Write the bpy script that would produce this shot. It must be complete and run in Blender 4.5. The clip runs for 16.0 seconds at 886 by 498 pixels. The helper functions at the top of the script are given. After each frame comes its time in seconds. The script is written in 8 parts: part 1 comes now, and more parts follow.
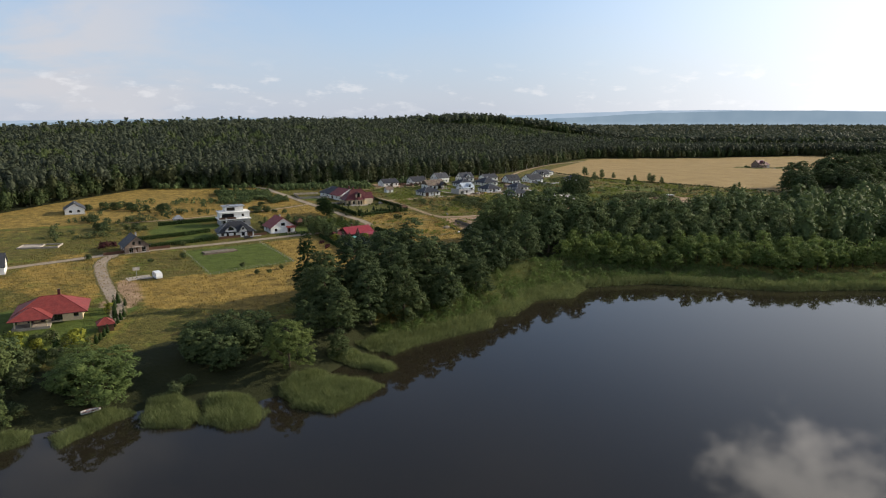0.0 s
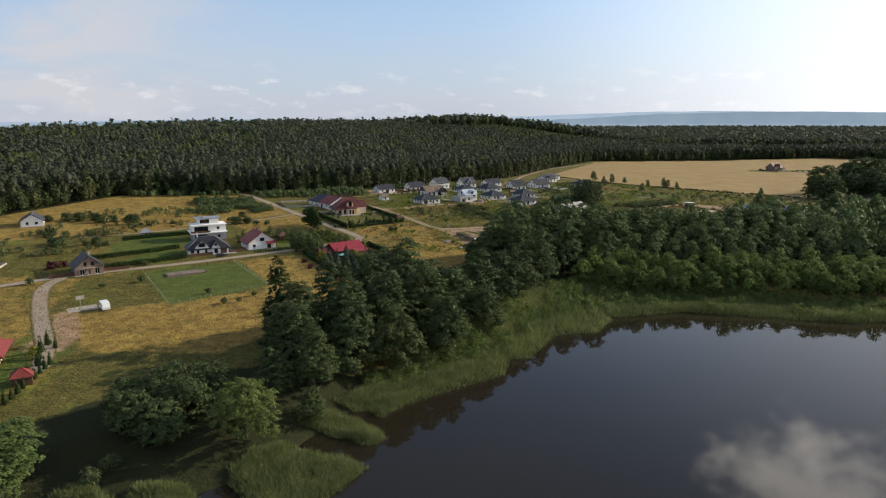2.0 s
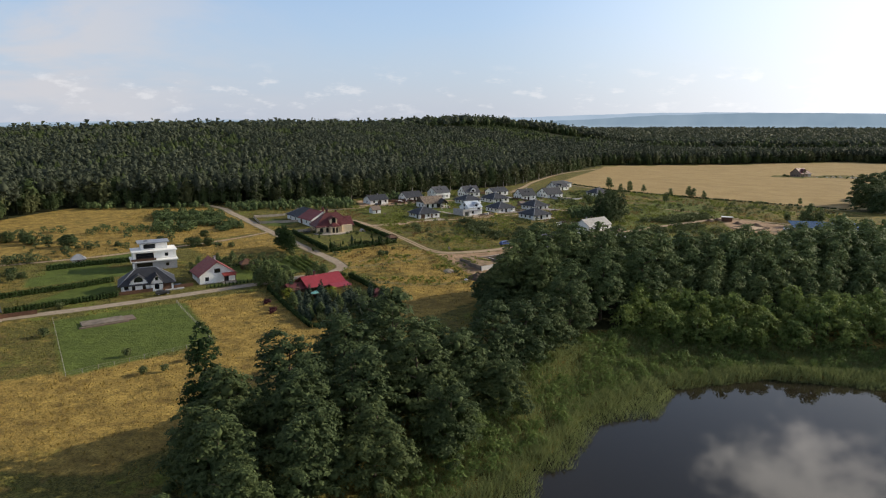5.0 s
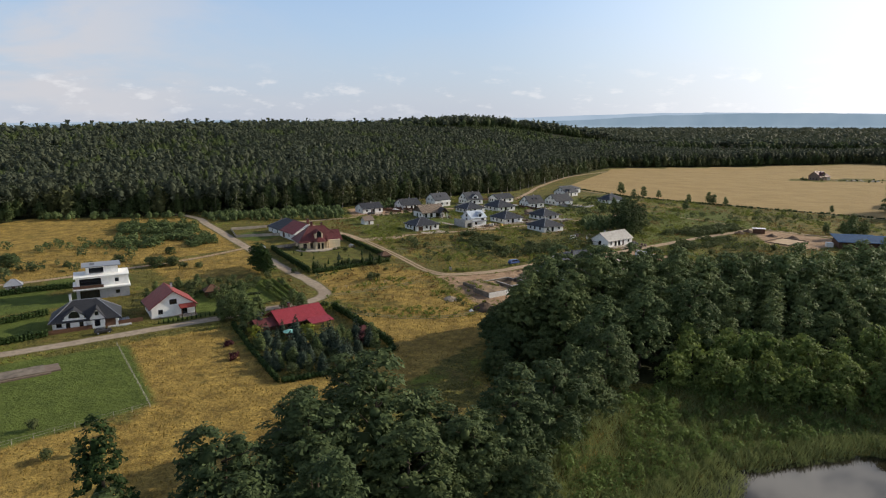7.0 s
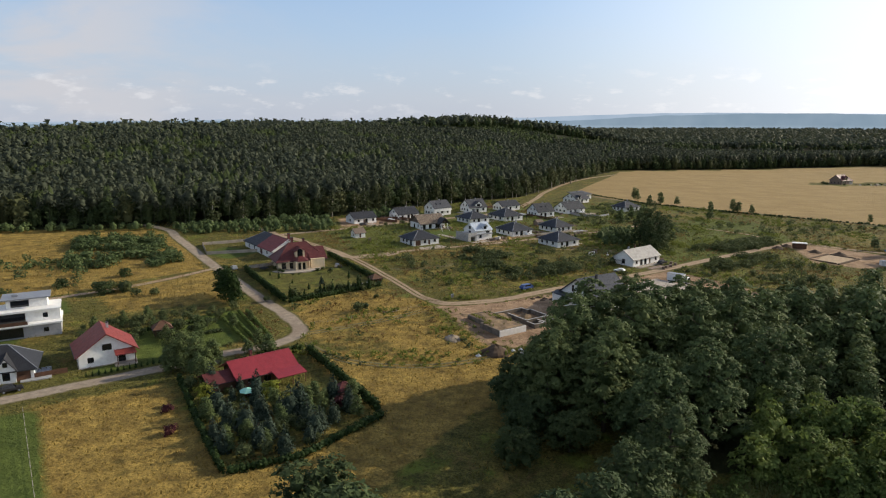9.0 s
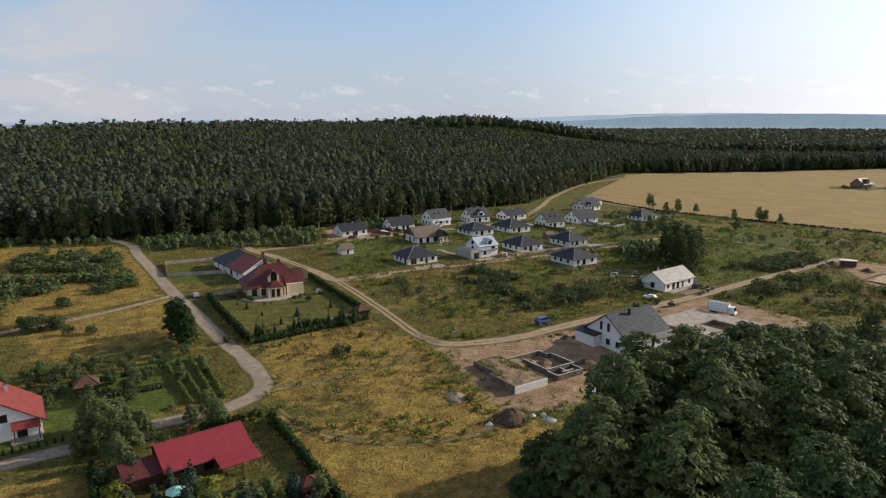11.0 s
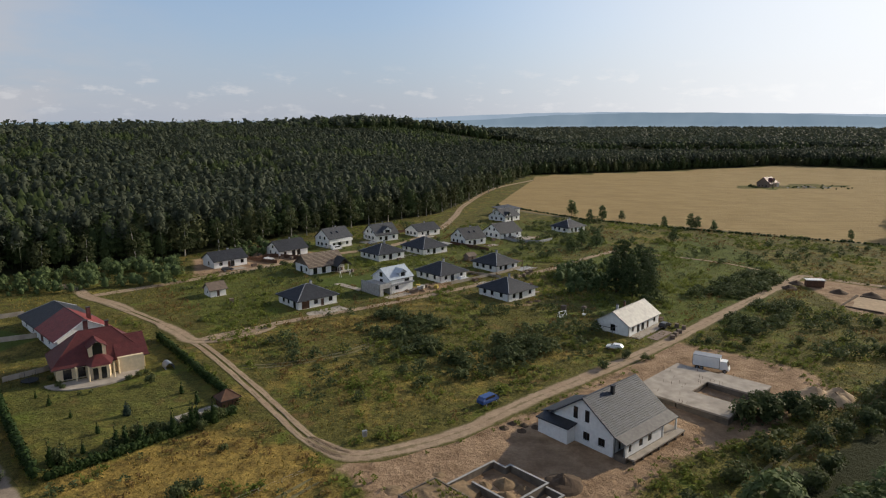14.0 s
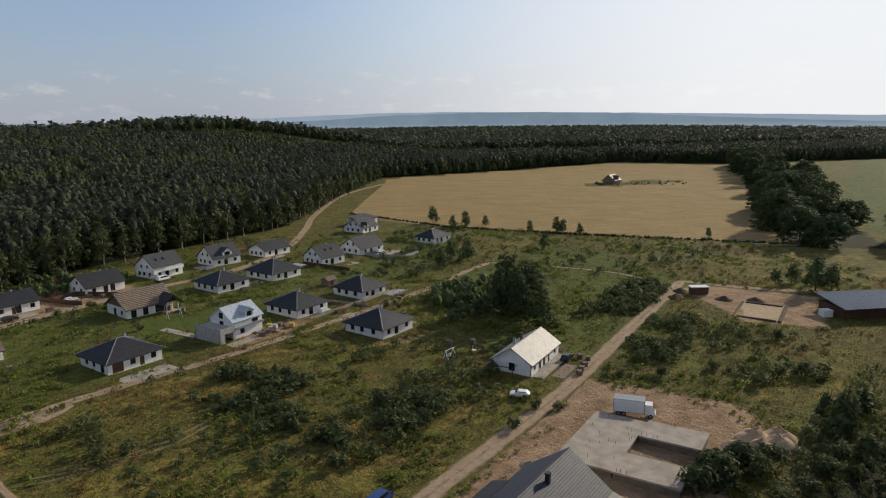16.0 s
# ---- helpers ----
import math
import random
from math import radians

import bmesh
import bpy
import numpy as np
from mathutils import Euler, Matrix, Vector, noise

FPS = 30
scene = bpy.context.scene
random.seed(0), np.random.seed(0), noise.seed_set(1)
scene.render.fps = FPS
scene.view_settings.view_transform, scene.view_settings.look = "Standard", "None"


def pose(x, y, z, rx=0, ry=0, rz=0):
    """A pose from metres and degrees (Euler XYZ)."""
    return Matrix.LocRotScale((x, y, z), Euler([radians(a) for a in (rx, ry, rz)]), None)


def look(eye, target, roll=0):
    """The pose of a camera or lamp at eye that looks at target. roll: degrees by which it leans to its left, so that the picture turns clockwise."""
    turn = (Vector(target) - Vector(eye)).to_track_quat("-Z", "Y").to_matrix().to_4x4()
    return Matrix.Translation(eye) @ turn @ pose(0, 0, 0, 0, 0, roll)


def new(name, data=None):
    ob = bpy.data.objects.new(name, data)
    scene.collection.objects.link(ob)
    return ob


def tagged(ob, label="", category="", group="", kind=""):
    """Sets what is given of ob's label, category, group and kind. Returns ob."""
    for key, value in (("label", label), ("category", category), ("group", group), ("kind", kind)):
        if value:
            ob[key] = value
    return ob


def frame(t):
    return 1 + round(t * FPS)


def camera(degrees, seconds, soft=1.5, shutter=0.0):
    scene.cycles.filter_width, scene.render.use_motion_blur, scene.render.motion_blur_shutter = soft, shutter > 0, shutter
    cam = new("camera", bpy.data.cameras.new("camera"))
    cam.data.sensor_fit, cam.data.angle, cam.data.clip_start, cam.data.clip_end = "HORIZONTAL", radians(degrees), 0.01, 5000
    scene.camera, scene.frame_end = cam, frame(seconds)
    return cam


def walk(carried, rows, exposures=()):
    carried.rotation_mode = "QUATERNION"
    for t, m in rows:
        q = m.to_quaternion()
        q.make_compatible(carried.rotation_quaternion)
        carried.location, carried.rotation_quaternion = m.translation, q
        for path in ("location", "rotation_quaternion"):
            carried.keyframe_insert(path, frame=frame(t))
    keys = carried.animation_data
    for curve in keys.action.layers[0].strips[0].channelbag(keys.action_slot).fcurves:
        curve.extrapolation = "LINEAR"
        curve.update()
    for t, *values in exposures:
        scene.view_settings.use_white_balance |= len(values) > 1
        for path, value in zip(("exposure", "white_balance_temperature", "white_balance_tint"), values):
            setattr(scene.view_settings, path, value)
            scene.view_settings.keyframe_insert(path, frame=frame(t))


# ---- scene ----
cam = camera(66.6, 16.0, soft=1.15)
METRES, EYE, TILT, LEAN, TURN = 310.9, 60.0, 1.33, 1.05, 0.0
ROWS = [
    (0.0, 0.0, 0.0, 0.0, 0.21, -12.48, -0.96),
    (0.5, -0.0003, 0.0305, -0.001, 0.21, -12.45, -0.95),
    (1.0, -0.0006, 0.0636, -0.0019, 0.2, -12.43, -0.95),
    (1.5, -0.001, 0.0942, -0.0029, 0.19, -12.39, -0.94),
    (2.0, -0.0014, 0.1273, -0.0037, 0.17, -12.38, -0.94),
    (2.5, -0.0017, 0.158, -0.0045, 0.16, -12.36, -0.94),
    (3.0, -0.0021, 0.1915, -0.0054, 0.16, -12.34, -0.95),
    (3.5, -0.0025, 0.2221, -0.006, 0.15, -12.33, -0.95),
    (4.0, -0.0028, 0.2557, -0.0069, 0.13, -12.3, -0.97),
    (6.5, -0.0057, 0.4145, -0.01, -0.0, -12.29, -1.02),
    (7.0, -0.0059, 0.4478, -0.0109, -0.02, -12.27, -1.01),
    (7.5, -0.0061, 0.4786, -0.0115, -0.02, -12.27, -1.03),
    (8.0, -0.0064, 0.5118, -0.0122, -0.04, -12.28, -1.04),
    (8.5, -0.0067, 0.5424, -0.0128, -0.05, -12.28, -1.06),
    (9.0, -0.007, 0.5755, -0.0136, -0.05, -12.28, -1.08),
    (11.5, -0.0087, 0.7302, -0.0176, -0.41, -12.24, -1.07),
    (12.0, -0.0089, 0.7618, -0.0183, -2.2, -12.22, -1.08),
    (12.5, -0.009, 0.7911, -0.019, -4.52, -12.18, -1.08),
    (13.0, -0.009, 0.8228, -0.0199, -6.02, -12.14, -1.06),
    (13.5, -0.0084, 0.8517, -0.0205, -6.8, -12.14, -1.07),
    (14.0, -0.0072, 0.8828, -0.0211, -8.88, -12.11, -1.05),
    (14.5, -0.0056, 0.911, -0.0215, -11.91, -12.05, -1.03),
    (15.0, -0.0032, 0.9415, -0.0222, -15.56, -11.98, -0.99),
    (15.5, -0.0002, 0.9693, -0.0228, -18.71, -11.92, -0.99),
    (16.0, 0.004, 0.999, -0.0233, -22.07, -11.85, -0.93),
]
EXPOSURES = [(0.0, 0.16), (4.0, 0.15), (9.0, 0.11), (11.5, 0.0), (13.5, -0.13), (16.0, -0.36)]
walk(cam, [(t, pose(0, 0, 0, 0, LEAN, 0) @ pose(0, 0, EYE, TILT, 0, TURN) @ pose(METRES * x, METRES * y, METRES * z, 90 + pitch, roll, yaw)) for t, x, y, z, yaw, pitch, roll in ROWS], EXPOSURES)

# ---- light ----
SUN_AZ, SUN_EL = 24.0, 22.0  # degrees from +x towards +y, and above the horizon


def light():
    world = bpy.data.worlds.new("sky")
    scene.world = world
    world.use_nodes = True
    nt = world.node_tree
    nt.nodes.clear()
    N, L = nt.nodes.new, nt.links.new

    def node(kind, **kw):
        n = N(kind)
        for k, v in kw.items():
            n.inputs[k].default_value = v
        return n

    def maths(op, a, b=None):
        n = N("ShaderNodeMath")
        n.operation = op
        for i, v in enumerate((a, b)):
            if v is None:
                continue
            if isinstance(v, (int, float)):
                n.inputs[i].default_value = v
            else:
                L(v, n.inputs[i])
        return n.outputs[0]

    def ramp(v, a, b):
        n = N("ShaderNodeMapRange")
        n.interpolation_type = "SMOOTHSTEP"
        n.inputs[1].default_value, n.inputs[2].default_value = a, b
        L(v, n.inputs[0])
        return n.outputs[0]

    sky = N("ShaderNodeTexSky")
    sky.sky_type = "NISHITA"
    sky.sun_disc = False
    sky.sun_elevation = radians(SUN_EL)
    sky.sun_rotation = radians(90 - SUN_AZ)
    sky.altitude, sky.air_density, sky.dust_density, sky.ozone_density = 60, 1.0, 0.4, 3.6
    tc = N("ShaderNodeTexCoord")
    sep = N("ShaderNodeSeparateXYZ")
    L(tc.outputs["Generated"], sep.inputs[0])
    x, y, z = sep.outputs
    az = maths("ARCTAN2", x, y)
    # flat veil clouds: a noise on a plane high above
    zz = maths("ADD", maths("MAXIMUM", z, 0.0), 0.22)
    comb = N("ShaderNodeCombineXYZ")
    L(maths("DIVIDE", x, zz), comb.inputs[0])
    L(maths("DIVIDE", y, zz), comb.inputs[1])
    veil = node("ShaderNodeTexNoise", Scale=0.95, Detail=7.0, Roughness=0.55, Distortion=0.3)
    L(comb.outputs[0], veil.inputs["Vector"])
    west = ramp(az, -0.18, -0.55)
    # denser overhead, out of view: cloud added there to lift the fill light
    veil_mask = maths("MULTIPLY", ramp(veil.outputs[0], 0.44, 0.62), maths("ADD", maths("ADD", maths("MULTIPLY", west, 0.85), 0.08), maths("MULTIPLY", ramp(z, 0.58, 0.82), 0.6)))
    # small heaps above the horizon
    comb2 = N("ShaderNodeCombineXYZ")
    L(maths("MULTIPLY", az, 17.0), comb2.inputs[0])
    L(maths("MULTIPLY", z, 44.0), comb2.inputs[1])
    heap = node("ShaderNodeTexNoise", Scale=1.0, Detail=8.0, Roughness=0.62)
    L(comb2.outputs[0], heap.inputs["Vector"])
    band = maths("MULTIPLY", ramp(z, -0.01, 0.025), ramp(z, 0.082, 0.045))
    heap_mask = maths("MULTIPLY", maths("MULTIPLY", ramp(heap.outputs[0], 0.53, 0.66), band), 0.5)
    # one large heap high on the right, mirrored by the lake
    comb3 = N("ShaderNodeCombineXYZ")
    L(maths("MULTIPLY", maths("SUBTRACT", az, 0.55), 6.2), comb3.inputs[0])
    L(maths("MULTIPLY", maths("SUBTRACT", z, 0.462), 12.5), comb3.inputs[1])
    big = node("ShaderNodeTexNoise", Scale=1.6, Detail=6.0, Roughness=0.6)
    L(comb3.outputs[0], big.inputs["Vector"])
    dist = N("ShaderNodeVectorMath")
    dist.operation = "LENGTH"
    L(comb3.outputs[0], dist.inputs[0])
    big_mask = ramp(maths("ADD", dist.outputs["Value"], maths("MULTIPLY", maths("SUBTRACT", big.outputs[0], 0.5), 2.2)), 1.05, 0.25)
    mix = N("ShaderNodeMix")
    mix.data_type = "RGBA"
    L(veil_mask, mix.inputs["Factor"])
    # thin white haze, thicker low down and towards the sun
    haze = sky.outputs[0]
    wide = maths("MULTIPLY", ramp(z, 0.46, 0.14), 0.50)
    low = maths("MULTIPLY", ramp(z, 0.17, -0.01), 0.72)
    sunward = maths("MULTIPLY", ramp(az, 0.0, 0.85), maths("MULTIPLY", ramp(z, 0.62, 0.16), 0.85))
    for fac, colour in ((wide, VEIL), (low, HORIZON), (sunward, GLARE)):
        m = N("ShaderNodeMix")
        m.data_type = "RGBA"
        L(fac, m.inputs["Factor"])
        L(haze, m.inputs["A"])
        m.inputs["B"].default_value = colour
        haze = m.outputs["Result"]
    L(haze, mix.inputs["A"])
    lit = N("ShaderNodeMix")
    lit.data_type = "RGBA"
    L(sunward, lit.inputs["Factor"])
    lit.inputs["A"].default_value, lit.inputs["B"].default_value = CLOUD, (9.6, 9.6, 9.6, 1)
    L(lit.outputs["Result"], mix.inputs["B"])
    top = N("ShaderNodeMix")
    top.data_type = "RGBA"
    L(maths("MULTIPLY", big_mask, 0.9), top.inputs["Factor"])
    tone = N("ShaderNodeMix")
    tone.data_type = "RGBA"
    L(sunward, tone.inputs["Factor"])
    tone.inputs["A"].default_value, tone.inputs["B"].default_value = (6.3, 6.3, 6.5, 1), (10.6, 10.6, 10.6, 1)
    puffs = N("ShaderNodeMix")
    puffs.data_type = "RGBA"
    L(heap_mask, puffs.inputs["Factor"])
    L(mix.outputs["Result"], puffs.inputs["A"])
    L(tone.outputs["Result"], puffs.inputs["B"])
    L(puffs.outputs["Result"], top.inputs["A"])
    top.inputs["B"].default_value = (24, 23, 22, 1)
    bg = N("ShaderNodeBackground")
    bg.inputs["Strength"].default_value = SKY_STRENGTH
    L(top.outputs["Result"], bg.inputs["Color"])
    out = N("ShaderNodeOutputWorld")
    L(bg.outputs[0], out.inputs[0])
    lamp = bpy.data.lights.new("sun", "SUN")
    lamp.energy, lamp.angle, lamp.color = SUN_STRENGTH, radians(0.6), (1.0, 0.885, 0.70)
    ob = new("sun", lamp)
    way = Vector((math.cos(radians(SUN_AZ)) * math.cos(radians(SUN_EL)), math.sin(radians(SUN_AZ)) * math.cos(radians(SUN_EL)), math.sin(radians(SUN_EL))))
    ob.matrix_world = look(way * 500, (0, 0, 0))


SKY_STRENGTH, SUN_STRENGTH, CLOUD = 0.12, 5.0, (4.8, 4.8, 5.1, 1)
VEIL, HORIZON, GLARE = (4.1, 5.2, 7.1, 1), (4.0, 4.25, 5.0, 1), (9.9, 10.0, 10.2, 1)
light()


# ---- materials ----
def material(name, rough=0.8, metal=0.0, spec=0.3):
    m = bpy.data.materials.new(name)
    m.use_nodes = True
    nt = m.node_tree
    b = nt.nodes["Principled BSDF"]
    b.inputs["Roughness"].default_value = rough
    b.inputs["Metallic"].default_value = metal
    b.inputs["Specular IOR Level"].default_value = spec
    return m, nt, b


def tex(nt, kind, scale, where="Object", **kw):
    t = nt.nodes.new("ShaderNodeTex" + kind)
    for k, v in kw.items():
        t.inputs[k].default_value = v
    t.inputs["Scale"].default_value = scale
    tc = nt.nodes.new("ShaderNodeTexCoord")
    if where == "World":
        g = nt.nodes.new("ShaderNodeNewGeometry")
        nt.links.new(g.outputs["Position"], t.inputs["Vector"])
        nt.nodes.remove(tc)
    else:
        nt.links.new(tc.outputs[where], t.inputs["Vector"])
    return t


def mixed(nt, fac, a, b, kind="MIX"):
    """Mix of two colours, each a tuple or a socket, by fac."""
    n = nt.nodes.new("ShaderNodeMix")
    n.data_type, n.blend_type = "RGBA", kind
    for key, v in (("Factor", fac), ("A", a), ("B", b)):
        if isinstance(v, (int, float)):
            n.inputs[key].default_value = v
        elif isinstance(v, tuple):
            n.inputs[key].default_value = (*v, 1) if len(v) == 3 else v
        else:
            nt.links.new(v, n.inputs[key])
    return n.outputs["Result"]


def span(nt, v, a, b, lo=0.0, hi=1.0):
    n = nt.nodes.new("ShaderNodeMapRange")
    for i, k in enumerate((a, b, lo, hi)):
        n.inputs[i + 1].default_value = k
    nt.links.new(v, n.inputs[0])
    return n.outputs[0]


def bump(nt, bsdf, height, strength=0.4, distance=0.05):
    n = nt.nodes.new("ShaderNodeBump")
    n.inputs["Strength"].default_value, n.inputs["Distance"].default_value = strength, distance
    nt.links.new(height, n.inputs["Height"])
    nt.links.new(n.outputs[0], bsdf.inputs["Normal"])


def plain(name, col, rough=0.8, metal=0.0, vary=0.25, scale=1.5, fine=14.0, relief=0.3, spec=0.3):
    """A worn single-colour surface: broad stains and fine grain."""
    m, nt, b = material(name, rough, metal, spec)
    n1 = tex(nt, "Noise", scale, Detail=5.0)
    n2 = tex(nt, "Noise", fine, Detail=4.0)
    dark = tuple(c * (1 - vary) for c in col)
    light_ = tuple(min(1, c * (1 + vary * 0.6)) for c in col)
    c = mixed(nt, span(nt, n1.outputs[0], 0.3, 0.7), dark, light_)
    c = mixed(nt, span(nt, n2.outputs[0], 0.35, 0.65, 0, vary), c, dark)
    nt.links.new(c, b.inputs["Base Color"])
    if relief:
        bump(nt, b, n2.outputs[0], relief, 0.02)
    return m


def tiles(name, col, pitch=0.33, rough=0.55, vary=0.25):
    """Roof covering in rows along local z, with offset columns."""
    m, nt, b = material(name, rough)
    n1 = tex(nt, "Noise", 0.9, Detail=6.0)
    n2 = tex(nt, "Noise", 9.0, Detail=3.0)
    w = tex(nt, "Wave", 0.31 / pitch * 3.2, Distortion=0.0)
    w.bands_direction = "Z"
    w.wave_profile = "SAW"
    dark, pale = tuple(c * (1 - vary) for c in col), tuple(c * (1 + vary) for c in col)
    c = mixed(nt, span(nt, n1.outputs[0], 0.3, 0.7), dark, pale)
    c = mixed(nt, span(nt, n2.outputs[0], 0.4, 0.7, 0, 0.5), c, dark)
    c = mixed(nt, span(nt, w.outputs["Fac"], 0.75, 1.0, 0, 0.45), c, tuple(k * 0.4 for k in col))
    nt.links.new(c, b.inputs["Base Color"])
    bump(nt, b, w.outputs["Fac"], 0.6, 0.04)
    return m


def foliage(name, dark, pale, through_light=0.22, rough=0.7):
    m, nt, b = material(name, rough, spec=0.10)
    g = nt.nodes.new("ShaderNodeNewGeometry")
    o = nt.nodes.new("ShaderNodeObjectInfo")
    n = tex(nt, "Noise", 0.16, "World", Detail=4.0, Roughness=0.7)
    c = mixed(nt, g.outputs["Random Per Island"], dark, pale)
    c = mixed(nt, span(nt, n.outputs[0], 0.35, 0.65, 0, 0.6), c, tuple(k * 0.9 for k in dark))
    c = mixed(nt, span(nt, o.outputs["Random"], 0, 1, 0, 0.45), c, tuple((p * 1.15, p * 1.0, p * 0.8)[i] for i, p in enumerate(pale)))
    stand = tex(nt, "Noise", 0.021, "World", Detail=5.0, Roughness=0.6)
    c = mixed(nt, span(nt, stand.outputs[0], 0.38, 0.66, 0, 0.4), c, tuple(k * 1.1 for k in pale))
    bough = tex(nt, "Noise", 0.7, "World", Detail=3.0)
    c = mixed(nt, span(nt, bough.outputs[0], 0.42, 0.62, 0, 0.45), c, tuple(k * 0.75 for k in dark))
    nt.links.new(c, b.inputs["Base Color"])
    tr = nt.nodes.new("ShaderNodeBsdfTranslucent")
    nt.links.new(c, tr.inputs["Color"])
    mx = nt.nodes.new("ShaderNodeMixShader")
    mx.inputs[0].default_value = through_light
    nt.links.new(b.outputs[0], mx.inputs[1])
    nt.links.new(tr.outputs[0], mx.inputs[2])
    nt.links.new(mx.outputs[0], nt.nodes["Material Output"].inputs[0])
    return m


def ground_material():
    """Meadow with dry, mown, bare and sown parts, told apart by the sheet's own attributes."""
    m, nt, b = material("meadow", 0.95, spec=0.1)

    def attr(name):
        a = nt.nodes.new("ShaderNodeAttribute")
        a.attribute_name = name
        return a.outputs["Fac"]

    def add(a, v, k):
        n = nt.nodes.new("ShaderNodeMath")
        n.operation = "MULTIPLY_ADD"
        nt.links.new(v, n.inputs[0])
        n.inputs[1].default_value = k
        nt.links.new(a, n.inputs[2])
        return n.outputs[0]

    big = tex(nt, "Noise", 0.045, "World", Detail=6.0, Roughness=0.65)
    mid = tex(nt, "Noise", 0.28, "World", Detail=6.0, Roughness=0.65)
    fine = tex(nt, "Noise", 2.2, "World", Detail=5.0, Roughness=0.7)
    tuft = tex(nt, "Voronoi", 0.9, "World", Randomness=1.0)
    green = mixed(nt, span(nt, mid.outputs[0], 0.3, 0.7), (0.089, 0.080, 0.022), (0.217, 0.187, 0.049))
    green = mixed(nt, span(nt, fine.outputs[0], 0.44, 0.60, 0, 0.75), green, (0.034, 0.039, 0.012))
    straw = mixed(nt, span(nt, mid.outputs[0], 0.3, 0.7), (0.145, 0.094, 0.028), (0.455, 0.312, 0.082))
    straw = mixed(nt, span(nt, fine.outputs[0], 0.46, 0.62, 0, 0.6), straw, (0.085, 0.066, 0.020))
    weeds = tex(nt, "Noise", 0.11, "World", Detail=7.0, Roughness=0.7)
    weeds2 = tex(nt, "Noise", 0.16, "World", Detail=7.0, Roughness=0.72, Distortion=0.6)
    green = mixed(nt, span(nt, weeds.outputs[0], 0.54, 0.66, 0, 0.75), green, (0.150, 0.185, 0.030))
    green = mixed(nt, span(nt, weeds2.outputs[0], 0.56, 0.68, 0, 0.7), green, (0.19, 0.115, 0.045))
    lush = mixed(nt, span(nt, mid.outputs[0], 0.3, 0.7), (0.046, 0.068, 0.014), (0.130, 0.162, 0.033))
    lush = mixed(nt, span(nt, weeds2.outputs[0], 0.56, 0.68, 0, 0.4), lush, (0.12, 0.085, 0.035))
    green = mixed(nt, span(nt, add(attr("dry"), weeds.outputs[0], 0.3), 0.02, -0.18, 0, 0.85), green, lush)
    clod = tex(nt, "Noise", 0.75, "World", Detail=5.0, Roughness=0.75)
    green = mixed(nt, span(nt, clod.outputs[0], 0.50, 0.64, 0, 0.55), green, (0.026, 0.030, 0.010))
    straw = mixed(nt, span(nt, clod.outputs[0], 0.52, 0.66, 0, 0.55), straw, (0.090, 0.072, 0.022))
    d = add(attr("dry"), big.outputs[0], 1.6)
    d = add(d, mid.outputs[0], 0.9)
    d = add(d, fine.outputs[0], 0.4)
    c = mixed(nt, span(nt, d, 1.60, 2.02), green, straw)
    lawn = mixed(nt, span(nt, mid.outputs[0], 0.3, 0.7), (0.062, 0.082, 0.018), (0.118, 0.150, 0.033))
    lawn = mixed(nt, span(nt, fine.outputs[0], 0.35, 0.7, 0, 0.35), lawn, (0.04, 0.06, 0.015))
    c = mixed(nt, span(nt, add(attr("lawn"), mid.outputs[0], 0.3), 0.45, 0.7), c, lawn)
    crop = mixed(nt, span(nt, big.outputs[0], 0.3, 0.7), (0.28, 0.195, 0.085), (0.37, 0.265, 0.122))
    crop = mixed(nt, span(nt, mid.outputs[0], 0.5, 0.75, 0, 0.4), crop, (0.22, 0.165, 0.07))
    rows = tex(nt, "Wave", 0.045, "World", Distortion=2.5, Detail=3.0)
    rows.bands_direction = "Y"
    crop = mixed(nt, span(nt, rows.outputs["Fac"], 0.72, 1.0, 0, 0.35), crop, (0.21, 0.15, 0.06))
    lines = tex(nt, "Wave", 0.022, "World", Distortion=1.2, Detail=2.0)
    lines.bands_direction = "Y"
    lines.wave_profile = "SAW"
    crop = mixed(nt, span(nt, lines.outputs["Fac"], 0.93, 0.97, 0, 0.45), crop, (0.17, 0.125, 0.055))
    c = mixed(nt, span(nt, add(attr("crop"), mid.outputs[0], 0.15), 0.5, 0.65), c, crop)
    bare = mixed(nt, span(nt, mid.outputs[0], 0.3, 0.7), (0.190, 0.118, 0.068), (0.455, 0.312, 0.195))
    bare = mixed(nt, span(nt, fine.outputs[0], 0.4, 0.7, 0, 0.3), bare, (0.15, 0.10, 0.06))
    e = add(attr("bare"), mid.outputs[0], 0.5)
    e = add(e, fine.outputs[0], 0.35)
    c = mixed(nt, span(nt, e, 0.82, 1.0), c, bare)
    # dark woodland floor, also painted as tree shade on the lake bank
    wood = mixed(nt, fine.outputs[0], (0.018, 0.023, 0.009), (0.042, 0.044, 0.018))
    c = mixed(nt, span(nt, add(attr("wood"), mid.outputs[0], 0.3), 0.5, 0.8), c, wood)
    nt.links.new(c, b.inputs["Base Color"])
    bump(nt, b, add(fine.outputs[0], tuft.outputs["Distance"], 0.6), 0.9, 0.35)
    return m


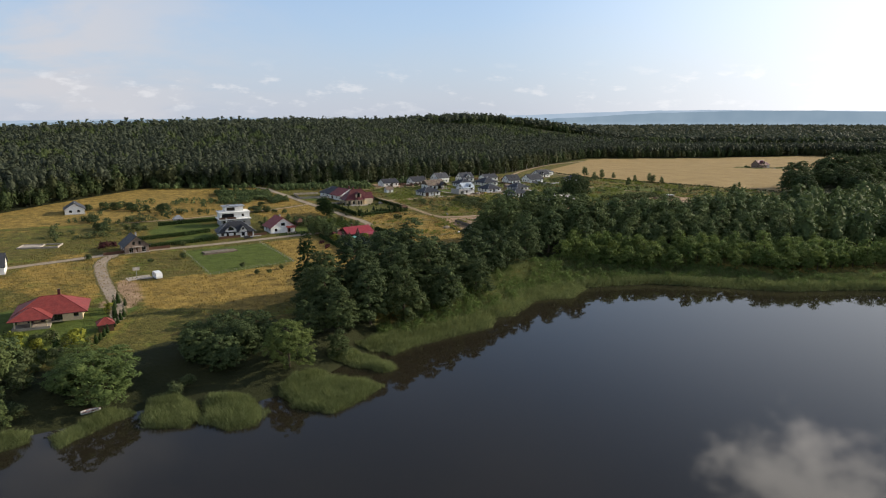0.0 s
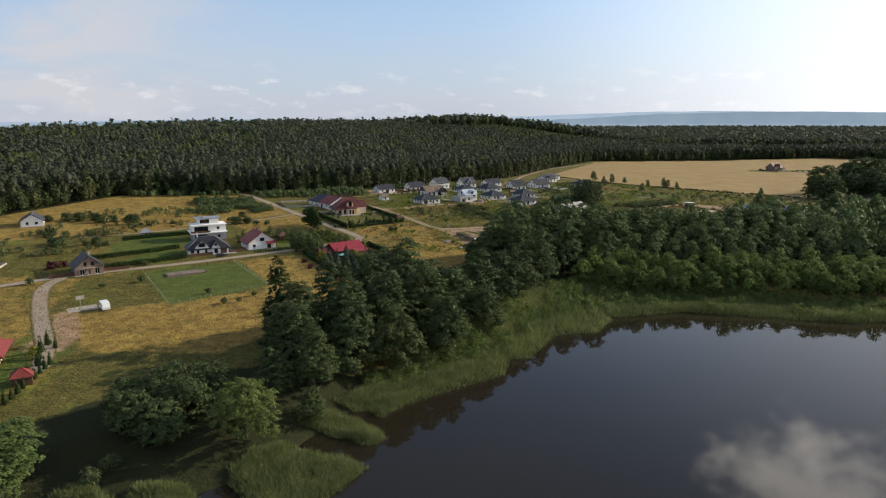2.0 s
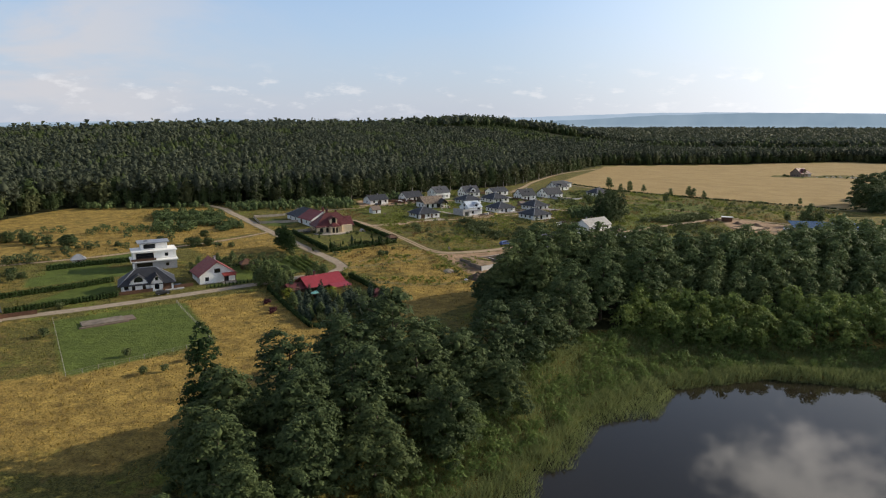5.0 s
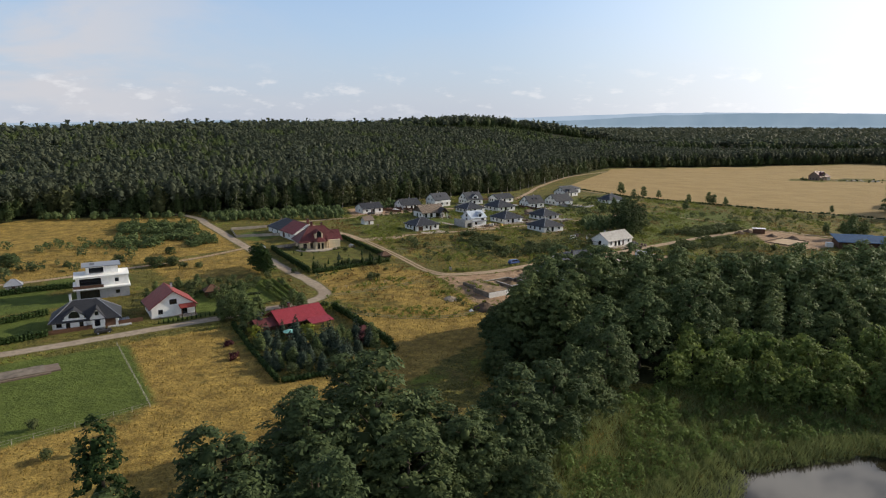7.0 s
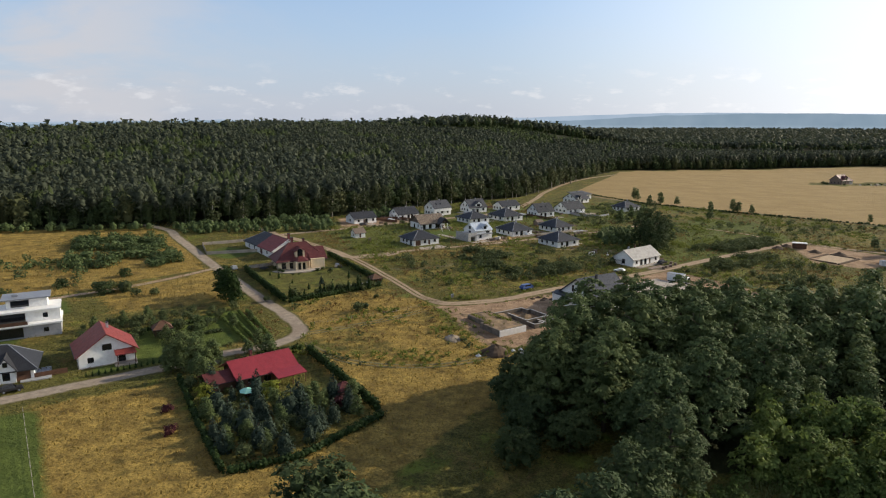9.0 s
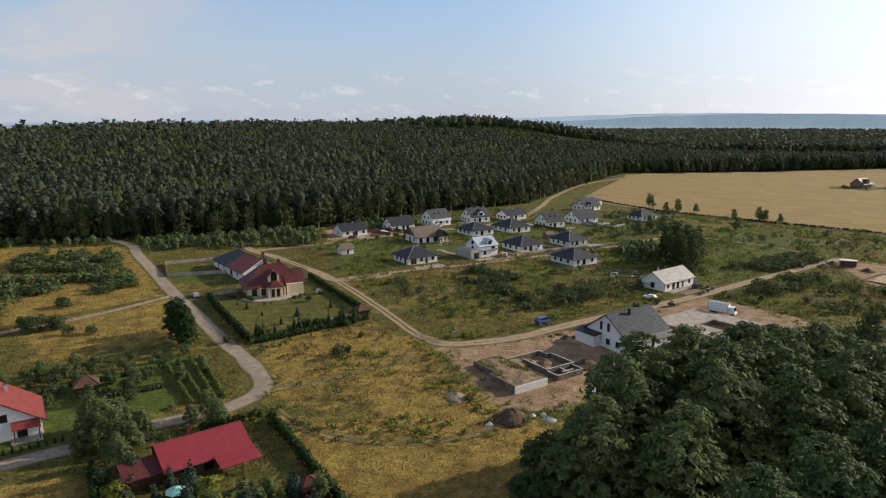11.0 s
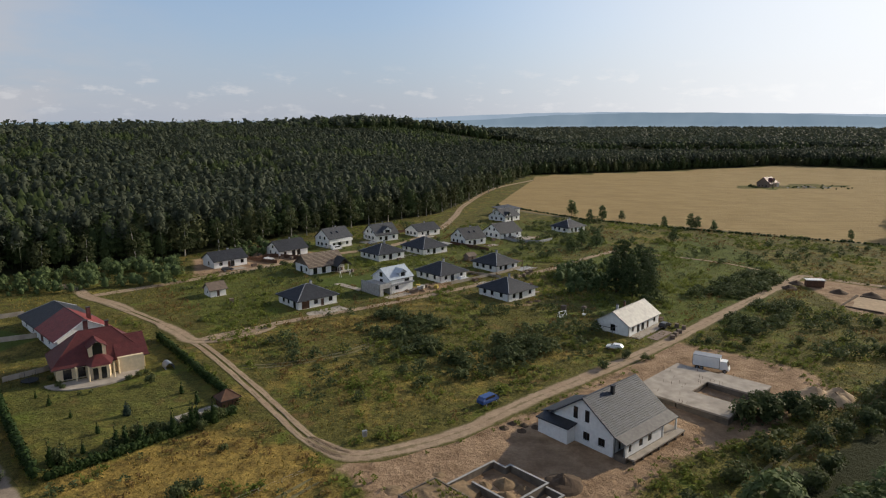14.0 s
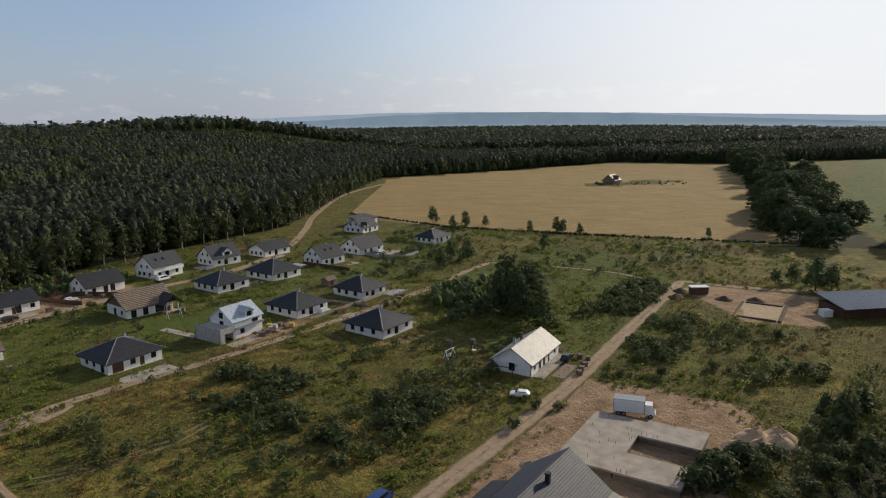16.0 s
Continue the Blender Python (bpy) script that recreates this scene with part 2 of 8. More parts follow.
def road_material(name, col, grassy):
    """Rutted sand: pale wheel tracks, a grassy crown and grass creeping in from the sides."""
    m, nt, b = material(name, 0.95, spec=0.1)
    a = nt.nodes.new("ShaderNodeAttribute")
    a.attribute_name = "across"
    off = nt.nodes.new("ShaderNodeMath")
    off.operation = "ABSOLUTE"
    nt.links.new(a.outputs["Fac"], off.inputs[0])

    def plus(v, w, k):
        n = nt.nodes.new("ShaderNodeMath")
        n.operation = "MULTIPLY_ADD"
        nt.links.new(w, n.inputs[0])
        n.inputs[1].default_value = k
        nt.links.new(v, n.inputs[2])
        return n.outputs[0]

    broad = tex(nt, "Noise", 0.13, "World", Detail=5.0)
    mid = tex(nt, "Noise", 0.6, "World", Detail=6.0, Roughness=0.7)
    fine = tex(nt, "Noise", 3.0, "World", Detail=4.0, Roughness=0.7)
    c = mixed(nt, span(nt, mid.outputs[0], 0.32, 0.68), tuple(k * 0.62 for k in col), tuple(k * 1.08 for k in col))
    c = mixed(nt, span(nt, broad.outputs[0], 0.45, 0.7, 0, 0.5), c, tuple(k * q for k, q in zip(col, (0.62, 0.56, 0.50))))
    c = mixed(nt, span(nt, fine.outputs[0], 0.45, 0.7, 0, 0.4), c, tuple(k * 0.5 for k in col))
    grass = mixed(nt, span(nt, fine.outputs[0], 0.35, 0.65), (0.055, 0.056, 0.016), (0.15, 0.128, 0.042))
    crown = plus(plus(off.outputs[0], mid.outputs[0], 0.55), broad.outputs[0], 0.8)
    c = mixed(nt, span(nt, crown, 0.82, 0.62, 0, grassy), c, grass)
    side = plus(plus(off.outputs[0], mid.outputs[0], 0.75), fine.outputs[0], 0.3)
    c = mixed(nt, span(nt, side, 1.16, 1.40), c, grass)
    nt.links.new(c, b.inputs["Base Color"])
    bump(nt, b, plus(fine.outputs[0], mid.outputs[0], 1.0), 0.6, 0.12)
    return m


MAT = {
    "ground": ground_material(),
    "dirt": road_material("packed sandy dirt", (0.44, 0.325, 0.222), 0.55),
    "gravel": road_material("sandy gravel", (0.38, 0.31, 0.24), 0.15),
    "white": plain("white render", (0.80, 0.79, 0.76), 0.9, vary=0.1, relief=0.1),
    "cream": plain("cream render", (0.72, 0.58, 0.38), 0.9, vary=0.12, relief=0.1),
    "beige": plain("beige render", (0.62, 0.50, 0.36), 0.9, vary=0.15, relief=0.1),
    "grey_wall": plain("grey render", (0.36, 0.36, 0.37), 0.9, vary=0.15, relief=0.1),
    "block": plain("bare concrete block", (0.40, 0.39, 0.37), 0.95, vary=0.3),
    "concrete": plain("poured concrete", (0.40, 0.345, 0.285), 0.92, vary=0.3, scale=0.5),
    "brown": plain("brown stained boards", (0.12, 0.06, 0.035), 0.7, vary=0.3),
    "timber": plain("raw roof boarding", (0.18, 0.135, 0.105), 0.85, vary=0.3),
    "slate_tile": tiles("blue-grey roof tile", (0.050, 0.057, 0.075), 0.33, 0.62),
    "old_zinc": plain("weathered sheet roof", (0.17, 0.155, 0.14), 0.6, vary=0.3),
    "dirty_block": plain("earth-stained block wall", (0.20, 0.165, 0.13), 0.95, vary=0.5, scale=0.6),
    "black_tile": tiles("black roof tile", (0.032, 0.033, 0.038)),
    "grey_tile": tiles("grey roof tile", (0.055, 0.057, 0.064)),
    "pale_tile": tiles("pale grey roof sheet", (0.36, 0.34, 0.31), 0.4),
    "red_tile": tiles("red roof tile", (0.235, 0.044, 0.036)),
    "wine_tile": tiles("dark red roof tile", (0.112, 0.027, 0.026)),
    "red_metal": tiles("red metal roof", (0.27, 0.035, 0.045), 0.4, 0.45, 0.15),
    "blue_metal": tiles("blue metal roof", (0.014, 0.070, 0.165), 0.8, 0.8, 0.2),
    "foil": plain("silver roof foil", (0.45, 0.50, 0.56), 0.5, vary=0.2),
    "zinc": plain("zinc sheet", (0.30, 0.31, 0.33), 0.45, 0.3, vary=0.15),
    "dark": plain("dark grey frame", (0.03, 0.03, 0.033), 0.5, relief=0),
    "frame_white": plain("white window frame", (0.75, 0.75, 0.74), 0.5, vary=0.05, relief=0),
    "rubber": plain("black rubber", (0.015, 0.015, 0.015), 0.8),
    "bark": plain("bark", (0.09, 0.07, 0.05), 0.95, vary=0.4, scale=3),
    "birch": plain("pale bark", (0.42, 0.38, 0.33), 0.9, vary=0.5, scale=3),
    "alder": foliage("alder leaves", (0.032, 0.053, 0.022), (0.102, 0.138, 0.056), 0.24),
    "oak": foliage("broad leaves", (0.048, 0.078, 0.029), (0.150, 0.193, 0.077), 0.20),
    "willow": foliage("willow leaves", (0.060, 0.096, 0.032), (0.160, 0.208, 0.066), 0.3),
    "young": foliage("young light leaves", (0.072, 0.115, 0.032), (0.180, 0.238, 0.070), 0.38),
    "forest_leaf": foliage("forest leaves", (0.036, 0.055, 0.020), (0.086, 0.112, 0.042), 0.25),
    "pale_leaf": foliage("birch leaves", (0.046, 0.058, 0.026), (0.094, 0.108, 0.048), 0.25),
    "pine": foliage("pine needles", (0.046, 0.058, 0.037), (0.084, 0.096, 0.061), 0.22),
    "spruce": foliage("blue spruce needles", (0.020, 0.036, 0.024), (0.056, 0.080, 0.058), 0.08),
    "hedge": foliage("hedge leaves", (0.015, 0.032, 0.010), (0.045, 0.075, 0.020), 0.1),
    "shrub": foliage("shrub leaves", (0.054, 0.077, 0.034), (0.128, 0.152, 0.064), 0.32),
    "gold": foliage("yellow-green leaves", (0.12, 0.14, 0.02), (0.26, 0.28, 0.045)),
    "purple": foliage("purple leaves", (0.045, 0.014, 0.018), (0.10, 0.035, 0.04)),
    "reed": foliage("reeds", (0.125, 0.155, 0.058), (0.225, 0.255, 0.105), 0.4),
    "rust": foliage("brown seeding herbs", (0.14, 0.092, 0.038), (0.26, 0.18, 0.075), 0.3),
    "herb": foliage("tall herbs", (0.115, 0.145, 0.030), (0.235, 0.255, 0.06), 0.4),
    "grass": foliage("grass blades", (0.090, 0.090, 0.024), (0.19, 0.175, 0.048), 0.4),
    "straw": foliage("dry grass blades", (0.20, 0.14, 0.036), (0.38, 0.27, 0.075), 0.35),
}


def water_material():
    m, nt, b = material("lake water", 0.035, spec=0.40)
    b.inputs["IOR"].default_value = 1.33
    n = tex(nt, "Noise", 0.012, "World", Detail=3.0)
    nt.links.new(mixed(nt, n.outputs[0], (0.014, 0.012, 0.008), (0.026, 0.021, 0.013)), b.inputs["Base Color"])
    r = tex(nt, "Noise", 0.8, "World", Detail=4.0)
    bump(nt, b, r.outputs[0], 0.012, 0.05)
    return m


def glass_material():
    m, nt, b = material("window glass", 0.06, spec=0.6)
    b.inputs["Base Color"].default_value = (0.012, 0.014, 0.017, 1)
    return m


MAT["water"], MAT["glass"] = water_material(), glass_material()


# ---- meshes ----
class Geo:
    """Collects corners and faces of one mesh."""

    def __init__(self):
        self.v, self.f = [], []

    def face(self, *pts):
        n = len(self.v)
        self.v += [tuple(p) for p in pts]
        self.f.append(tuple(range(n, n + len(pts))))
        return self

    def box(self, x0, y0, z0, x1, y1, z1):
        n = len(self.v)
        self.v += [(x, y, z) for z in (z0, z1) for x, y in ((x0, y0), (x1, y0), (x1, y1), (x0, y1))]
        self.f += [tuple(n + i for i in q) for q in ((3, 2, 1, 0), (4, 5, 6, 7), (0, 1, 5, 4), (1, 2, 6, 5), (2, 3, 7, 6), (3, 0, 4, 7))]
        return self

    def prism(self, low, high):
        """A solid between two outlines with equally many corners, counter-clockwise from above."""
        n, k = len(self.v), len(low)
        self.v += [tuple(p) for p in low] + [tuple(p) for p in high]
        self.f += [tuple(range(n + k - 1, n - 1, -1)), tuple(range(n + k, n + 2 * k))]
        self.f += [(n + i, n + (i + 1) % k, n + k + (i + 1) % k, n + k + i) for i in range(k)]
        return self

    def rod(self, p, q, r, r2=None, n=7):
        p, q = Vector(p), Vector(q)
        d = (q - p).normalized()
        a = d.orthogonal().normalized()
        b = d.cross(a)
        ring = lambda c, k: [c + (a * math.cos(t) + b * math.sin(t)) * k for t in [i * math.tau / n for i in range(n)]]
        return self.prism(ring(p, r), ring(q, r if r2 is None else r2))

    def moved(self, m):
        self.v = [tuple(m @ Vector(p)) for p in self.v]
        return self

    def mesh(self, name, mat):
        me = bpy.data.meshes.new(name)
        me.from_pydata(self.v, [], self.f)
        me.materials.append(mat)
        return me


def part(name, geo, mat, parent, label="", where=None):
    ob = new(name, geo.mesh(name, MAT[mat] if isinstance(mat, str) else mat) if isinstance(geo, Geo) else geo)
    ob.parent = parent
    if where is not None:
        ob.matrix_basis = where
    if label:
        ob["label"] = label
    return ob


def thing(name, label, category, m=None, group="", data=None):
    ob = new(name, data)
    ob.matrix_world = m or Matrix()
    return tagged(ob, label, category, group)


def big_mesh(name, verts, faces, mat):
    """A mesh from arrays; every face has as many corners as a row of faces."""
    verts, faces = np.asarray(verts, np.float32), np.asarray(faces, np.int32)
    me = bpy.data.meshes.new(name)
    k = faces.shape[1]
    me.vertices.add(len(verts))
    me.vertices.foreach_set("co", verts.ravel())
    me.loops.add(faces.size)
    me.loops.foreach_set("vertex_index", faces.ravel())
    me.polygons.add(len(faces))
    me.polygons.foreach_set("loop_start", np.arange(0, faces.size, k, dtype=np.int32))
    me.update(calc_edges=True)
    me.materials.append(MAT[mat])
    return me


def inside(px, py, poly):
    """Which points lie inside the outline."""
    r = np.zeros(np.shape(px), bool)
    for (x0, y0), (x1, y1) in zip(poly, poly[1:] + poly[:1]):
        if y0 != y1:
            r ^= ((y0 > py) != (y1 > py)) & (px < (x1 - x0) * (py - y0) / (y1 - y0) + x0)
    return r


def nearness(px, py, line):
    """Distance of points from a broken line."""
    d = np.full(np.shape(px), 1e9)
    for (x0, y0), (x1, y1) in zip(line, line[1:]):
        k = np.clip(((px - x0) * (x1 - x0) + (py - y0) * (y1 - y0)) / ((x1 - x0) ** 2 + (y1 - y0) ** 2 + 1e-9), 0, 1)
        d = np.minimum(d, np.hypot(px - x0 - k * (x1 - x0), py - y0 - k * (y1 - y0)))
    return d


def step(v, a, b):
    k = np.clip((v - a) / (b - a), 0, 1)
    return k * k * (3 - 2 * k)


# ---- the land ----
LAKE_Z, SLOPE = -6.0, 0.01833
SHORE = [(-900.0, 60.0), (-215.3, 117.5), (-96, 128), (-90, 131), (-81, 137), (-73, 143), (-66, 147), (-54, 149), (-44, 150), (-37, 156), (-31, 165), (-25, 177), (-18, 190), (6.1, 206.3), (20.2, 223.8), (32.2, 242.3), (52.0, 258.2), (81.4, 265.2), (112.2, 260.3), (133.0, 253.10000000000002), (157.3, 255.39999999999998), (210.3, 252.0), (420.0, 250.0), (900.0, 200.0)]
WOOD_EDGE = [(-1500, 160), (-700, 290), (-245, 368), (-234, 410), (-214, 486), (-137, 505), (-64, 550), (-28, 594), (0, 620), (58, 674), (125, 822), (204, 977),
             (400, 1062), (596, 1120), (711, 1023), (900, 1000), (2500, 900), (6000, 700)]
GROUND_Y = [-400, 120, 150, 180, 211, 270, 340, 400, 460, 520, 600, 775, 1000, 1600, 3000, 9000]
GROUND_Z = [-4.4, -4.3, -4.0, -2.5, -0.7, 0.5, 2.2, 4.0, 5.1, 5.2, 5.0, 4.0, 3.0, -2.0, -16.0, -24.0]


def line_y(x, line):
    return np.interp(x, [p[0] for p in line], [p[1] for p in line])


def land(x, y):
    """Height of the ground."""
    x, y = np.asarray(x, float), np.asarray(y, float)
    z = np.interp(y, GROUND_Y, GROUND_Z)
    deep = np.where(y > line_y(x, WOOD_EDGE), nearness(x, y, WOOD_EDGE), 0)
    hill = step(deep, 10, 560) * (1 - step(x - 0.10 * y, 40, 400)) * (0.25 + 0.75 * step(x, -850, 60)) * (1 - 0.6 * step(y, 1350, 2200)) * 37
    z = z + hill + 1.6 * np.sin(x * 0.011 + 1) * np.sin(y * 0.009) * step(deep, 20, 300)
    z = z + 12 * np.exp(-((x - 60) / 150) ** 2 - ((y - 1450) / 300) ** 2) + 3 * np.exp(-((x + 420) / 140) ** 2 - ((y - 950) / 250) ** 2)
    z = z - SLOPE * np.clip(x, -350, 700)  # the land falls gently to the right
    z = np.where(y > 200, np.maximum(z, LAKE_Z + 1.2), z)
    into = line_y(x, SHORE) - y  # metres beyond the shore, towards the lake
    inland = np.maximum(-into, 0)
    z = np.minimum(z, LAKE_Z + 0.6 + inland * 0.05 + inland ** 2 * 0.007)
    z = np.where(into > 0, LAKE_Z + 0.6 - np.minimum(into * 0.35, 3.0), z)
    return np.where(y < -650, np.maximum(z, LAKE_Z + 2), z)


def gz(x, y):
    return float(land(x, y))


FIELD = [(103, 712), (113, 677), (137, 649), (199, 597), (267, 538), (345, 624), (502, 783), (692, 1002), (596, 1112), (400, 1055), (206, 965), (187, 912), (135, 790)]
BARE = [[(-5, 380), (1, 368), (5, 357), (9, 346), (20, 343), (34, 352), (46, 366), (58, 374), (76, 379), (92, 390), (104, 396), (106, 408), (92, 424), (82, 432), (60, 414), (36, 396), (8, 384)],
        [(150, 448), (168, 436), (196, 462), (170, 490), (158, 486)], [(-119, 243), (-109, 204), (-97, 203), (-97, 213), (-107, 233)],
        [(-59, 544), (-43, 560), (-12, 557), (-6, 548), (-24, 531), (-35, 520), (-52, 512)], [(12, 476), (24, 480), (36, 490), (40, 498), (32, 500), (14, 486)], [(74, 578), (92, 590), (98, 584), (82, 572)], [(44, 470), (58, 468), (56, 464), (46, 466)]]
LAWN = [[(-150, 352), (-132, 356), (-119, 334), (-131, 326), (-142, 332)], [(-116, 328), (-106, 312), (-114, 305), (-128, 300), (-124, 318)], [(-2, 503), (10, 512), (18, 500), (6, 491)], [(-112, 285), (-82, 305), (-61, 271), (-87, 246)], [(-70, 416), (-49, 381), (-21, 401), (-45, 440)], [(-135, 160), (-102, 160), (-96, 206), (-135, 200)],
        [(-92, 458), (-76, 450), (-84, 436), (-98, 446)], [(-128, 352), (-108, 366), (-116, 378), (-136, 364)], [(-140, 318), (-108, 342), (-116, 352), (-146, 330)],
        [(-80, 322), (-62, 336), (-50, 352), (-62, 372), (-86, 350)], [(-6, 494), (8, 502), (2, 512), (-10, 504)]]
DRY = [[(-86, 303), (-62, 320), (-37, 282), (-60, 262), 0.8], [(-116, 235), (-60, 264), (-38, 284), (-14, 300), (20, 330), (-58, 205), (-92, 205), 0.7],
       [(-40, 352), (-48, 380), (-20, 398), (-10, 386), (12, 346), (-20, 338), 0.5], [(-36, 340), (-20, 338), (12, 346), (24, 328), (-12, 302), 0.82], [(-44, 368), (-38, 381), (-21, 390), (-8, 385), (-5, 376), (-12, 366), (-27, 360), (-38, 356), 1.05],
       [(-250, 366), (-236, 412), (-216, 484), (-140, 498), (-100, 450), (-88, 418), (-140, 365), (-230, 320), 0.72], [(-200, 478), (-130, 488), (-112, 462), (-150, 440), 0.45],
       [(-84, 418), (-64, 382), (-96, 366), (-112, 388), 0.6], [(-160, 276), (-130, 276), (-112, 206), (-160, 226), 0.45], [(-36, 440), (0, 388), (70, 432), (110, 470), (70, 500), 0.2],
       [(150, 500), (262, 534), (300, 480), (190, 440), 0.18], [(85, 440), (112, 400), (150, 440), (150, 470), 0.0], [(-34, 450), (40, 496), (120, 560), (140, 640), (90, 640), (40, 600), (-20, 560), (-60, 500), -0.25], [(-10, 440), (60, 470), (90, 470), (60, 425), -0.12],
       [(300, 420), (300, 500), (420, 640), (900, 980), (1500, 900), (1200, 300), -0.4], [(70, 450), (100, 540), (180, 580), (170, 500), (110, 440), -0.3]]


def ground():
    def lines(lo, hi, a, b, fine_):
        mid = np.arange(a, b + 0.1, fine_)
        down = a - fine_ * np.cumsum(1.12 ** np.arange(1, 80))
        up = b + fine_ * np.cumsum(1.10 ** np.arange(1, 90))
        return np.concatenate((down[down > lo][::-1], mid, up[up < hi]))

    xs, ys = lines(-4700, 4700, -250, 290, 2.6), lines(-4700, 4700, 110, 720, 2.6)
    X, Y = np.meshgrid(xs, ys)
    x, y = X.ravel(), Y.ravel()
    z = land(x, y)
    i = np.arange(len(ys) - 1)[:, None] * len(xs) + np.arange(len(xs) - 1)[None]
    i = i.ravel()
    me = big_mesh("ground", np.stack((x, y, z), 1), np.stack((i, i + 1, i + 1 + len(xs), i + len(xs)), 1), "ground")
    cover = {"dry": np.zeros(len(x)), "lawn": np.zeros(len(x)), "crop": np.zeros(len(x)), "bare": np.zeros(len(x)), "wood": np.zeros(len(x))}
    cover["dry"] += 0.06 * (y > 205)
    for *poly, amount in DRY:
        cover["dry"][inside(x, y, poly)] = amount
    for key, polys in (("lawn", LAWN + [CLEARING]), ("bare", BARE), ("crop", [FIELD])):
        for poly in polys:
            near = np.flatnonzero((x > min(p[0] for p in poly) - 8) & (x < max(p[0] for p in poly) + 8) & (y > min(p[1] for p in poly) - 8) & (y < max(p[1] for p in poly) + 8))
            u, v = x[near], y[near]
            d = nearness(u, v, poly + poly[:1]) * np.where(inside(u, v, poly), 1, -1)
            cover[key][near] = np.maximum(cover[key][near], np.clip(0.5 + d / 7, 0, 1) * (1.0 if key != "bare" else 0.72))
    cover["crop"][inside(x, y, [(352, 838), (385, 862), (470, 872), (480, 850), (420, 826), (380, 822)])] = 0
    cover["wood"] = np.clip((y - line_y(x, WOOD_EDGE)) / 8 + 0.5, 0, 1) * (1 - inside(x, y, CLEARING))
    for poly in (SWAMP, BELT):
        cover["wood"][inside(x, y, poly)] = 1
    # no wood floor here: the bank trees' shade is put into the ground colour
    for poly in PAINTED_SHADE:
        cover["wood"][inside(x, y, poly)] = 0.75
    cover["wood"][y < 40] = 0
    cover["lawn"][inside(x, y, [(-70, 416), (-49, 381), (-21, 401), (-45, 440)])] = 0.36
    for key, v in cover.items():
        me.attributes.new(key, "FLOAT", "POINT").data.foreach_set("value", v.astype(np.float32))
    me.polygons.foreach_set("use_smooth", np.ones(len(me.polygons), bool))
    tagged(new("ground", me), "rolling meadow ground, dry yellow grass and green plots", "ground", kind="structure")


# lake bank where tree shade is painted onto the ground
PAINTED_SHADE = [[(-140, 112), (-96, 112), (-20, 140), (-8, 186), (-24, 206), (-52, 196), (-78, 176), (-92, 158), (-140, 150)]]
CLEARING = [(50, 1400), (100, 1440), (165, 1445), (200, 1370), (150, 1270), (103, 1225), (66, 1290)]
SWAMP = [(38, 286), (30, 318), (36, 346), (60, 362), (107, 383), (150, 394), (200, 408), (320, 450), (420, 420), (420, 290), (240, 300), (140, 304), (76, 302), (58, 284)]
BELT = [(262, 534), (345, 624), (502, 783), (692, 1002), (728, 985), (538, 770), (380, 610), (304, 512)]
ground()
g = Geo().box(-1500, -700, LAKE_Z - 0.02, 1500, 285, LAKE_Z)
g.f = [g.f[1]]
tagged(new("water", g.mesh("water", MAT["water"])), "calm dark brown lake mirroring sky and trees", "lake", kind="structure")


def ribbon(name, label, line, width, mat, lift=0.05, rag=0.5, seed=1):
    """A road as a thin sheet draped on the ground, with uneven edges."""
    rng = np.random.RandomState(seed)
    pts = [Vector(p) for p in line]
    fine_ = []
    for i in range(len(pts) - 1):  # Catmull-Rom
        p0, p1, p2, p3 = pts[max(i - 1, 0)], pts[i], pts[i + 1], pts[min(i + 2, len(pts) - 1)]
        n = max(2, int((p2 - p1).length / 1.5))
        for k in range(n):
            t = k / n
            fine_.append(0.5 * ((2 * p1) + (p2 - p0) * t + (2 * p0 - 5 * p1 + 4 * p2 - p3) * t * t + (3 * p1 - p0 - 3 * p2 + p3) * t ** 3))
    fine_.append(pts[-1])
    P = np.array([tuple(p) for p in fine_])
    T = np.gradient(P, axis=0)
    T /= np.linalg.norm(T, axis=1)[:, None] + 1e-9
    S = np.stack((-T[:, 1], T[:, 0]), 1)
    cols = 9
    V = []
    for c in range(cols):
        along = np.arange(len(P)) * 1.5
        k = (c / (cols - 1) - 0.5) * width * np.clip(np.minimum(along, along[::-1]) / 9 + 0.45, 0, 1)
        jit = np.array([noise.noise(Vector((k_ * 0.16, c * 7.0, seed))) + 0.5 * noise.noise(Vector((k_ * 0.5, c * 7.0, seed))) for k_ in along]) * rag * (1.0 if c in (0, cols - 1) else 0.35 if 2 < c < 6 else 0.6)
        q = P + S * (k + jit)[:, None]
        edge = -0.04 if c in (0, cols - 1) else 0.03
        V.append(np.column_stack((q, land(q[:, 0], q[:, 1]) + lift + edge)))
    V = np.array(V).transpose(1, 0, 2).reshape(-1, 3)
    i = (np.arange(len(P) - 1)[:, None] * cols + np.arange(cols - 1)[None]).ravel()
    me = big_mesh(name, V, np.stack((i + cols, i + cols + 1, i + 1, i), 1), mat)
    me.attributes.new("across", "FLOAT", "POINT").data.foreach_set("value", np.tile(np.linspace(-1, 1, cols), len(P)).astype(np.float32))
    me.polygons.foreach_set("use_smooth", np.ones(len(me.polygons), bool))
    return tagged(new(name, me), label, "road", kind="structure")


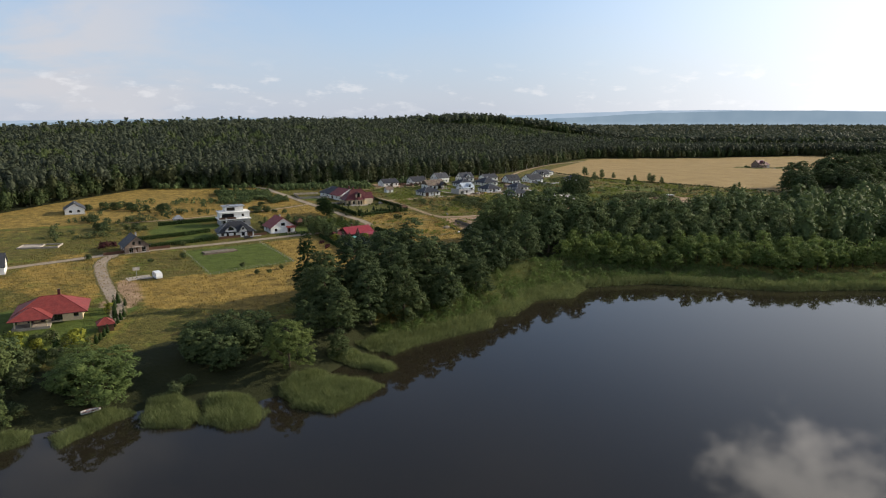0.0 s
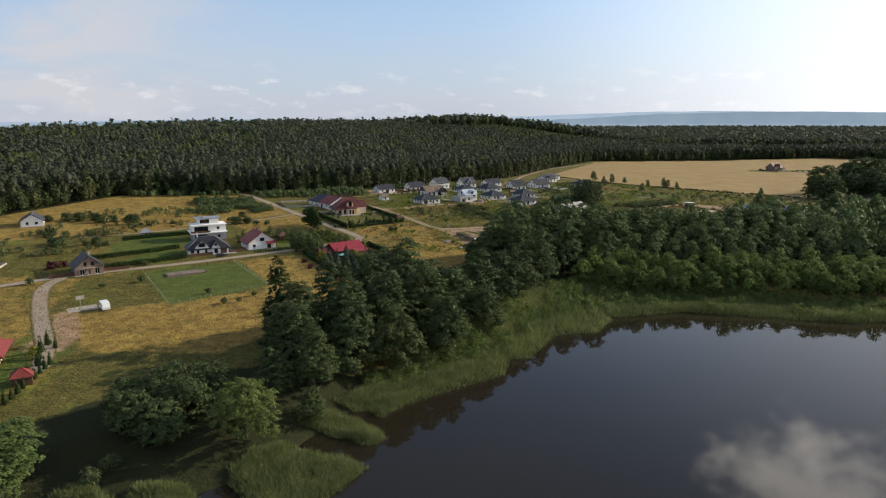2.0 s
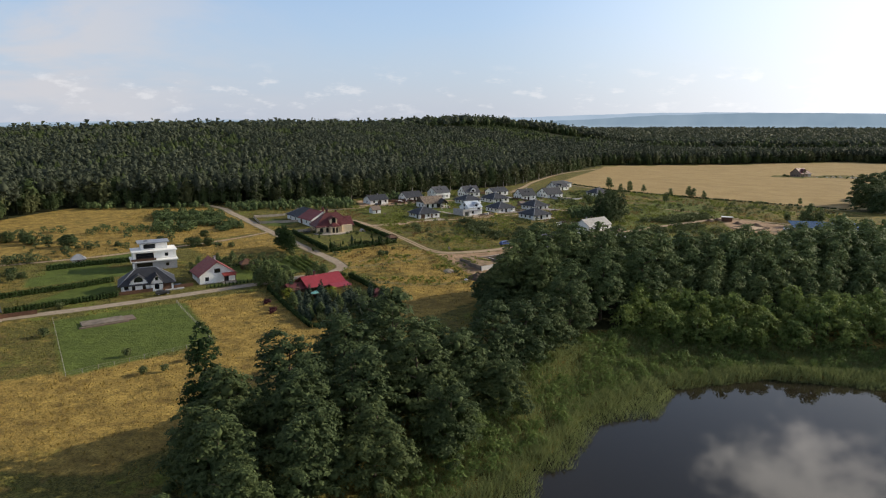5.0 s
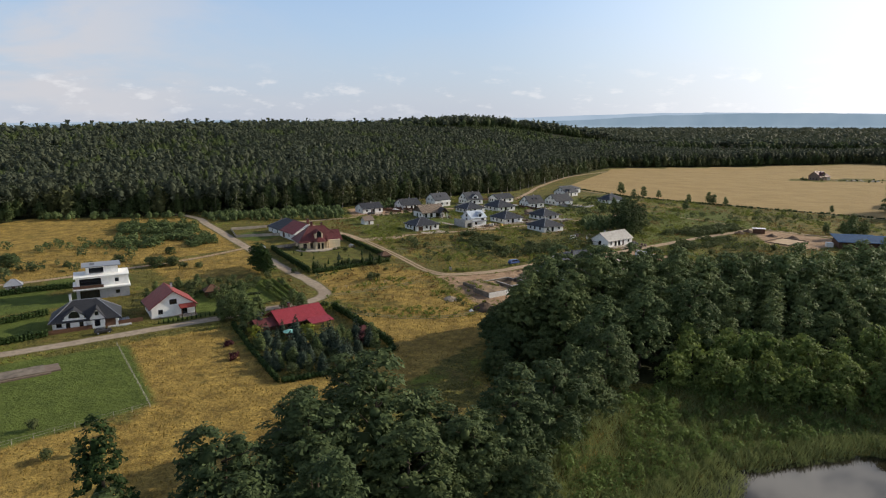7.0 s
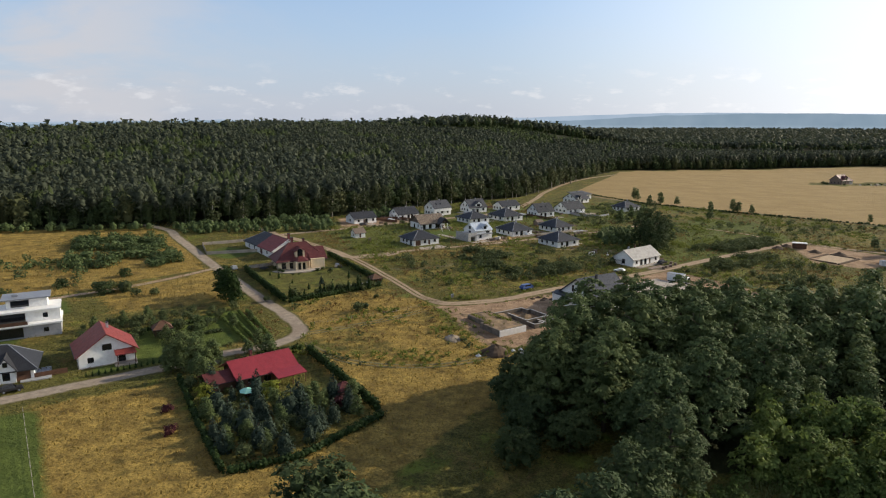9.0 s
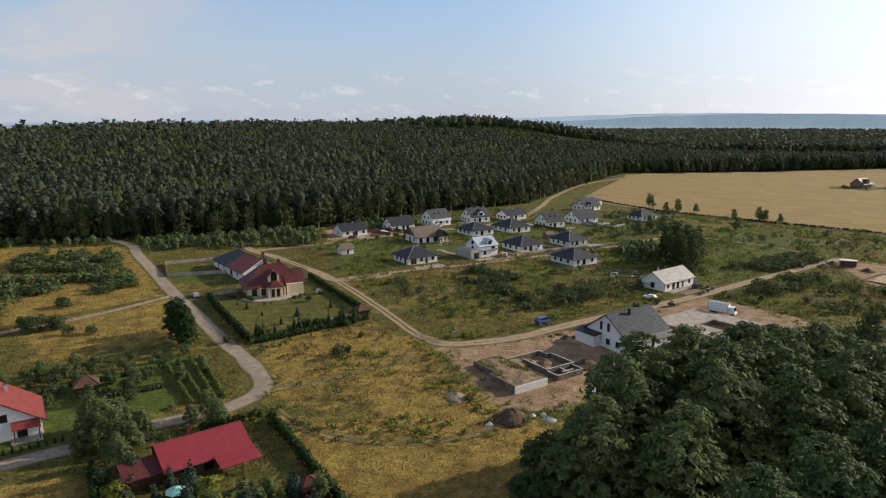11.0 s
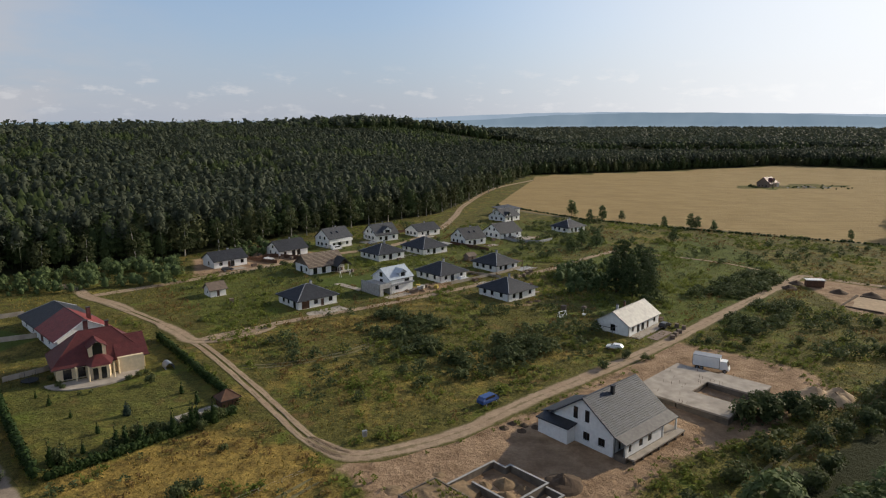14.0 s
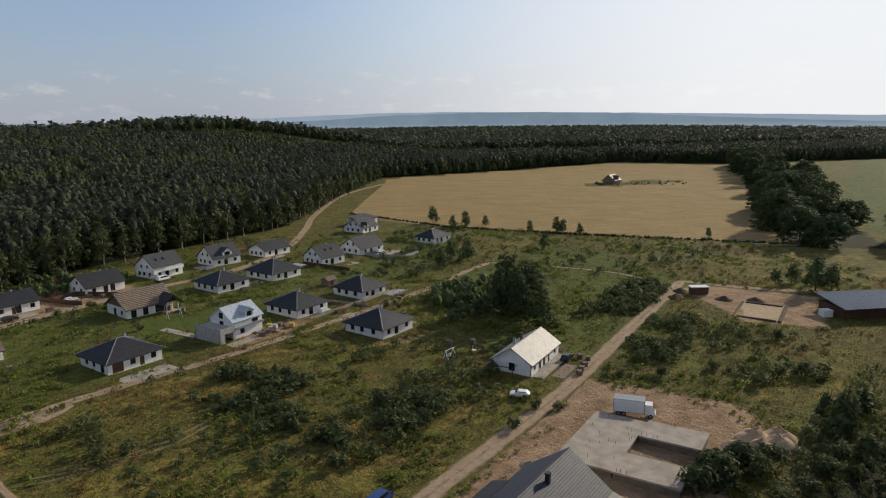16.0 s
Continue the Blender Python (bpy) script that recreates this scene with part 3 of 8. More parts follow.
STREET = [(-215, 205), (-180, 238), (-150, 266), (-134, 281), (-108, 297), (-88, 311), (-65, 328), (-56, 336), (-44, 344), (-39.5, 354), (-46, 367), (-57, 382), (-72, 404), (-87, 426), (-107, 457), (-121, 479), (-131, 496), (-150, 512)]
LANE = [(-78, 489), (-56, 466), (-37, 442), (-20, 412), (-8, 389), (-1, 382), (8, 383), (20, 388), (37, 400), (75, 425), (111, 452), (147, 479), (168, 495)]
ribbon("road_1", "sandy village street between the plots", STREET, 5.2, "gravel", seed=1, rag=0.6)
ribbon("road_2", "pale rutted dirt lane along the building plots", LANE[4:], 4.6, "dirt", seed=2, rag=0.9)


def aside(line, d):
    """The line shifted d metres to its left."""
    P = np.array(line, float)
    T = np.gradient(P, axis=0)
    T /= np.linalg.norm(T, axis=1)[:, None]
    return [tuple(p) for p in P + np.column_stack((-T[:, 1], T[:, 0])) * d]


for i, d in enumerate((-0.85, 0.85)):
    ribbon("road_2_rut", "pale wheel track of the grassy lane", aside(LANE[:6], d), 1.5, "dirt", seed=20 + i, rag=0.42)
ribbon("road_2_fork", "muddy sandy fork where two lanes part", [(-50, 459), (-43, 450), (-37, 443), (-27, 446), (-19, 453)], 5.0, "dirt", seed=61, rag=0.8, lift=0.07)
ribbon("road_4_fork", "muddy sandy bend at the forest edge", [(-94, 507), (-84, 498), (-78, 489), (-68, 480), (-60, 471)], 4.6, "dirt", seed=62, rag=0.8, lift=0.08)
ribbon("road_3", "narrow sandy lane through the new houses", [(-37, 444), (-19, 455), (11, 471), (43, 491), (77, 514), (100, 534), (118, 548)], 3.4, "dirt", seed=3)
ribbon("road_4", "sandy lane along the forest edge", [(-78, 489), (-52, 508), (-31, 526), (-6, 548), (20, 566), (46, 604), (66, 660), (83, 717), (128, 826), (187, 912)], 4.6, "dirt", seed=4)
ribbon("road_5", "sandy side lane between dry meadows", [(-84, 421), (-100, 398), (-121, 379), (-141, 362), (-170, 345)], 3.2, "dirt", seed=5)
ribbon("road_6", "short gravel drive to the lakeside plot", [(-137, 277), (-136, 262), (-122, 236), (-103, 206), (-97, 192)], 5.5, "gravel", seed=6)
ribbon("road_7", "dirt track past the cabin and the pit", [(168, 495), (184, 478), (210, 460), (240, 436)], 4.5, "dirt", seed=7)
ribbon("road_8", "faint dirt track across the meadow", [(118, 548), (150, 520), (160, 496)], 2.2, "dirt", seed=8)
MAT["worn"] = plain("worn grass", (0.17, 0.145, 0.065), 0.95, vary=0.4, scale=0.5, fine=3.0)
TRACKS = [[(-38, 352), (-28, 358), (-16, 366), (-6, 375)], [(-36, 346), (-31, 339), (-22, 333), (-8, 331), (4, 334), (12, 340)], [(-24, 424), (-14, 425), (-2, 430), (8, 438)], [(60, 361), (74, 372), (96, 384), (112, 395), (128, 404)]]
for i, line in enumerate(TRACKS):
    for k, d in enumerate((-0.85, 0.85)):
        ribbon("road_9_track", "faint wheel track pressed into the grass", aside(line, d), 0.8, "worn", seed=40 + 2 * i + k, rag=0.35, lift=0.03)
ribbon("road_10_bank", "dark grassy bank along the edge of the field", [(107, 702), (115, 674), (138, 646), (200, 594), (268, 534)], 4.0, "worn", seed=60, lift=0.15)


# ---- plants ----
def ico(rng, centres, radii, squash=1.0):
    """Dark inner masses of a crown: rough twenty-sided lumps."""
    t = (1 + 5 ** 0.5) / 2
    v = np.array([(-1, t, 0), (1, t, 0), (-1, -t, 0), (1, -t, 0), (0, -1, t), (0, 1, t), (0, -1, -t), (0, 1, -t), (t, 0, -1), (t, 0, 1), (-t, 0, -1), (-t, 0, 1)], float) / 1.9
    f = np.array([(0, 11, 5), (0, 5, 1), (0, 1, 7), (0, 7, 10), (0, 10, 11), (1, 5, 9), (5, 11, 4), (11, 10, 2), (10, 7, 6), (7, 1, 8),
                  (3, 9, 4), (3, 4, 2), (3, 2, 6), (3, 6, 8), (3, 8, 9), (4, 9, 5), (2, 4, 11), (6, 2, 10), (8, 6, 7), (9, 8, 1)])
    V, Fc = [], []
    for i, (c, r) in enumerate(zip(centres, radii)):
        k = v * r * (0.85 + 0.3 * rng.rand(12, 1))
        k[:, 2] *= squash
        V.append(k + c)
        Fc.append(f + 12 * i)
    return np.concatenate(V), np.concatenate(Fc)


def leaves(rng, centres, radii, count, size, up=0.25, aspect=0.5, hide=0.72):
    """Loose leafy sprigs over the lobes of a crown: pointed quads."""
    centres, radii = np.asarray(centres, float), np.asarray(radii, float)
    w = radii ** 2
    pick = rng.choice(len(radii), count, p=w / w.sum())
    d = rng.randn(count, 3)
    d[:, 2] += up
    d /= np.linalg.norm(d, axis=1)[:, None]
    p = centres[pick] + d * (radii[pick] * (0.78 + 0.46 * rng.rand(count) ** 2.0))[:, None]
    keep = np.ones(count, bool)
    for j in range(len(radii)):
        keep &= (np.linalg.norm(p - centres[j], axis=1) > radii[j] * hide) | (pick == j)
    p, d = p[keep], d[keep]
    n = d + np.array((0, 0, 0.35)) + 0.45 * rng.randn(len(d), 3)
    n /= np.linalg.norm(n, axis=1)[:, None]
    a = np.cross(n, rng.randn(len(d), 3))
    a /= np.linalg.norm(a, axis=1)[:, None]
    b = np.cross(n, a)
    s = size * (0.45 + 1.0 * rng.rand(len(d)) ** 1.5)[:, None]
    v = np.stack((p - a * s * 0.8 - b * s * aspect, p + a * s * 1.2 - n * s * 0.25, p - a * s * 0.5 + b * s * aspect * 1.3), 1).reshape(-1, 3)
    return v, np.arange(len(v)).reshape(-1, 3)


def join(*parts):
    """Vertices and triangles of several pieces in one."""
    V, T, n = [], [], 0
    for v, f in parts:
        f = np.asarray(f)
        t = f if f.shape[1] == 3 else np.concatenate((f[:, [0, 1, 2]], f[:, [0, 2, 3]]))
        V.append(v)
        T.append(t + n)
        n += len(v)
    return np.concatenate(V), np.concatenate(T)


def lobes(rng, kind, h, r):
    """Centres and radii of a crown's lobes for a plant h high and r wide."""
    C, R = [], []
    if kind in ("broad", "round"):
        C, A = boughs(rng, kind, h, r)
        return C, A.mean(axis=1)
    if kind == "cone":
        for i in range(14):
            k = i / 13
            C.append((rng.randn() * 0.05 * r, rng.randn() * 0.05 * r, h * (0.08 + 0.9 * k)))
            R.append(r * (0.95 * (1 - k) + 0.07))
    elif kind == "tallpine":
        for i in range(10):
            k = i / 9
            a = i * 2.4 + rng.rand()
            q = r * (0.40 + 0.34 * rng.rand()) * (1 - k * 0.75)
            C.append((math.cos(a) * q, math.sin(a) * q, h * (0.56 + 0.38 * k + 0.025 * rng.randn())))
            R.append(r * (0.48 - 0.20 * k) * (0.8 + 0.4 * rng.rand()))
    elif kind == "bush":
        for i in range(9):
            a = rng.rand() * 6.28
            q = r * 0.6 * rng.rand() ** 0.5
            C.append((math.cos(a) * q, math.sin(a) * q, h * (0.25 + 0.45 * rng.rand())))
            R.append(min(r, h) * (0.32 + 0.18 * rng.rand()))
    return np.array(C), np.array(R)


def trunk_geo(rng, h, r, limbs=6, lean=0.03):
    g = Geo()
    top = (h * lean * rng.randn(), h * lean * rng.randn(), h * 0.85)
    mid = (top[0] * 0.3, top[1] * 0.3, h * 0.4)
    g.rod((0, 0, -0.6), mid, h * 0.018 + 0.05, h * 0.012 + 0.03, 7)
    g.rod(mid, top, h * 0.012 + 0.03, 0.03, 6)
    for i in range(limbs):
        k = 0.3 + 0.5 * i / max(1, limbs)
        a = i * 2.4
        z0 = h * k
        g.rod((mid[0] * k, mid[1] * k, z0), (math.cos(a) * r * 0.6, math.sin(a) * r * 0.6, z0 + h * 0.14), h * 0.006 + 0.02, 0.02, 5)
    return g


def boughs(rng, kind, h, r):
    """Centres and half-axes of the lumps that make up a crown."""
    E = []
    if kind == "broad":
        E += [((0, 0, h * 0.46), (r * 0.60, r * 0.60, h * 0.36)), ((rng.randn() * r * 0.08, rng.randn() * r * 0.08, h * 0.78), (r * 0.34, r * 0.34, h * 0.19))]
        for i in range(11):
            k = (i + 0.5) / 11
            a = i * 2.4 + rng.rand()
            q, w = r * (0.66 - 0.38 * k) * (0.8 + 0.4 * rng.rand()), r * (0.42 - 0.17 * k) * (0.75 + 0.5 * rng.rand())
            E.append(((math.cos(a) * q, math.sin(a) * q, h * (0.17 + 0.66 * k)), (w, w, w * (0.9 + 0.5 * rng.rand()))))
    else:
        E.append(((0, 0, h * 0.48), (r * 0.70, r * 0.70, h * 0.40)))
        for i in range(12):
            a = i * 2.4 + rng.rand()
            k = rng.rand()
            q, w = r * (0.72 - 0.36 * k) * (0.8 + 0.3 * rng.rand()), r * (0.30 + 0.16 * rng.rand())
            E.append(((math.cos(a) * q, math.sin(a) * q, h * (0.14 + 0.60 * k)), (w, w, w * 0.95)))
    return np.array([e[0] for e in E]), np.array([e[1] for e in E])


def sprays(rng, C, A, count, size, per, aspect=0.5, flat=0.5):
    """Leaves in flat, drooping sprays over the lumps of a crown."""
    w = A[:, 0] * A[:, 2]
    n = int(count / per * 3.0)
    pick = rng.choice(len(C), n, p=w / w.sum())
    d = rng.randn(n, 3)
    d[:, 2] += 0.35
    d /= np.linalg.norm(d, axis=1)[:, None]
    c = C[pick] + d * A[pick] * (0.66 + 0.40 * rng.rand(n) ** 0.7)[:, None]
    keep = c[:, 2] > 0.3
    for j in range(len(C)):
        keep &= (np.linalg.norm((c - C[j]) / A[j], axis=1) > 0.72) | (pick == j)
    c, d = c[keep][:count // per], d[keep][:count // per]
    n = len(c)
    rad = size * (2.0 + 2.2 * rng.rand(n))
    k = np.repeat(np.arange(n), per)
    e = rng.randn(len(k), 3)
    e[:, 2] = np.abs(e[:, 2]) * 0.8 - 0.1
    e /= np.linalg.norm(e, axis=1)[:, None]
    out = e * (rad[k] * rng.rand(len(k)) ** 0.4)[:, None]
    p = c[k] + out * (1, 1, flat)
    p[:, 2] -= 0.30 * np.einsum("ij,ij->i", out[:, :2], d[k][:, :2])
    nrm = e * 0.5 + d[k] * 0.45 + np.array((0, 0, 0.5)) + 0.40 * rng.randn(len(k), 3)
    nrm /= np.linalg.norm(nrm, axis=1)[:, None]
    a = np.cross(nrm, rng.randn(len(k), 3))
    a /= np.linalg.norm(a, axis=1)[:, None]
    b = np.cross(nrm, a)
    s = size * (0.5 + 0.9 * rng.rand(len(k)))[:, None]
    v = np.stack((p - a * s * 0.8 - b * s * aspect, p + a * s * 1.1 - nrm * s * 0.2, p - a * s * 0.5 + b * s * aspect * 1.3), 1).reshape(-1, 3)
    return v, np.arange(len(v)).reshape(-1, 3)


PLANTS = {}


def plant_kind(key, kind, h, r, count, size, mat, bark="bark", up=0.3, aspect=0.5, seeds=3, limbs=6):
    """Trunk and crown meshes of a few plants of one kind, shared by all its copies."""
    made = []
    for s in range(seeds):
        rng = np.random.RandomState(abs(hash_of(key)) % 9999 + s)
        if kind in ("broad", "round"):
            C, A = boughs(rng, kind, h, r)
            v, t = join(sprays(rng, C, A, count, size, 34 if count > 3000 else 16, aspect), *[(o[0] * A[j] + C[j], o[1]) for j, o in enumerate(ico(rng, np.zeros((1, 3)), [0.38]) for _ in C)])
            made.append((trunk_geo(rng, h, r, limbs).mesh("trunk", MAT[bark]), big_mesh("crown", v, t, mat)))
            continue
        C, R = lobes(rng, kind, h, r)
        core = 0.55 if kind == "bush" else 0.80
        v, t = join(leaves(rng, C, R, count, size, up, aspect), ico(rng, C[R >= np.median(R)], R[R >= np.median(R)] * core))
        made.append((trunk_geo(rng, h, r, limbs).mesh("trunk", MAT[bark]), big_mesh("crown", v, t, mat)))
    PLANTS[key] = made


def hash_of(s):
    return sum((i + 1) * 31 * ord(c) for i, c in enumerate(s))


def plant(key, x, y, scale=1.0, name="tree", label="", category="tree", group="", tall=1.0, seed=None, z=None):
    rng = random.Random(int(x * 13.7 + y * 71.3))
    trunk, crown = PLANTS[key][rng.randrange(len(PLANTS[key])) if seed is None else seed]
    ob = thing(name, label, category, group=group)
    ob.matrix_basis = pose(x, y, gz(x, y) if z is None else z, 0, 0, rng.uniform(0, 360)) @ Matrix.Diagonal((scale, scale, scale * tall, 1))
    if trunk:
        part("trunk", trunk, None, ob)
    part("crown", crown, None, ob)
    return ob


plant_kind("alder", "broad", 20, 7.6, 9500, 0.34, "alder", seeds=4)
plant_kind("oak", "broad", 20, 8.0, 13500, 0.30, "oak", seeds=4)
# leaf colour brighter than the alders', painting in haze and skylight on the wet wood
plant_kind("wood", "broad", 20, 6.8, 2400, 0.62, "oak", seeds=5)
plant_kind("thicket", "round", 18, 10.5, 9000, 0.46, "alder", seeds=3)
plant_kind("willow", "round", 12, 6.4, 14000, 0.21, "willow", aspect=0.35, seeds=3)
plant_kind("young", "broad", 8, 3.3, 760, 0.38, "young", seeds=5, limbs=3)
plant_kind("birch", "broad", 17, 4.6, 900, 0.46, "pale_leaf", "birch", seeds=4, limbs=0)
plant_kind("bush", "bush", 2.2, 1.7, 560, 0.22, "shrub", seeds=4, limbs=0)
plant_kind("pinelet", "cone", 3.6, 1.3, 300, 0.30, "shrub", seeds=3, limbs=0)
plant_kind("spruce", "cone", 7, 2.0, 900, 0.32, "spruce", seeds=2, limbs=0, up=-0.2)
plant_kind("tall_spruce", "broad", 23, 5.4, 7000, 0.30, "hedge", seeds=1, limbs=0)
plant_kind("thuja", "cone", 4, 0.75, 260, 0.20, "hedge", seeds=2, limbs=0)
plant_kind("gold", "round", 4, 2.0, 500, 0.28, "gold", seeds=1, limbs=2)
plant_kind("purple", "bush", 2.6, 2.0, 420, 0.26, "purple", seeds=1, limbs=0)


def in_poly(rng, poly, gap, tries=6000):
    """Scattered places inside an outline, at least gap apart."""
    xs, ys = [p[0] for p in poly], [p[1] for p in poly]
    got = []
    for _ in range(tries):
        x, y = rng.uniform(min(xs), max(xs)), rng.uniform(min(ys), max(ys))
        if inside(np.array(x), np.array(y), poly) and all((x - a) ** 2 + (y - b) ** 2 > gap * gap for a, b in got):
            got.append((x, y))
    return got


def lakeside_trees():
    rng = random.Random(4)
    A = "tall dark green alder in the lakeside row"
    for x, y, s in ((-37, 208, .98), (-30, 221, 1.08), (-25, 209, 1.0), (-16, 216, 1.0), (-11, 238, 1.22), (-21, 231, 1.08), (-5, 226, 1.0), (-35, 196, .92),
                    (-22, 199, .95), (11, 245, 1.0), (19, 255, .9), (4, 235, .88), (-30, 188, .72), (-40, 201, .8), (1, 217, .8), (-12, 205, .88), (26, 264, .85),
                    (-38, 184, .55), (-3, 241, .9), (12, 232, .7), (34, 276, .9), (-28, 176, .42), (-17, 257, .92), (-25, 250, .72)):
        plant("alder", x, y, s * 1.16, "alder", A, group="lakeside alders", tall=.86)
    plant("tall_spruce", -45, 219, 1.0, "spruce", "tall dark ragged spruce among the alders", "spruce")
    plant("willow", 4, 222, .7, label="silver grey-leaved tree among the alders", name="tree")
    B = "broad dark green tree in the wet wood by the lake"
    for x, y, s in ((20, 305, 1.02), (30, 300, 1.1), (26, 314, 1.12), (32, 325, 1.16), (42, 332, 1.1), (40, 310, 1.18), (44, 321, 1.2), (54, 328, 1.16), (52, 311, 1.15), (62, 319, 1.12), (62, 335, 1.05), (71, 341, 1.0), (61, 303, 1.0), (47, 295, 1.0), (36, 289, .95)):
        plant("oak", x, y, s * 1.06, label=B, group="wet wood")
    for x, y in in_poly(rng, [(70, 302), (72, 342), (104, 356), (150, 372), (170, 384), (170, 308), (140, 306), (76, 304)], 6.8, 2500):
        plant("wood", x, y, rng.uniform(0.78, 1.02) * min(1.0, 0.52 + max(0, y - 306) / 55), label=B, group="wet wood")
    Y = "bushy light green young tree behind the reeds"
    for x, y in in_poly(rng, [(50, 281), (60, 299), (140, 304), (200, 300), (200, 278), (162, 272), (136, 268), (114, 275), (82, 277)], 3.7, 3000):
        plant("young", x, y, rng.uniform(0.7, 1.25), "young_tree", Y, group="young shore trees", tall=rng.uniform(0.8, 1.25))
    for x, y, s in ((15, 297, .5), (22, 292, .48), (13, 307, .52), (16, 316, .55), (24, 326, .5), (32, 335, .45), (12, 288, .4)):
        plant("thicket", x, y, s, label="leafy undergrowth at the wood's edge", group="wood undergrowth")
    W = "round grey-green willow at the water's edge"
    plant("willow", -39.5, 166, 1.22, tall=1.12, z=gz(-39.5, 166) - 2.2, label=W, category="willow", name="willow")
    plant("willow", -81, 148, 1.85, tall=.66, z=gz(-81, 148) - 2.2, label=W, category="willow", name="willow")
    plant("willow", -88, 156, 1.2, tall=.8, z=gz(-88, 156) - 2.2, label=W, category="willow", name="willow")
    for x, y, s in ((-63, 167, .60), (-56.5, 164, .62), (-60, 176, .66), (-51, 181, .62), (-66, 175, .5), (-54, 172, .6)):
        plant("thicket", x, y, s, z=gz(x, y) - 1.8, label="spreading dark green tree near the shore", group="shore thicket")
    for x, y, s in ((-104, 149, .62), (-112, 143, .65), (-99, 139, .5), (-120, 152, .6), (-128, 144, .7), (-107, 160, .4), (-94, 133, .38), (-136, 153, .6), (-115, 162, .4)):
        plant("wood", x, y, s, label="green garden tree by the lake", group="garden trees")


lakeside_trees()


def mass(name, label, category, sets, mat, rng):
    """Many plants in one mesh: sets of (places, models, least scale, most scale)."""
    V, T, n = [], [], 0
    for P, models, lo, hi in sets:
        which = rng.randint(0, len(models), len(P))
        for k, (v, t) in enumerate(models):
            Q = P[which == k]
            m = len(Q)
            if not m:
                continue
            a = rng.rand(m) * math.tau
            s = lo + (hi - lo) * rng.rand(m)
            w = s * (0.85 + 0.3 * rng.rand(m))
            x = (v[None, :, 0] * np.cos(a)[:, None] - v[None, :, 1] * np.sin(a)[:, None]) * w[:, None] + Q[:, 0, None]
            y = (v[None, :, 0] * np.sin(a)[:, None] + v[None, :, 1] * np.cos(a)[:, None]) * w[:, None] + Q[:, 1, None]
            z = v[None, :, 2] * s[:, None] + land(Q[:, 0], Q[:, 1])[:, None]
            V.append(np.stack((x, y, z), 2).reshape(-1, 3))
            T.append((t[None] + (np.arange(m) * len(v))[:, None, None]).reshape(-1, 3) + n)
            n += m * len(v)
    return tagged(new(name, big_mesh(name, np.concatenate(V), np.concatenate(T), mat)), label, category, kind="stuff")


def models(kind, n, count, size, core, h, r, up=0.5, aspect=0.6):
    """Light models of a plant: sprigs, a dark core and a stem."""
    out = []
    for s in range(n):
        q = np.random.RandomState(50 + s + count)
        C, R = lobes(q, kind, h, r)
        parts = [leaves(q, C, R, count, size, up, aspect, 0.6)]
        if core:
            k = 4
            ang = np.arange(k) * math.tau / k
            ring = lambda z, rr: np.column_stack((np.cos(ang) * rr, np.sin(ang) * rr, np.full(k, z)))
            lo = 0.66 if kind == "tallpine" else 0.15
            v = np.concatenate((ring(h * lo, r * 0.45), ring(h * (0.78 if kind == "tallpine" else 0.6), r * 0.52), [(0, 0, h * 0.93)]))
            t = [(i, (i + 1) % k, k + (i + 1) % k) for i in range(k)] + [(i, k + (i + 1) % k, k + i) for i in range(k)] + [(k + i, k + (i + 1) % k, 2 * k) for i in range(k)]
            parts.append((v, np.array(t)))
        if core > 1:
            g = Geo().rod((0, 0, -1), (0, 0, h * 0.8), 0.22, 0.1, 3)
            parts.append((np.array(g.v), np.array([f if len(f) == 3 else f[:3] for f in g.f] + [(f[0], f[2], f[3]) for f in g.f if len(f) == 4])))
        out.append(join(*parts))
    return out


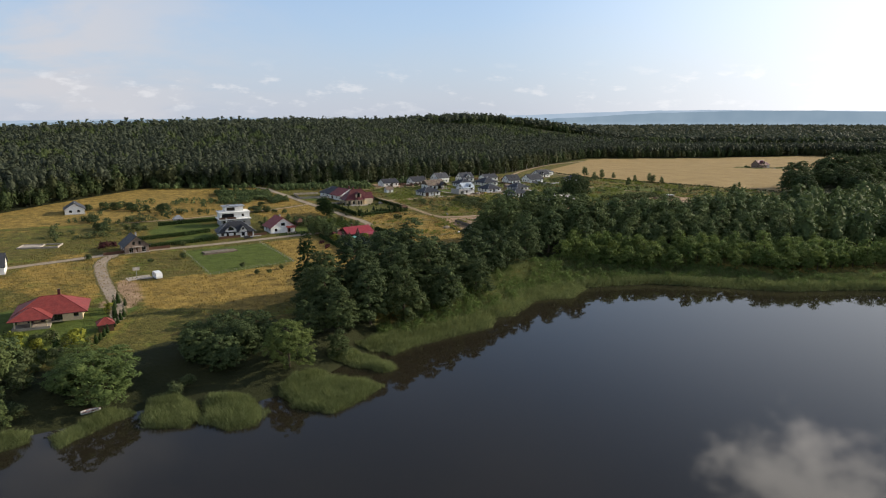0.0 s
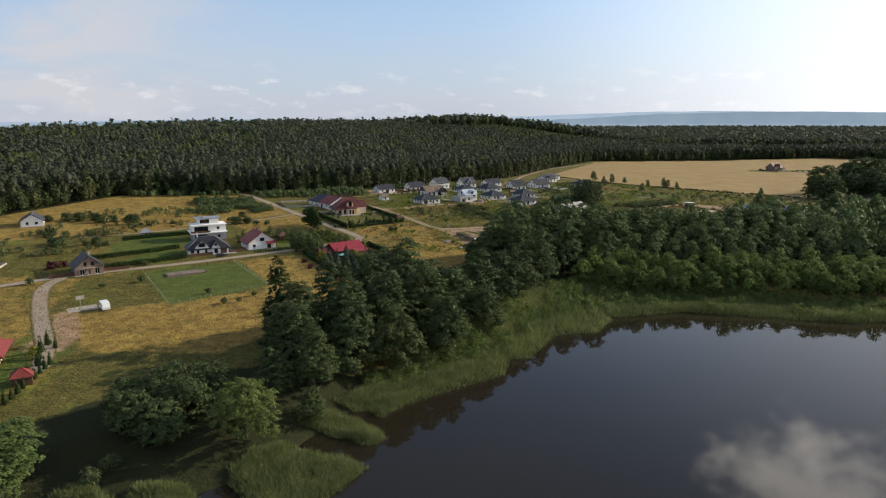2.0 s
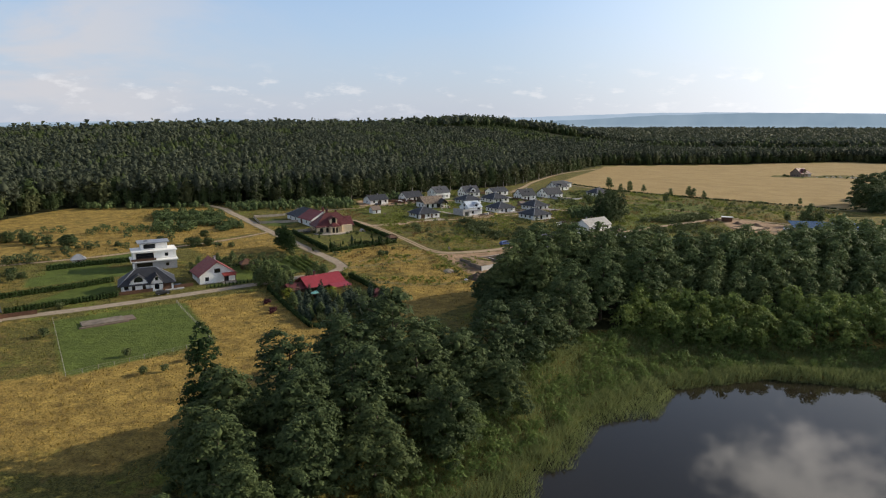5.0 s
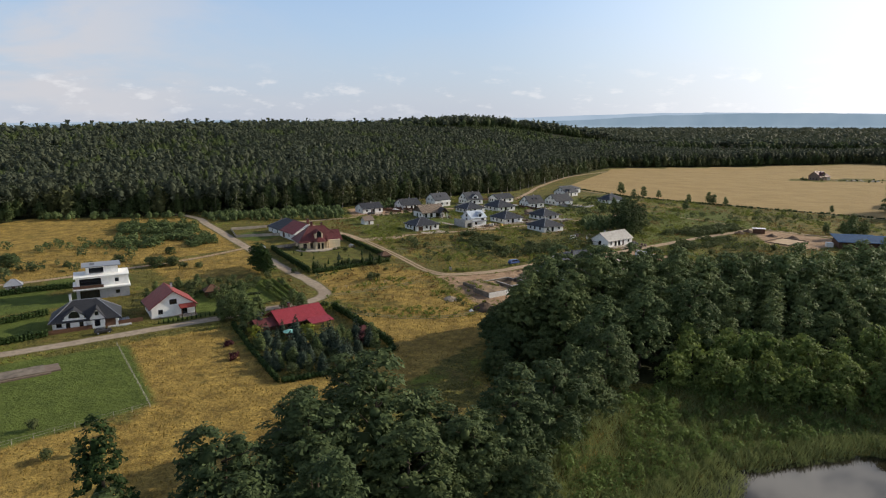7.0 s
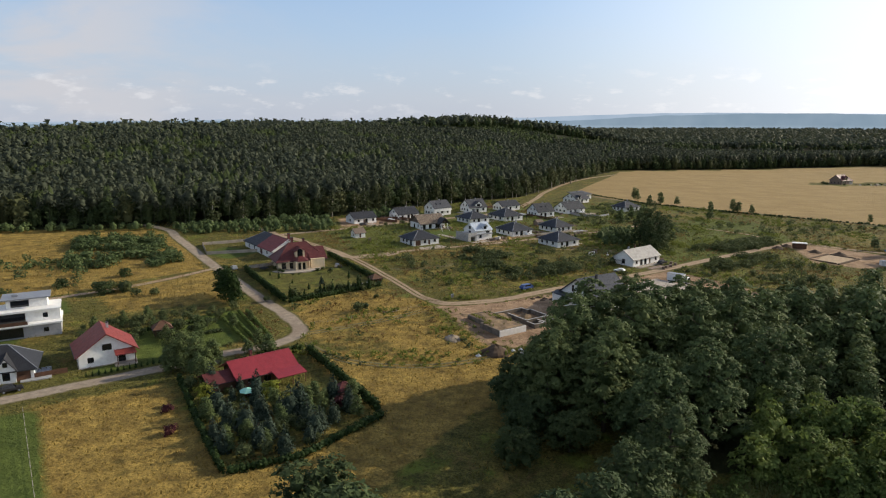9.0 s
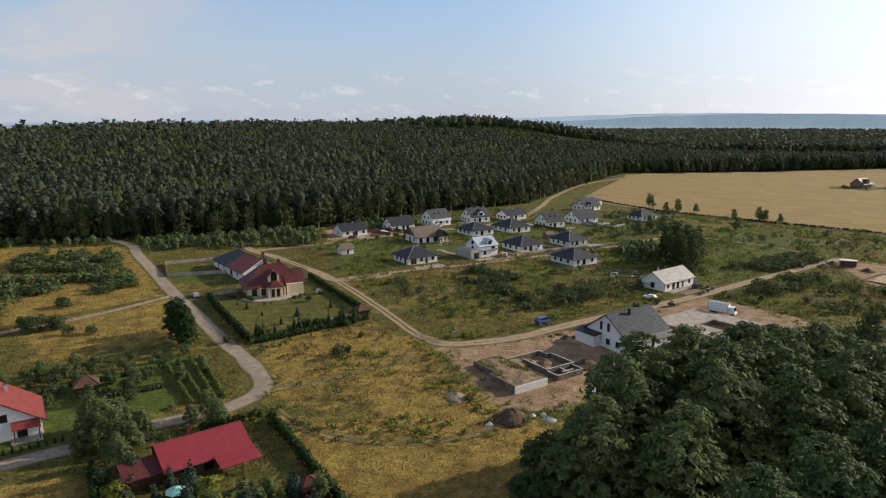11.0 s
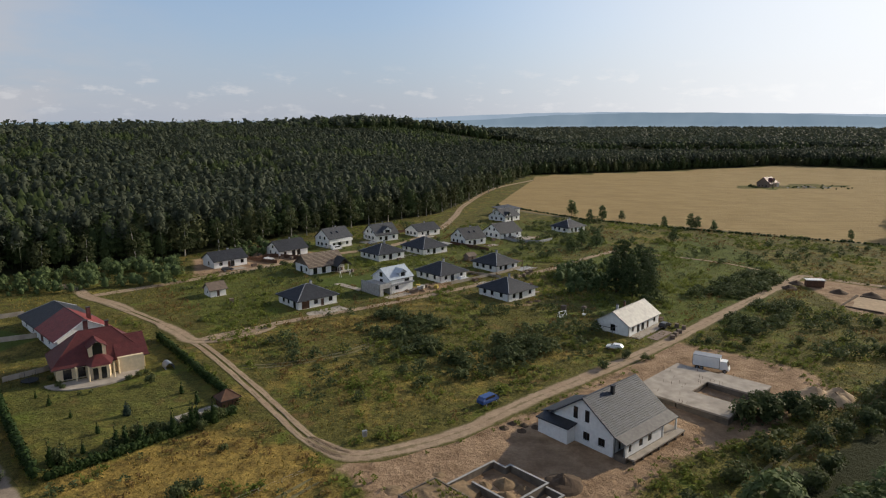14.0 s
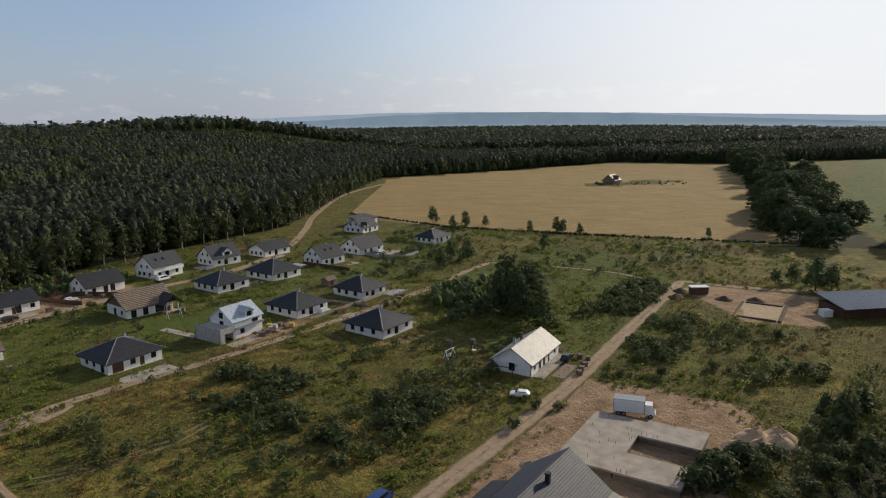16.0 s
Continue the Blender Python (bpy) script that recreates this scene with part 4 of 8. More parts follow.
def forest():
    """The pine forest behind the village as masses of trees, thinner in detail with distance."""
    rng = np.random.RandomState(7)

    def spread(y0, y1, gap, inset0, inset1):
        P = []
        for k, yy in enumerate(np.arange(y0, y1, gap * 0.87)):
            xs = np.arange(-0.72 * yy - 30, min(max(260, 1.45 * (yy - 300) + 60), 2600), gap) + gap * 0.5 * (k % 2)
            P.append(np.column_stack((xs, np.full(len(xs), yy))))
        P = np.concatenate(P)
        P += rng.randn(*P.shape) * gap * 0.32
        d = P[:, 1] - line_y(P[:, 0], WOOD_EDGE)
        near = nearness(P[:, 0], P[:, 1], WOOD_EDGE)
        return P[(d > 0) & (near >= inset0) & (near < inset1) & ~inside(P[:, 0], P[:, 1], CLEARING)]

    def stands(P, share, seed):
        """True where leafy trees stand: patches of some tens of metres."""
        n = np.array([noise.noise(Vector((a * 0.011, b * 0.011, seed))) + 0.6 * noise.noise(Vector((a * 0.04, b * 0.04, seed))) for a, b in P])
        return n + 0.25 * rng.randn(len(P)) > np.quantile(n, 1 - share)

    edge_pine = models("tallpine", 6, 140, 0.80, 2, 20, 4.3)
    edge_leafy = models("broad", 6, 300, 0.88, 2, 15, 5.2)
    mid_pine = models("tallpine", 6, 36, 1.35, 1, 20, 4.4)
    mid_leafy = models("round", 5, 52, 1.35, 1, 18, 5.2)
    deep_leafy = models("round", 5, 28, 1.8, 1, 18, 5.6)
    deep_pine = models("tallpine", 5, 26, 1.7, 1, 20, 5.0)
    far_pine = models("tallpine", 4, 20, 3.0, 1, 20, 8.4)
    far_leafy = models("round", 4, 20, 3.0, 1, 18, 9.0)
    vast = models("round", 4, 12, 5.5, 1, 18, 21)
    first, second, third, fourth = spread(330, 1150, 5.4, 0, 24), spread(340, 1200, 5.9, 24, 130), spread(380, 1250, 7.8, 130, 420), spread(700, 1800, 13, 420, 5000)
    near = nearness(first[:, 0], first[:, 1], WOOD_EDGE)
    leafy = rng.rand(len(first)) < np.where(near < 8, 0.75, 0.3)
    birch = leafy & stands(first, 0.18, 9)
    dark = leafy & ~birch
    s2, s3, s4 = stands(second, 0.27, 3), stands(third, 0.33, 3), stands(fourth, 0.35, 3)
    mass("forest_edge_birches", "pale green birches along the forest edge", "forest", [(first[birch], edge_leafy, 0.55, 1.25)], "pale_leaf", rng)
    mass("forest_edge_trees", "dark leafy trees along the forest edge", "forest", [(first[dark & (near < 9)], edge_leafy, 0.4, 1.15), (first[dark & (near >= 9)], edge_leafy, 0.8, 1.35)], "forest_leaf", rng)
    mass("forest_leafy_stands", "stands of green leafy trees in the forest", "forest", [(second[s2], mid_leafy, 0.75, 1.15), (third[s3], deep_leafy, 0.8, 1.2), (fourth[s4], far_leafy, 0.8, 1.15)], "forest_leaf", rng)
    mass("forest_trees", "dense dark green pine forest on a low hill", "forest", [
        (first[~leafy], edge_pine, 0.7, 1.05), (second[~s2], mid_pine, 0.85, 1.06), (third[~s3], deep_pine, 0.85, 1.08), (fourth[~s4], far_pine, 0.8, 1.15)], "pine", rng)
    mass("distant_forest", "far dark forest stretching to the horizon", "forest", [(spread(1800, 4000, 42, 420, 5000), vast, 0.65, 1.1)], "pine", rng)
    young = np.array(in_poly(random.Random(3), CLEARING, 5.0, 2500))
    mass("clearing_saplings", "low green saplings planted on a forest clearing", "saplings", [(young, far_leafy, 0.18, 0.34)], "forest_leaf", rng)
    rng2 = random.Random(11)
    # same brightened leaves, with haze and skylight put into their colour
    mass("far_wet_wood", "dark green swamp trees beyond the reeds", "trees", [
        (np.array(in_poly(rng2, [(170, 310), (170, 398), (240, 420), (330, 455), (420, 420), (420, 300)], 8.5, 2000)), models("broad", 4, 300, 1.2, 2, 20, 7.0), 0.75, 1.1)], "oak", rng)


forest()
rng_belt = random.Random(11)
for x, y in [p for p in in_poly(rng_belt, BELT, 15, 1800) if p[1] > 560 or p[0] < 291] + [(312, 508), (325, 522)]:
    plant("thicket", x, y, rng_belt.uniform(0.95, 1.3), "round_tree", "big dark round-crowned tree beside the grain field", group="field edge trees", tall=rng_belt.uniform(0.9, 1.1) * (1.3 if y > 590 else 1.0), z=gz(x, y) - 1.5)
for x, y, w in ((-168, 328, .30), (-172, 331, .24), (-154, 333, .24), (-149, 331, .18), (-159, 380, .42), (-189, 386, .36), (-197, 388, .32), (-178, 384, .34), (-183, 390, .30), (-172, 387, .24), (-125, 393, .22),
                (-108, 386, .30), (-103, 389, .26), (-111, 407, .24), (-183, 349, .22), (-204, 383, .28), (-140, 384, .18), (-166, 392, .22)):
    plant("thicket", x, y, w, "bush", "wide dark green bush in the dry meadow", "bush", "meadow bushes", tall=0.85, z=gz(x, y) - 0.5)
rng_birch = random.Random(19)
for x0, y0, x1, y1, many in ((-130, 505, -64, 548, 4), (-64, 548, -2, 616, 8), (0, 618, 58, 672, 8), (58, 674, 125, 820, 9)):
    for i in range(many):
        k = (i + rng_birch.random()) / many
        plant("birch", x0 + (x1 - x0) * k + rng_birch.uniform(0, 4), y0 + (y1 - y0) * k - rng_birch.uniform(-2, 2), rng_birch.uniform(0.7, 1.1), "birch", "tall birch with a pale trunk at the forest edge", "birch", "edge birches")


def distant_hills():
    """Far blue hills on the horizon, one low ridge before another, glowing with painted haze."""
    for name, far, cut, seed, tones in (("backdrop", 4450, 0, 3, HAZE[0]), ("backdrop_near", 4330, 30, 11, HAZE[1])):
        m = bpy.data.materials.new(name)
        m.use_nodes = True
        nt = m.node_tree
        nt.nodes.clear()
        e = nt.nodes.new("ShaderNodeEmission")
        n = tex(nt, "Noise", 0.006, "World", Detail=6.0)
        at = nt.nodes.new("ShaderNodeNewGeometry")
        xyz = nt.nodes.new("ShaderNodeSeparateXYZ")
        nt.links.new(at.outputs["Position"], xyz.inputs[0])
        # aerial haze as glowing colour, paler towards the foot where mist gathers
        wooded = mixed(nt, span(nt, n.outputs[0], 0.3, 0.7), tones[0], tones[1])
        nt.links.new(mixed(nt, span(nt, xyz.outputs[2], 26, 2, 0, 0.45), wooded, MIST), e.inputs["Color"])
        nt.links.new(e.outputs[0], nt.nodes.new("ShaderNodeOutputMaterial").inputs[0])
        g = Geo()
        pts = []
        for i in range(481):
            d = -75 + i / 3
            a = radians(d)
            top = 36 + 14 * math.exp(-((d + 17) / 12) ** 2) + 56 * math.exp(-((d - 20) / (17 if d < 20 else 30)) ** 2) + 4 * noise.noise(Vector((d * 0.21, seed, 0))) + 2.5 * noise.noise(Vector((d * 0.9, seed, 5))) - cut * (0.55 + 0.5 * math.sin(d * 0.13 + 1))
            top += 1.2 * noise.noise(Vector((d * 4.0, seed, 9)))
            pts.append((far * math.sin(a), far * math.cos(a), top))
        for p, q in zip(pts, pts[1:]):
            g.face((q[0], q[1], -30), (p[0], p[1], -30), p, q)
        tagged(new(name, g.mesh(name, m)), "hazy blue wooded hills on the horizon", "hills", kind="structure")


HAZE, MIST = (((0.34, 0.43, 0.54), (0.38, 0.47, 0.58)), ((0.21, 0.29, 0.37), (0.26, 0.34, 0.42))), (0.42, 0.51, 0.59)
distant_hills()


def blades(name, label, category, P, H, mat, lean=0.25, wide=0.12, seed=3):
    """Upright bent blades at places P with heights H."""
    rng = np.random.RandomState(seed)
    m = len(P)
    a = rng.rand(m) * math.tau
    z = land(P[:, 0], P[:, 1])
    z = np.maximum(z, LAKE_Z - 0.6)
    base = np.column_stack((P, z))
    side = np.column_stack((np.cos(a), np.sin(a), np.zeros(m))) * (wide * (0.6 + 0.8 * rng.rand(m)))[:, None]
    b = rng.rand(m) * math.tau
    tip = base + np.column_stack((np.cos(b) * lean * H, np.sin(b) * lean * H, H))
    half = base + (tip - base) * 0.55 + np.column_stack((np.zeros(m), np.zeros(m), H * 0.08))
    v = np.stack((base - side, base + side, half + side * 0.8, tip, half - side * 0.8), 1).reshape(-1, 3)
    k = np.arange(m)[:, None] * 5
    t = np.concatenate((k + [0, 1, 2], k + [0, 2, 4], k + [4, 2, 3]))
    return tagged(new(name, big_mesh(name, v, t, mat)), label, category, kind="stuff")


REED_BEDS = [[(-88, 124), (-84, 129), (-86, 132), (-91, 131), (-96, 126)],
             [(-77, 125), (-74, 133), (-69, 142), (-75, 143), (-79, 137), (-82, 130)],
             [(-65, 135), (-55, 134), (-53, 139), (-56, 146), (-63, 150), (-68, 147), (-67, 140)],
             [(-52, 138), (-46, 133), (-40, 136), (-39, 142), (-44, 149), (-49, 151), (-55, 150), (-55, 145)],
             [(-40, 155), (-34, 145), (-24, 142), (-18, 150), (-14, 158), (-19, 162), (-31, 166), (-38, 163)],
             [(-31, 175), (-14, 167), (-11, 170), (-18, 179), (-27, 181)],
             [(-25, 186), (-13, 180), (-6, 191), (-12, 197), (-20, 193)],
             [(-20.4, 195.2), (-8.2, 186.6), (4.0, 196.2), (16.2, 204.8), (18.2, 215.8), (24.2, 217.5), (34.2, 237.1), (48.1, 240.4), (56.0, 253.9), (46.1, 278.6), (30.2, 273.6), (10.1, 242.5), (-8.2, 215.1)],
             [(38.2, 277.1), (56.0, 255.9), (83.3, 262.2), (112.2, 254.4), (132.1, 249.3), (157.3, 251.7), (210.3, 248.4), (306.5, 233.1), (306.5, 246.1), (210.3, 264.6), (157.3, 269.1), (133.0, 266.8), (112.2, 278.1), (81.4, 284.1), (59.9, 289.6)]]


def reeds():
    rng = np.random.RandomState(5)
    P, H = [], []
    for poly in REED_BEDS:
        xs, ys = [p[0] for p in poly], [p[1] for p in poly]
        area = (max(xs) - min(xs)) * (max(ys) - min(ys))
        many = int(area * (27 if max(xs) < 0 else 10.5))
        q = np.column_stack((rng.uniform(min(xs), max(xs), many), rng.uniform(min(ys), max(ys), many)))
        q = q + rng.randn(len(q), 2) * 0.15
        n = np.array([noise.noise(Vector((a * 0.22, b * 0.22, 0))) for a, b in q])
        ok = inside(q[:, 0] + n * 1.3, q[:, 1] + n * 1.1, poly)
        P.append(q[ok])
        rim = 0.55 + 0.45 * step(nearness(q[ok, 0], q[ok, 1], poly + poly[:1]), 0.2, 2.2)
        H.append(rim * (2.4 + 0.9 * n[ok]) * (0.8 + 0.3 * rng.rand(ok.sum())) * np.where(q[ok, 1] > line_y(q[ok, 0], SHORE) + 3, 0.62, 1.0))
    blades("reeds", "dense green reed beds along the shore", "reeds", np.concatenate(P), np.concatenate(H), "reed", 0.55, 0.055)


reeds()
rng_herb = random.Random(77)
mass("tall_herbs", "lush tall green herbs behind the reeds", "herbs", [
    (np.array([p for q in (REED_BEDS[7], REED_BEDS[8]) for p in in_poly(rng_herb, q, 1.55, 6000) if p[0] < 190 and p[1] > line_y(p[0], SHORE) + 1.5 and noise.noise(Vector((p[0] * 0.08, p[1] * 0.08, 1))) > -0.25]),
     models("bush", 5, 130, 0.26, 0, 2.6, 1.7), 0.45, 1.25)], "young", np.random.RandomState(5))


# ---- shrubs and grass ----
SHRUBS = [([(1, 451), (11, 462), (26, 455), (26, 436), (19, 423), (11, 436)], 3.2), ([(35, 432), (45, 438), (53, 432), (46, 418), (35, 420)], 3.6), ([(20, 423), (29, 422), (24, 411), (17, 416)], 2.4),
          ([(110, 470), (128, 491), (164, 504), (161, 491), (117, 459)], 2.8), ([(110, 449), (130, 462), (141, 458), (113, 430), (102, 434)], 3.8),
          ([(137, 454), (155, 432), (127, 404), (113, 416)], 6.0), ([(-20, 440), (0, 400), (60, 424), (100, 466), (60, 470), (20, 460)], 6.5),
          ([(-163, 477), (-132, 481), (-101, 431), (-106, 418), (-138, 416)], 3.0), ([(-200, 400), (-150, 440), (-110, 392), (-150, 352), (-190, 340)], 6.5),
          ([(-200, 350), (-155, 358), (-150, 318), (-180, 290)], 5.5), ([(60, 520), (115, 556), (150, 640), (110, 640), (90, 600)], 6.5), ([(120, 540), (250, 570), (262, 536), (170, 500)], 10)]
SINGLE = [(-143, 266, 1.1), (-157, 330, 1.3), (-166, 323, 1.2), (-184, 346, 1.2), (-149, 325, 1.3), (-116, 296, 1.0), (-107, 272, 1.1), (-79, 259, .9), (-66, 250, .8), (-70, 248, .9), (-63, 257, .8),
          (-117, 264, .8), (-108, 392, 1.3), (-102, 388, 1.5), (-97, 384, 1.2), (-92, 385, 1.1), (-26, 372, 1.4), (-24, 374, 1.0), (-22, 386, .6), (101, 425, 1.1), (147, 435, 1.2), (131, 414, 1.6),
          (115, 424, 1.1), (66, 420, .9), (70, 418, .8), (58, 414, 1.0), (92, 428, .7), (-55, 380, .9), (-30, 300, 1.0), (75, 385, 2.4), (80, 385.5, 2.3), (86, 386, 2.0), (92, 387, 1.8), (49, 359, 1.6), (55, 356, 1.5), (60, 366, 1.3), (66, 362, 1.8), (72, 371, 1.3), (72, 362, 1.7), (83, 375, 1.6), (90, 378, 1.5), (98, 381, 1.7), (78, 366, 1.8), (62, 350, 1.9), (54, 348, 1.6), (46, 345, 1.6), (38, 344, 1.5), (30, 338, 1.4), (24, 330, 1.4), (104, 384, 1.6)]


def shrubs():
    rng, nrng = random.Random(21), np.random.RandomState(21)
    places = [p for poly, gap in SHRUBS for p in in_poly(rng, poly, gap * (0.42 if gap < 4 else 0.55), 1500) if noise.noise(Vector((p[0] * 0.09, p[1] * 0.09, 2))) > -0.05]
    S = "low grey-green shrub on the rough meadow"
    near = [p for p in places if 395 < p[1] < 500 and p[0] > -25][:95]
    for x, y in near:
        plant(rng.choice(("bush", "bush", "pinelet")), x, y, rng.uniform(0.3, 0.9), "shrub", S, "shrub", "meadow shrubs")
    for x, y, s in SINGLE:
        plant("bush", x, y, s, "shrub", S, "shrub", "meadow shrubs")
    rest = np.array([p for p in places if p not in near])
    green = (rest[:, 0] < -92) & (rest[:, 1] > 405)
    mass("meadow_bushes", "clump of fresh green bushes on dry meadow", "bushes", [(rest[green], models("bush", 5, 150, 0.34, 0, 2.4, 1.9), 0.5, 1.5)], "oak", nrng)
    rest = rest[~green]
    west = rest[:, 0] < -125
    mass("field_bushes", "dark round bushes scattered over the dry field", "bushes", [(rest[west][::2], models("bush", 5, 170, 0.34, 0, 2.4, 2.1), 0.4, 1.5)], "shrub", nrng)
    rest = rest[~west]
    mass("meadow_shrubs", "scattered grey-green shrubs on dry meadow", "shrubs", [(rest, models("bush", 5, 150, 0.32, 0, 2.1, 1.9), 0.35, 1.4)], "shrub", nrng)
    band = np.array(in_poly(rng, [(-120, 484), (-55, 503), (-62, 538), (-134, 505)], 2.6, 2200) + in_poly(rng, [(-47, 540), (-14, 552), (-16, 574), (-45, 572)], 2.4, 1200) + in_poly(rng, [(72, 478), (75, 503), (91, 522), (104, 517), (84, 477)], 2.6, 900)
                    + in_poly(rng, [(-205, 478), (-140, 496), (-140, 502), (-210, 486)], 3.0, 900))
    mass("young_thicket", "dense light green thicket of young trees", "thicket", [(band[[noise.noise(Vector((p[0] * 0.12, p[1] * 0.12, 8))) > -0.18 for p in band]], models("bush", 6, 200, 0.34, 1, 3.9, 2.2), 0.4, 1.4)], "oak", nrng)
    F = "small tree on the grassy edge of the field"
    for x, y, s in ((137, 659, .5), (143, 645, .3), (150, 643, .42), (160, 639, .3), (173, 613, .3), (184, 605, .42), (187, 604, .36), (192, 596, .3), (155, 568, .36), (248, 567, .25),
                    (112, 556, .45), (108, 564, .4), (98, 550, .36), (195, 479, .32), (204, 480, .36), (201, 468, .62), (206, 466, .5)):
        plant("wood", x, y, s, label=F, group="field edge trees")
    for x, y, s in ((90, 470, .62), (96, 478, .72), (88, 478, .65), (95, 488, .75), (102, 484, .6), (92, 462, .5)):
        plant("alder", x, y, s, tall=1.15, label="clump of dark green trees beside the houses", group="clump by the houses")
    plant("pinelet", 115, 391, 2.6, "pine", "dark young pine by the rough track", "pine", tall=1.3)
    for x, y, s in ((119, 398, 1.6), (110, 383, 1.8), (126, 396, 2.0)):
        plant("pinelet", x, y, s, "pine", "dark young pine by the rough track", "pine")
    for x, y, s in ((-65.5, 380, 1.35), (-68, 383.5, 1.5), (-70.5, 387.5, 1.4), (-63.5, 376.5, 1.1), (-67, 381.5, 1.45)):
        plant("spruce_dark", x, y, s, "conifer", "dark bushy conifer beside the street", "conifer", "street conifers")


plant_kind("spruce_dark", "broad", 7, 2.6, 3200, 0.20, "hedge", seeds=3, limbs=0)
shrubs()


def meadow_grass():
    """Standing tufts on the open ground near the path."""
    rng = np.random.RandomState(31)
    n = 85000
    P = np.column_stack((rng.uniform(-170, 200, n), rng.uniform(200, 520, n)))
    x, y = P[:, 0], P[:, 1]
    ok = (y > line_y(x, SHORE) + 8) & (np.abs(x + 10) < 0.62 * y + 20)
    for line in (STREET, LANE):
        ok &= nearness(x, y, line) > 3.0
    for poly in LAWN + [BARE[0], BARE[1], SWAMP]:
        ok &= ~inside(x, y, poly)
    P = P[ok]
    dry = np.zeros(len(P))
    for *poly, amount in DRY:
        dry[inside(P[:, 0], P[:, 1], poly)] = amount
    k = np.array([noise.noise(Vector((a * 0.06, b * 0.06, 4))) for a, b in P])
    straw = dry + 0.5 * k + 0.15 * rng.randn(len(P)) > 0.28
    H = 0.25 + 0.35 * rng.rand(len(P)) + 0.15 * k
    blades("tall_grass", "rough green meadow grass", "grass", P[~straw], H[~straw], "grass", 0.6, 0.10, 1)
    blades("dry_grass", "dry yellow standing grass", "grass", P[straw], H[straw], "straw", 0.6, 0.10, 2)


meadow_grass()


# ---- houses ----
def wall_panel(g, p, q, h, holes=(), t=0.3, z0=0.0):
    """An upright wall from p to q (outside on the right hand), with holes (from, sill, to, head) through it."""
    p, q = Vector((*p, 0)), Vector((*q, 0))
    d = (q - p).normalized()
    inw = Vector((-d.y, d.x, 0)) * t
    length = (q - p).length
    xs = sorted({0.0, length, *[v for o in holes for v in (o[0], o[2])]})
    zs = sorted({z0, h, *[v for o in holes for v in (o[1], o[3])]})
    at = lambda s, z, k=0: p + d * s + inw * k + Vector((0, 0, z))
    for a, b in zip(xs, xs[1:]):
        for c, e in zip(zs, zs[1:]):
            if any(o[0] <= (a + b) / 2 <= o[2] and o[1] <= (c + e) / 2 <= o[3] for o in holes):
                continue
            g.face(at(a, c), at(b, c), at(b, e), at(a, e))
            g.face(at(b, c, 1), at(a, c, 1), at(a, e, 1), at(b, e, 1))
    for a, c, b, e in holes:
        g.face(at(a, c), at(a, c, 1), at(b, c, 1), at(b, c))
        g.face(at(a, e), at(b, e), at(b, e, 1), at(a, e, 1))
        g.face(at(a, c), at(a, e), at(a, e, 1), at(a, c, 1))
        g.face(at(b, c), at(b, c, 1), at(b, e, 1), at(b, e))
    return g


def opening(parent, p, q, o, kind="window", mat="dark", pane="glass"):
    """A window or door set into a hole of the wall from p to q."""
    a = math.atan2(q[1] - p[1], q[0] - p[0])
    w, h = o[2] - o[0], o[3] - o[1]
    m = Matrix.Translation((p[0] + math.cos(a) * o[0], p[1] + math.sin(a) * o[0], o[1])) @ Matrix.Rotation(a, 4, "Z") @ Matrix.Translation((0, 0.10, 0))
    b = 0.07 if kind == "window" else 0.09
    g = Geo().box(0, 0, 0, b, 0.08, h).box(w - b, 0, 0, w, 0.08, h).box(b, 0, 0, w - b, 0.08, b).box(b, 0, h - b, w - b, 0.08, h)
    if kind == "window" and w > 1.0:
        g.box(w / 2 - b / 2, 0.002, b, w / 2 + b / 2, 0.078, h - b)
    if kind == "garage":
        g = Geo()
        for i in range(5):
            g.box(0, 0.0, i * h / 5 + 0.01, w, 0.06, (i + 1) * h / 5 - 0.01)
        return part("garage_door", g, pane if pane != "glass" else "brown", parent, "", m)
    ob = part(kind, g, mat, parent, "", m)
    part("pane" if kind == "window" else "door_leaf", Geo().box(b, 0.03, b, w - b, 0.05, h - b), pane if kind == "window" else ("glass" if kind == "glazed_door" else "brown"), ob)
    if kind == "window":
        part("sill", Geo().box(-0.05, -0.16, -0.06, w + 0.05, -0.0, -0.003), "zinc", ob)
    return ob


def walls_of(parent, L, W, h, spec, mat, z0=-0.8, frame_mat="dark", x0=None, y0=None, name="wall"):
    """Four walls round an L by W plan; spec[side] lists (centre 0..1, width, sill, height, kind)."""
    x0 = -L / 2 if x0 is None else x0
    y0 = -W / 2 if y0 is None else y0
    c = [(x0, y0), (x0 + L, y0), (x0 + L, y0 + W), (x0, y0 + W)]
    for i, side in enumerate("SENW"):
        p, q = c[i], c[(i + 1) % 4]
        length = L if i % 2 == 0 else W
        holes = []
        for s, w, sill, hh, kind in spec.get(side, ()):
            holes.append((max(0.2, s * length - w / 2), sill, min(length - 0.2, s * length + w / 2), min(h - 0.08, sill + hh), kind))
        # the side walls stop short of the long ones, so that no faces coincide
        if i % 2:
            p, q = (p[0], p[1] + (0.302 if i == 1 else -0.302)), (q[0], q[1] - (0.302 if i == 1 else -0.302))
            holes = [(a - 0.302, b, e - 0.302, f, k) for a, b, e, f, k in holes]
            holes = [(max(0.1, a), b, e, f, k) for a, b, e, f, k in holes]
        g = wall_panel(Geo(), p, q, h, [o[:4] for o in holes], z0=z0)
        ob = part(name, g, mat, parent)
        for o in holes:
            opening(ob, p, q, o[:4], o[4], frame_mat)


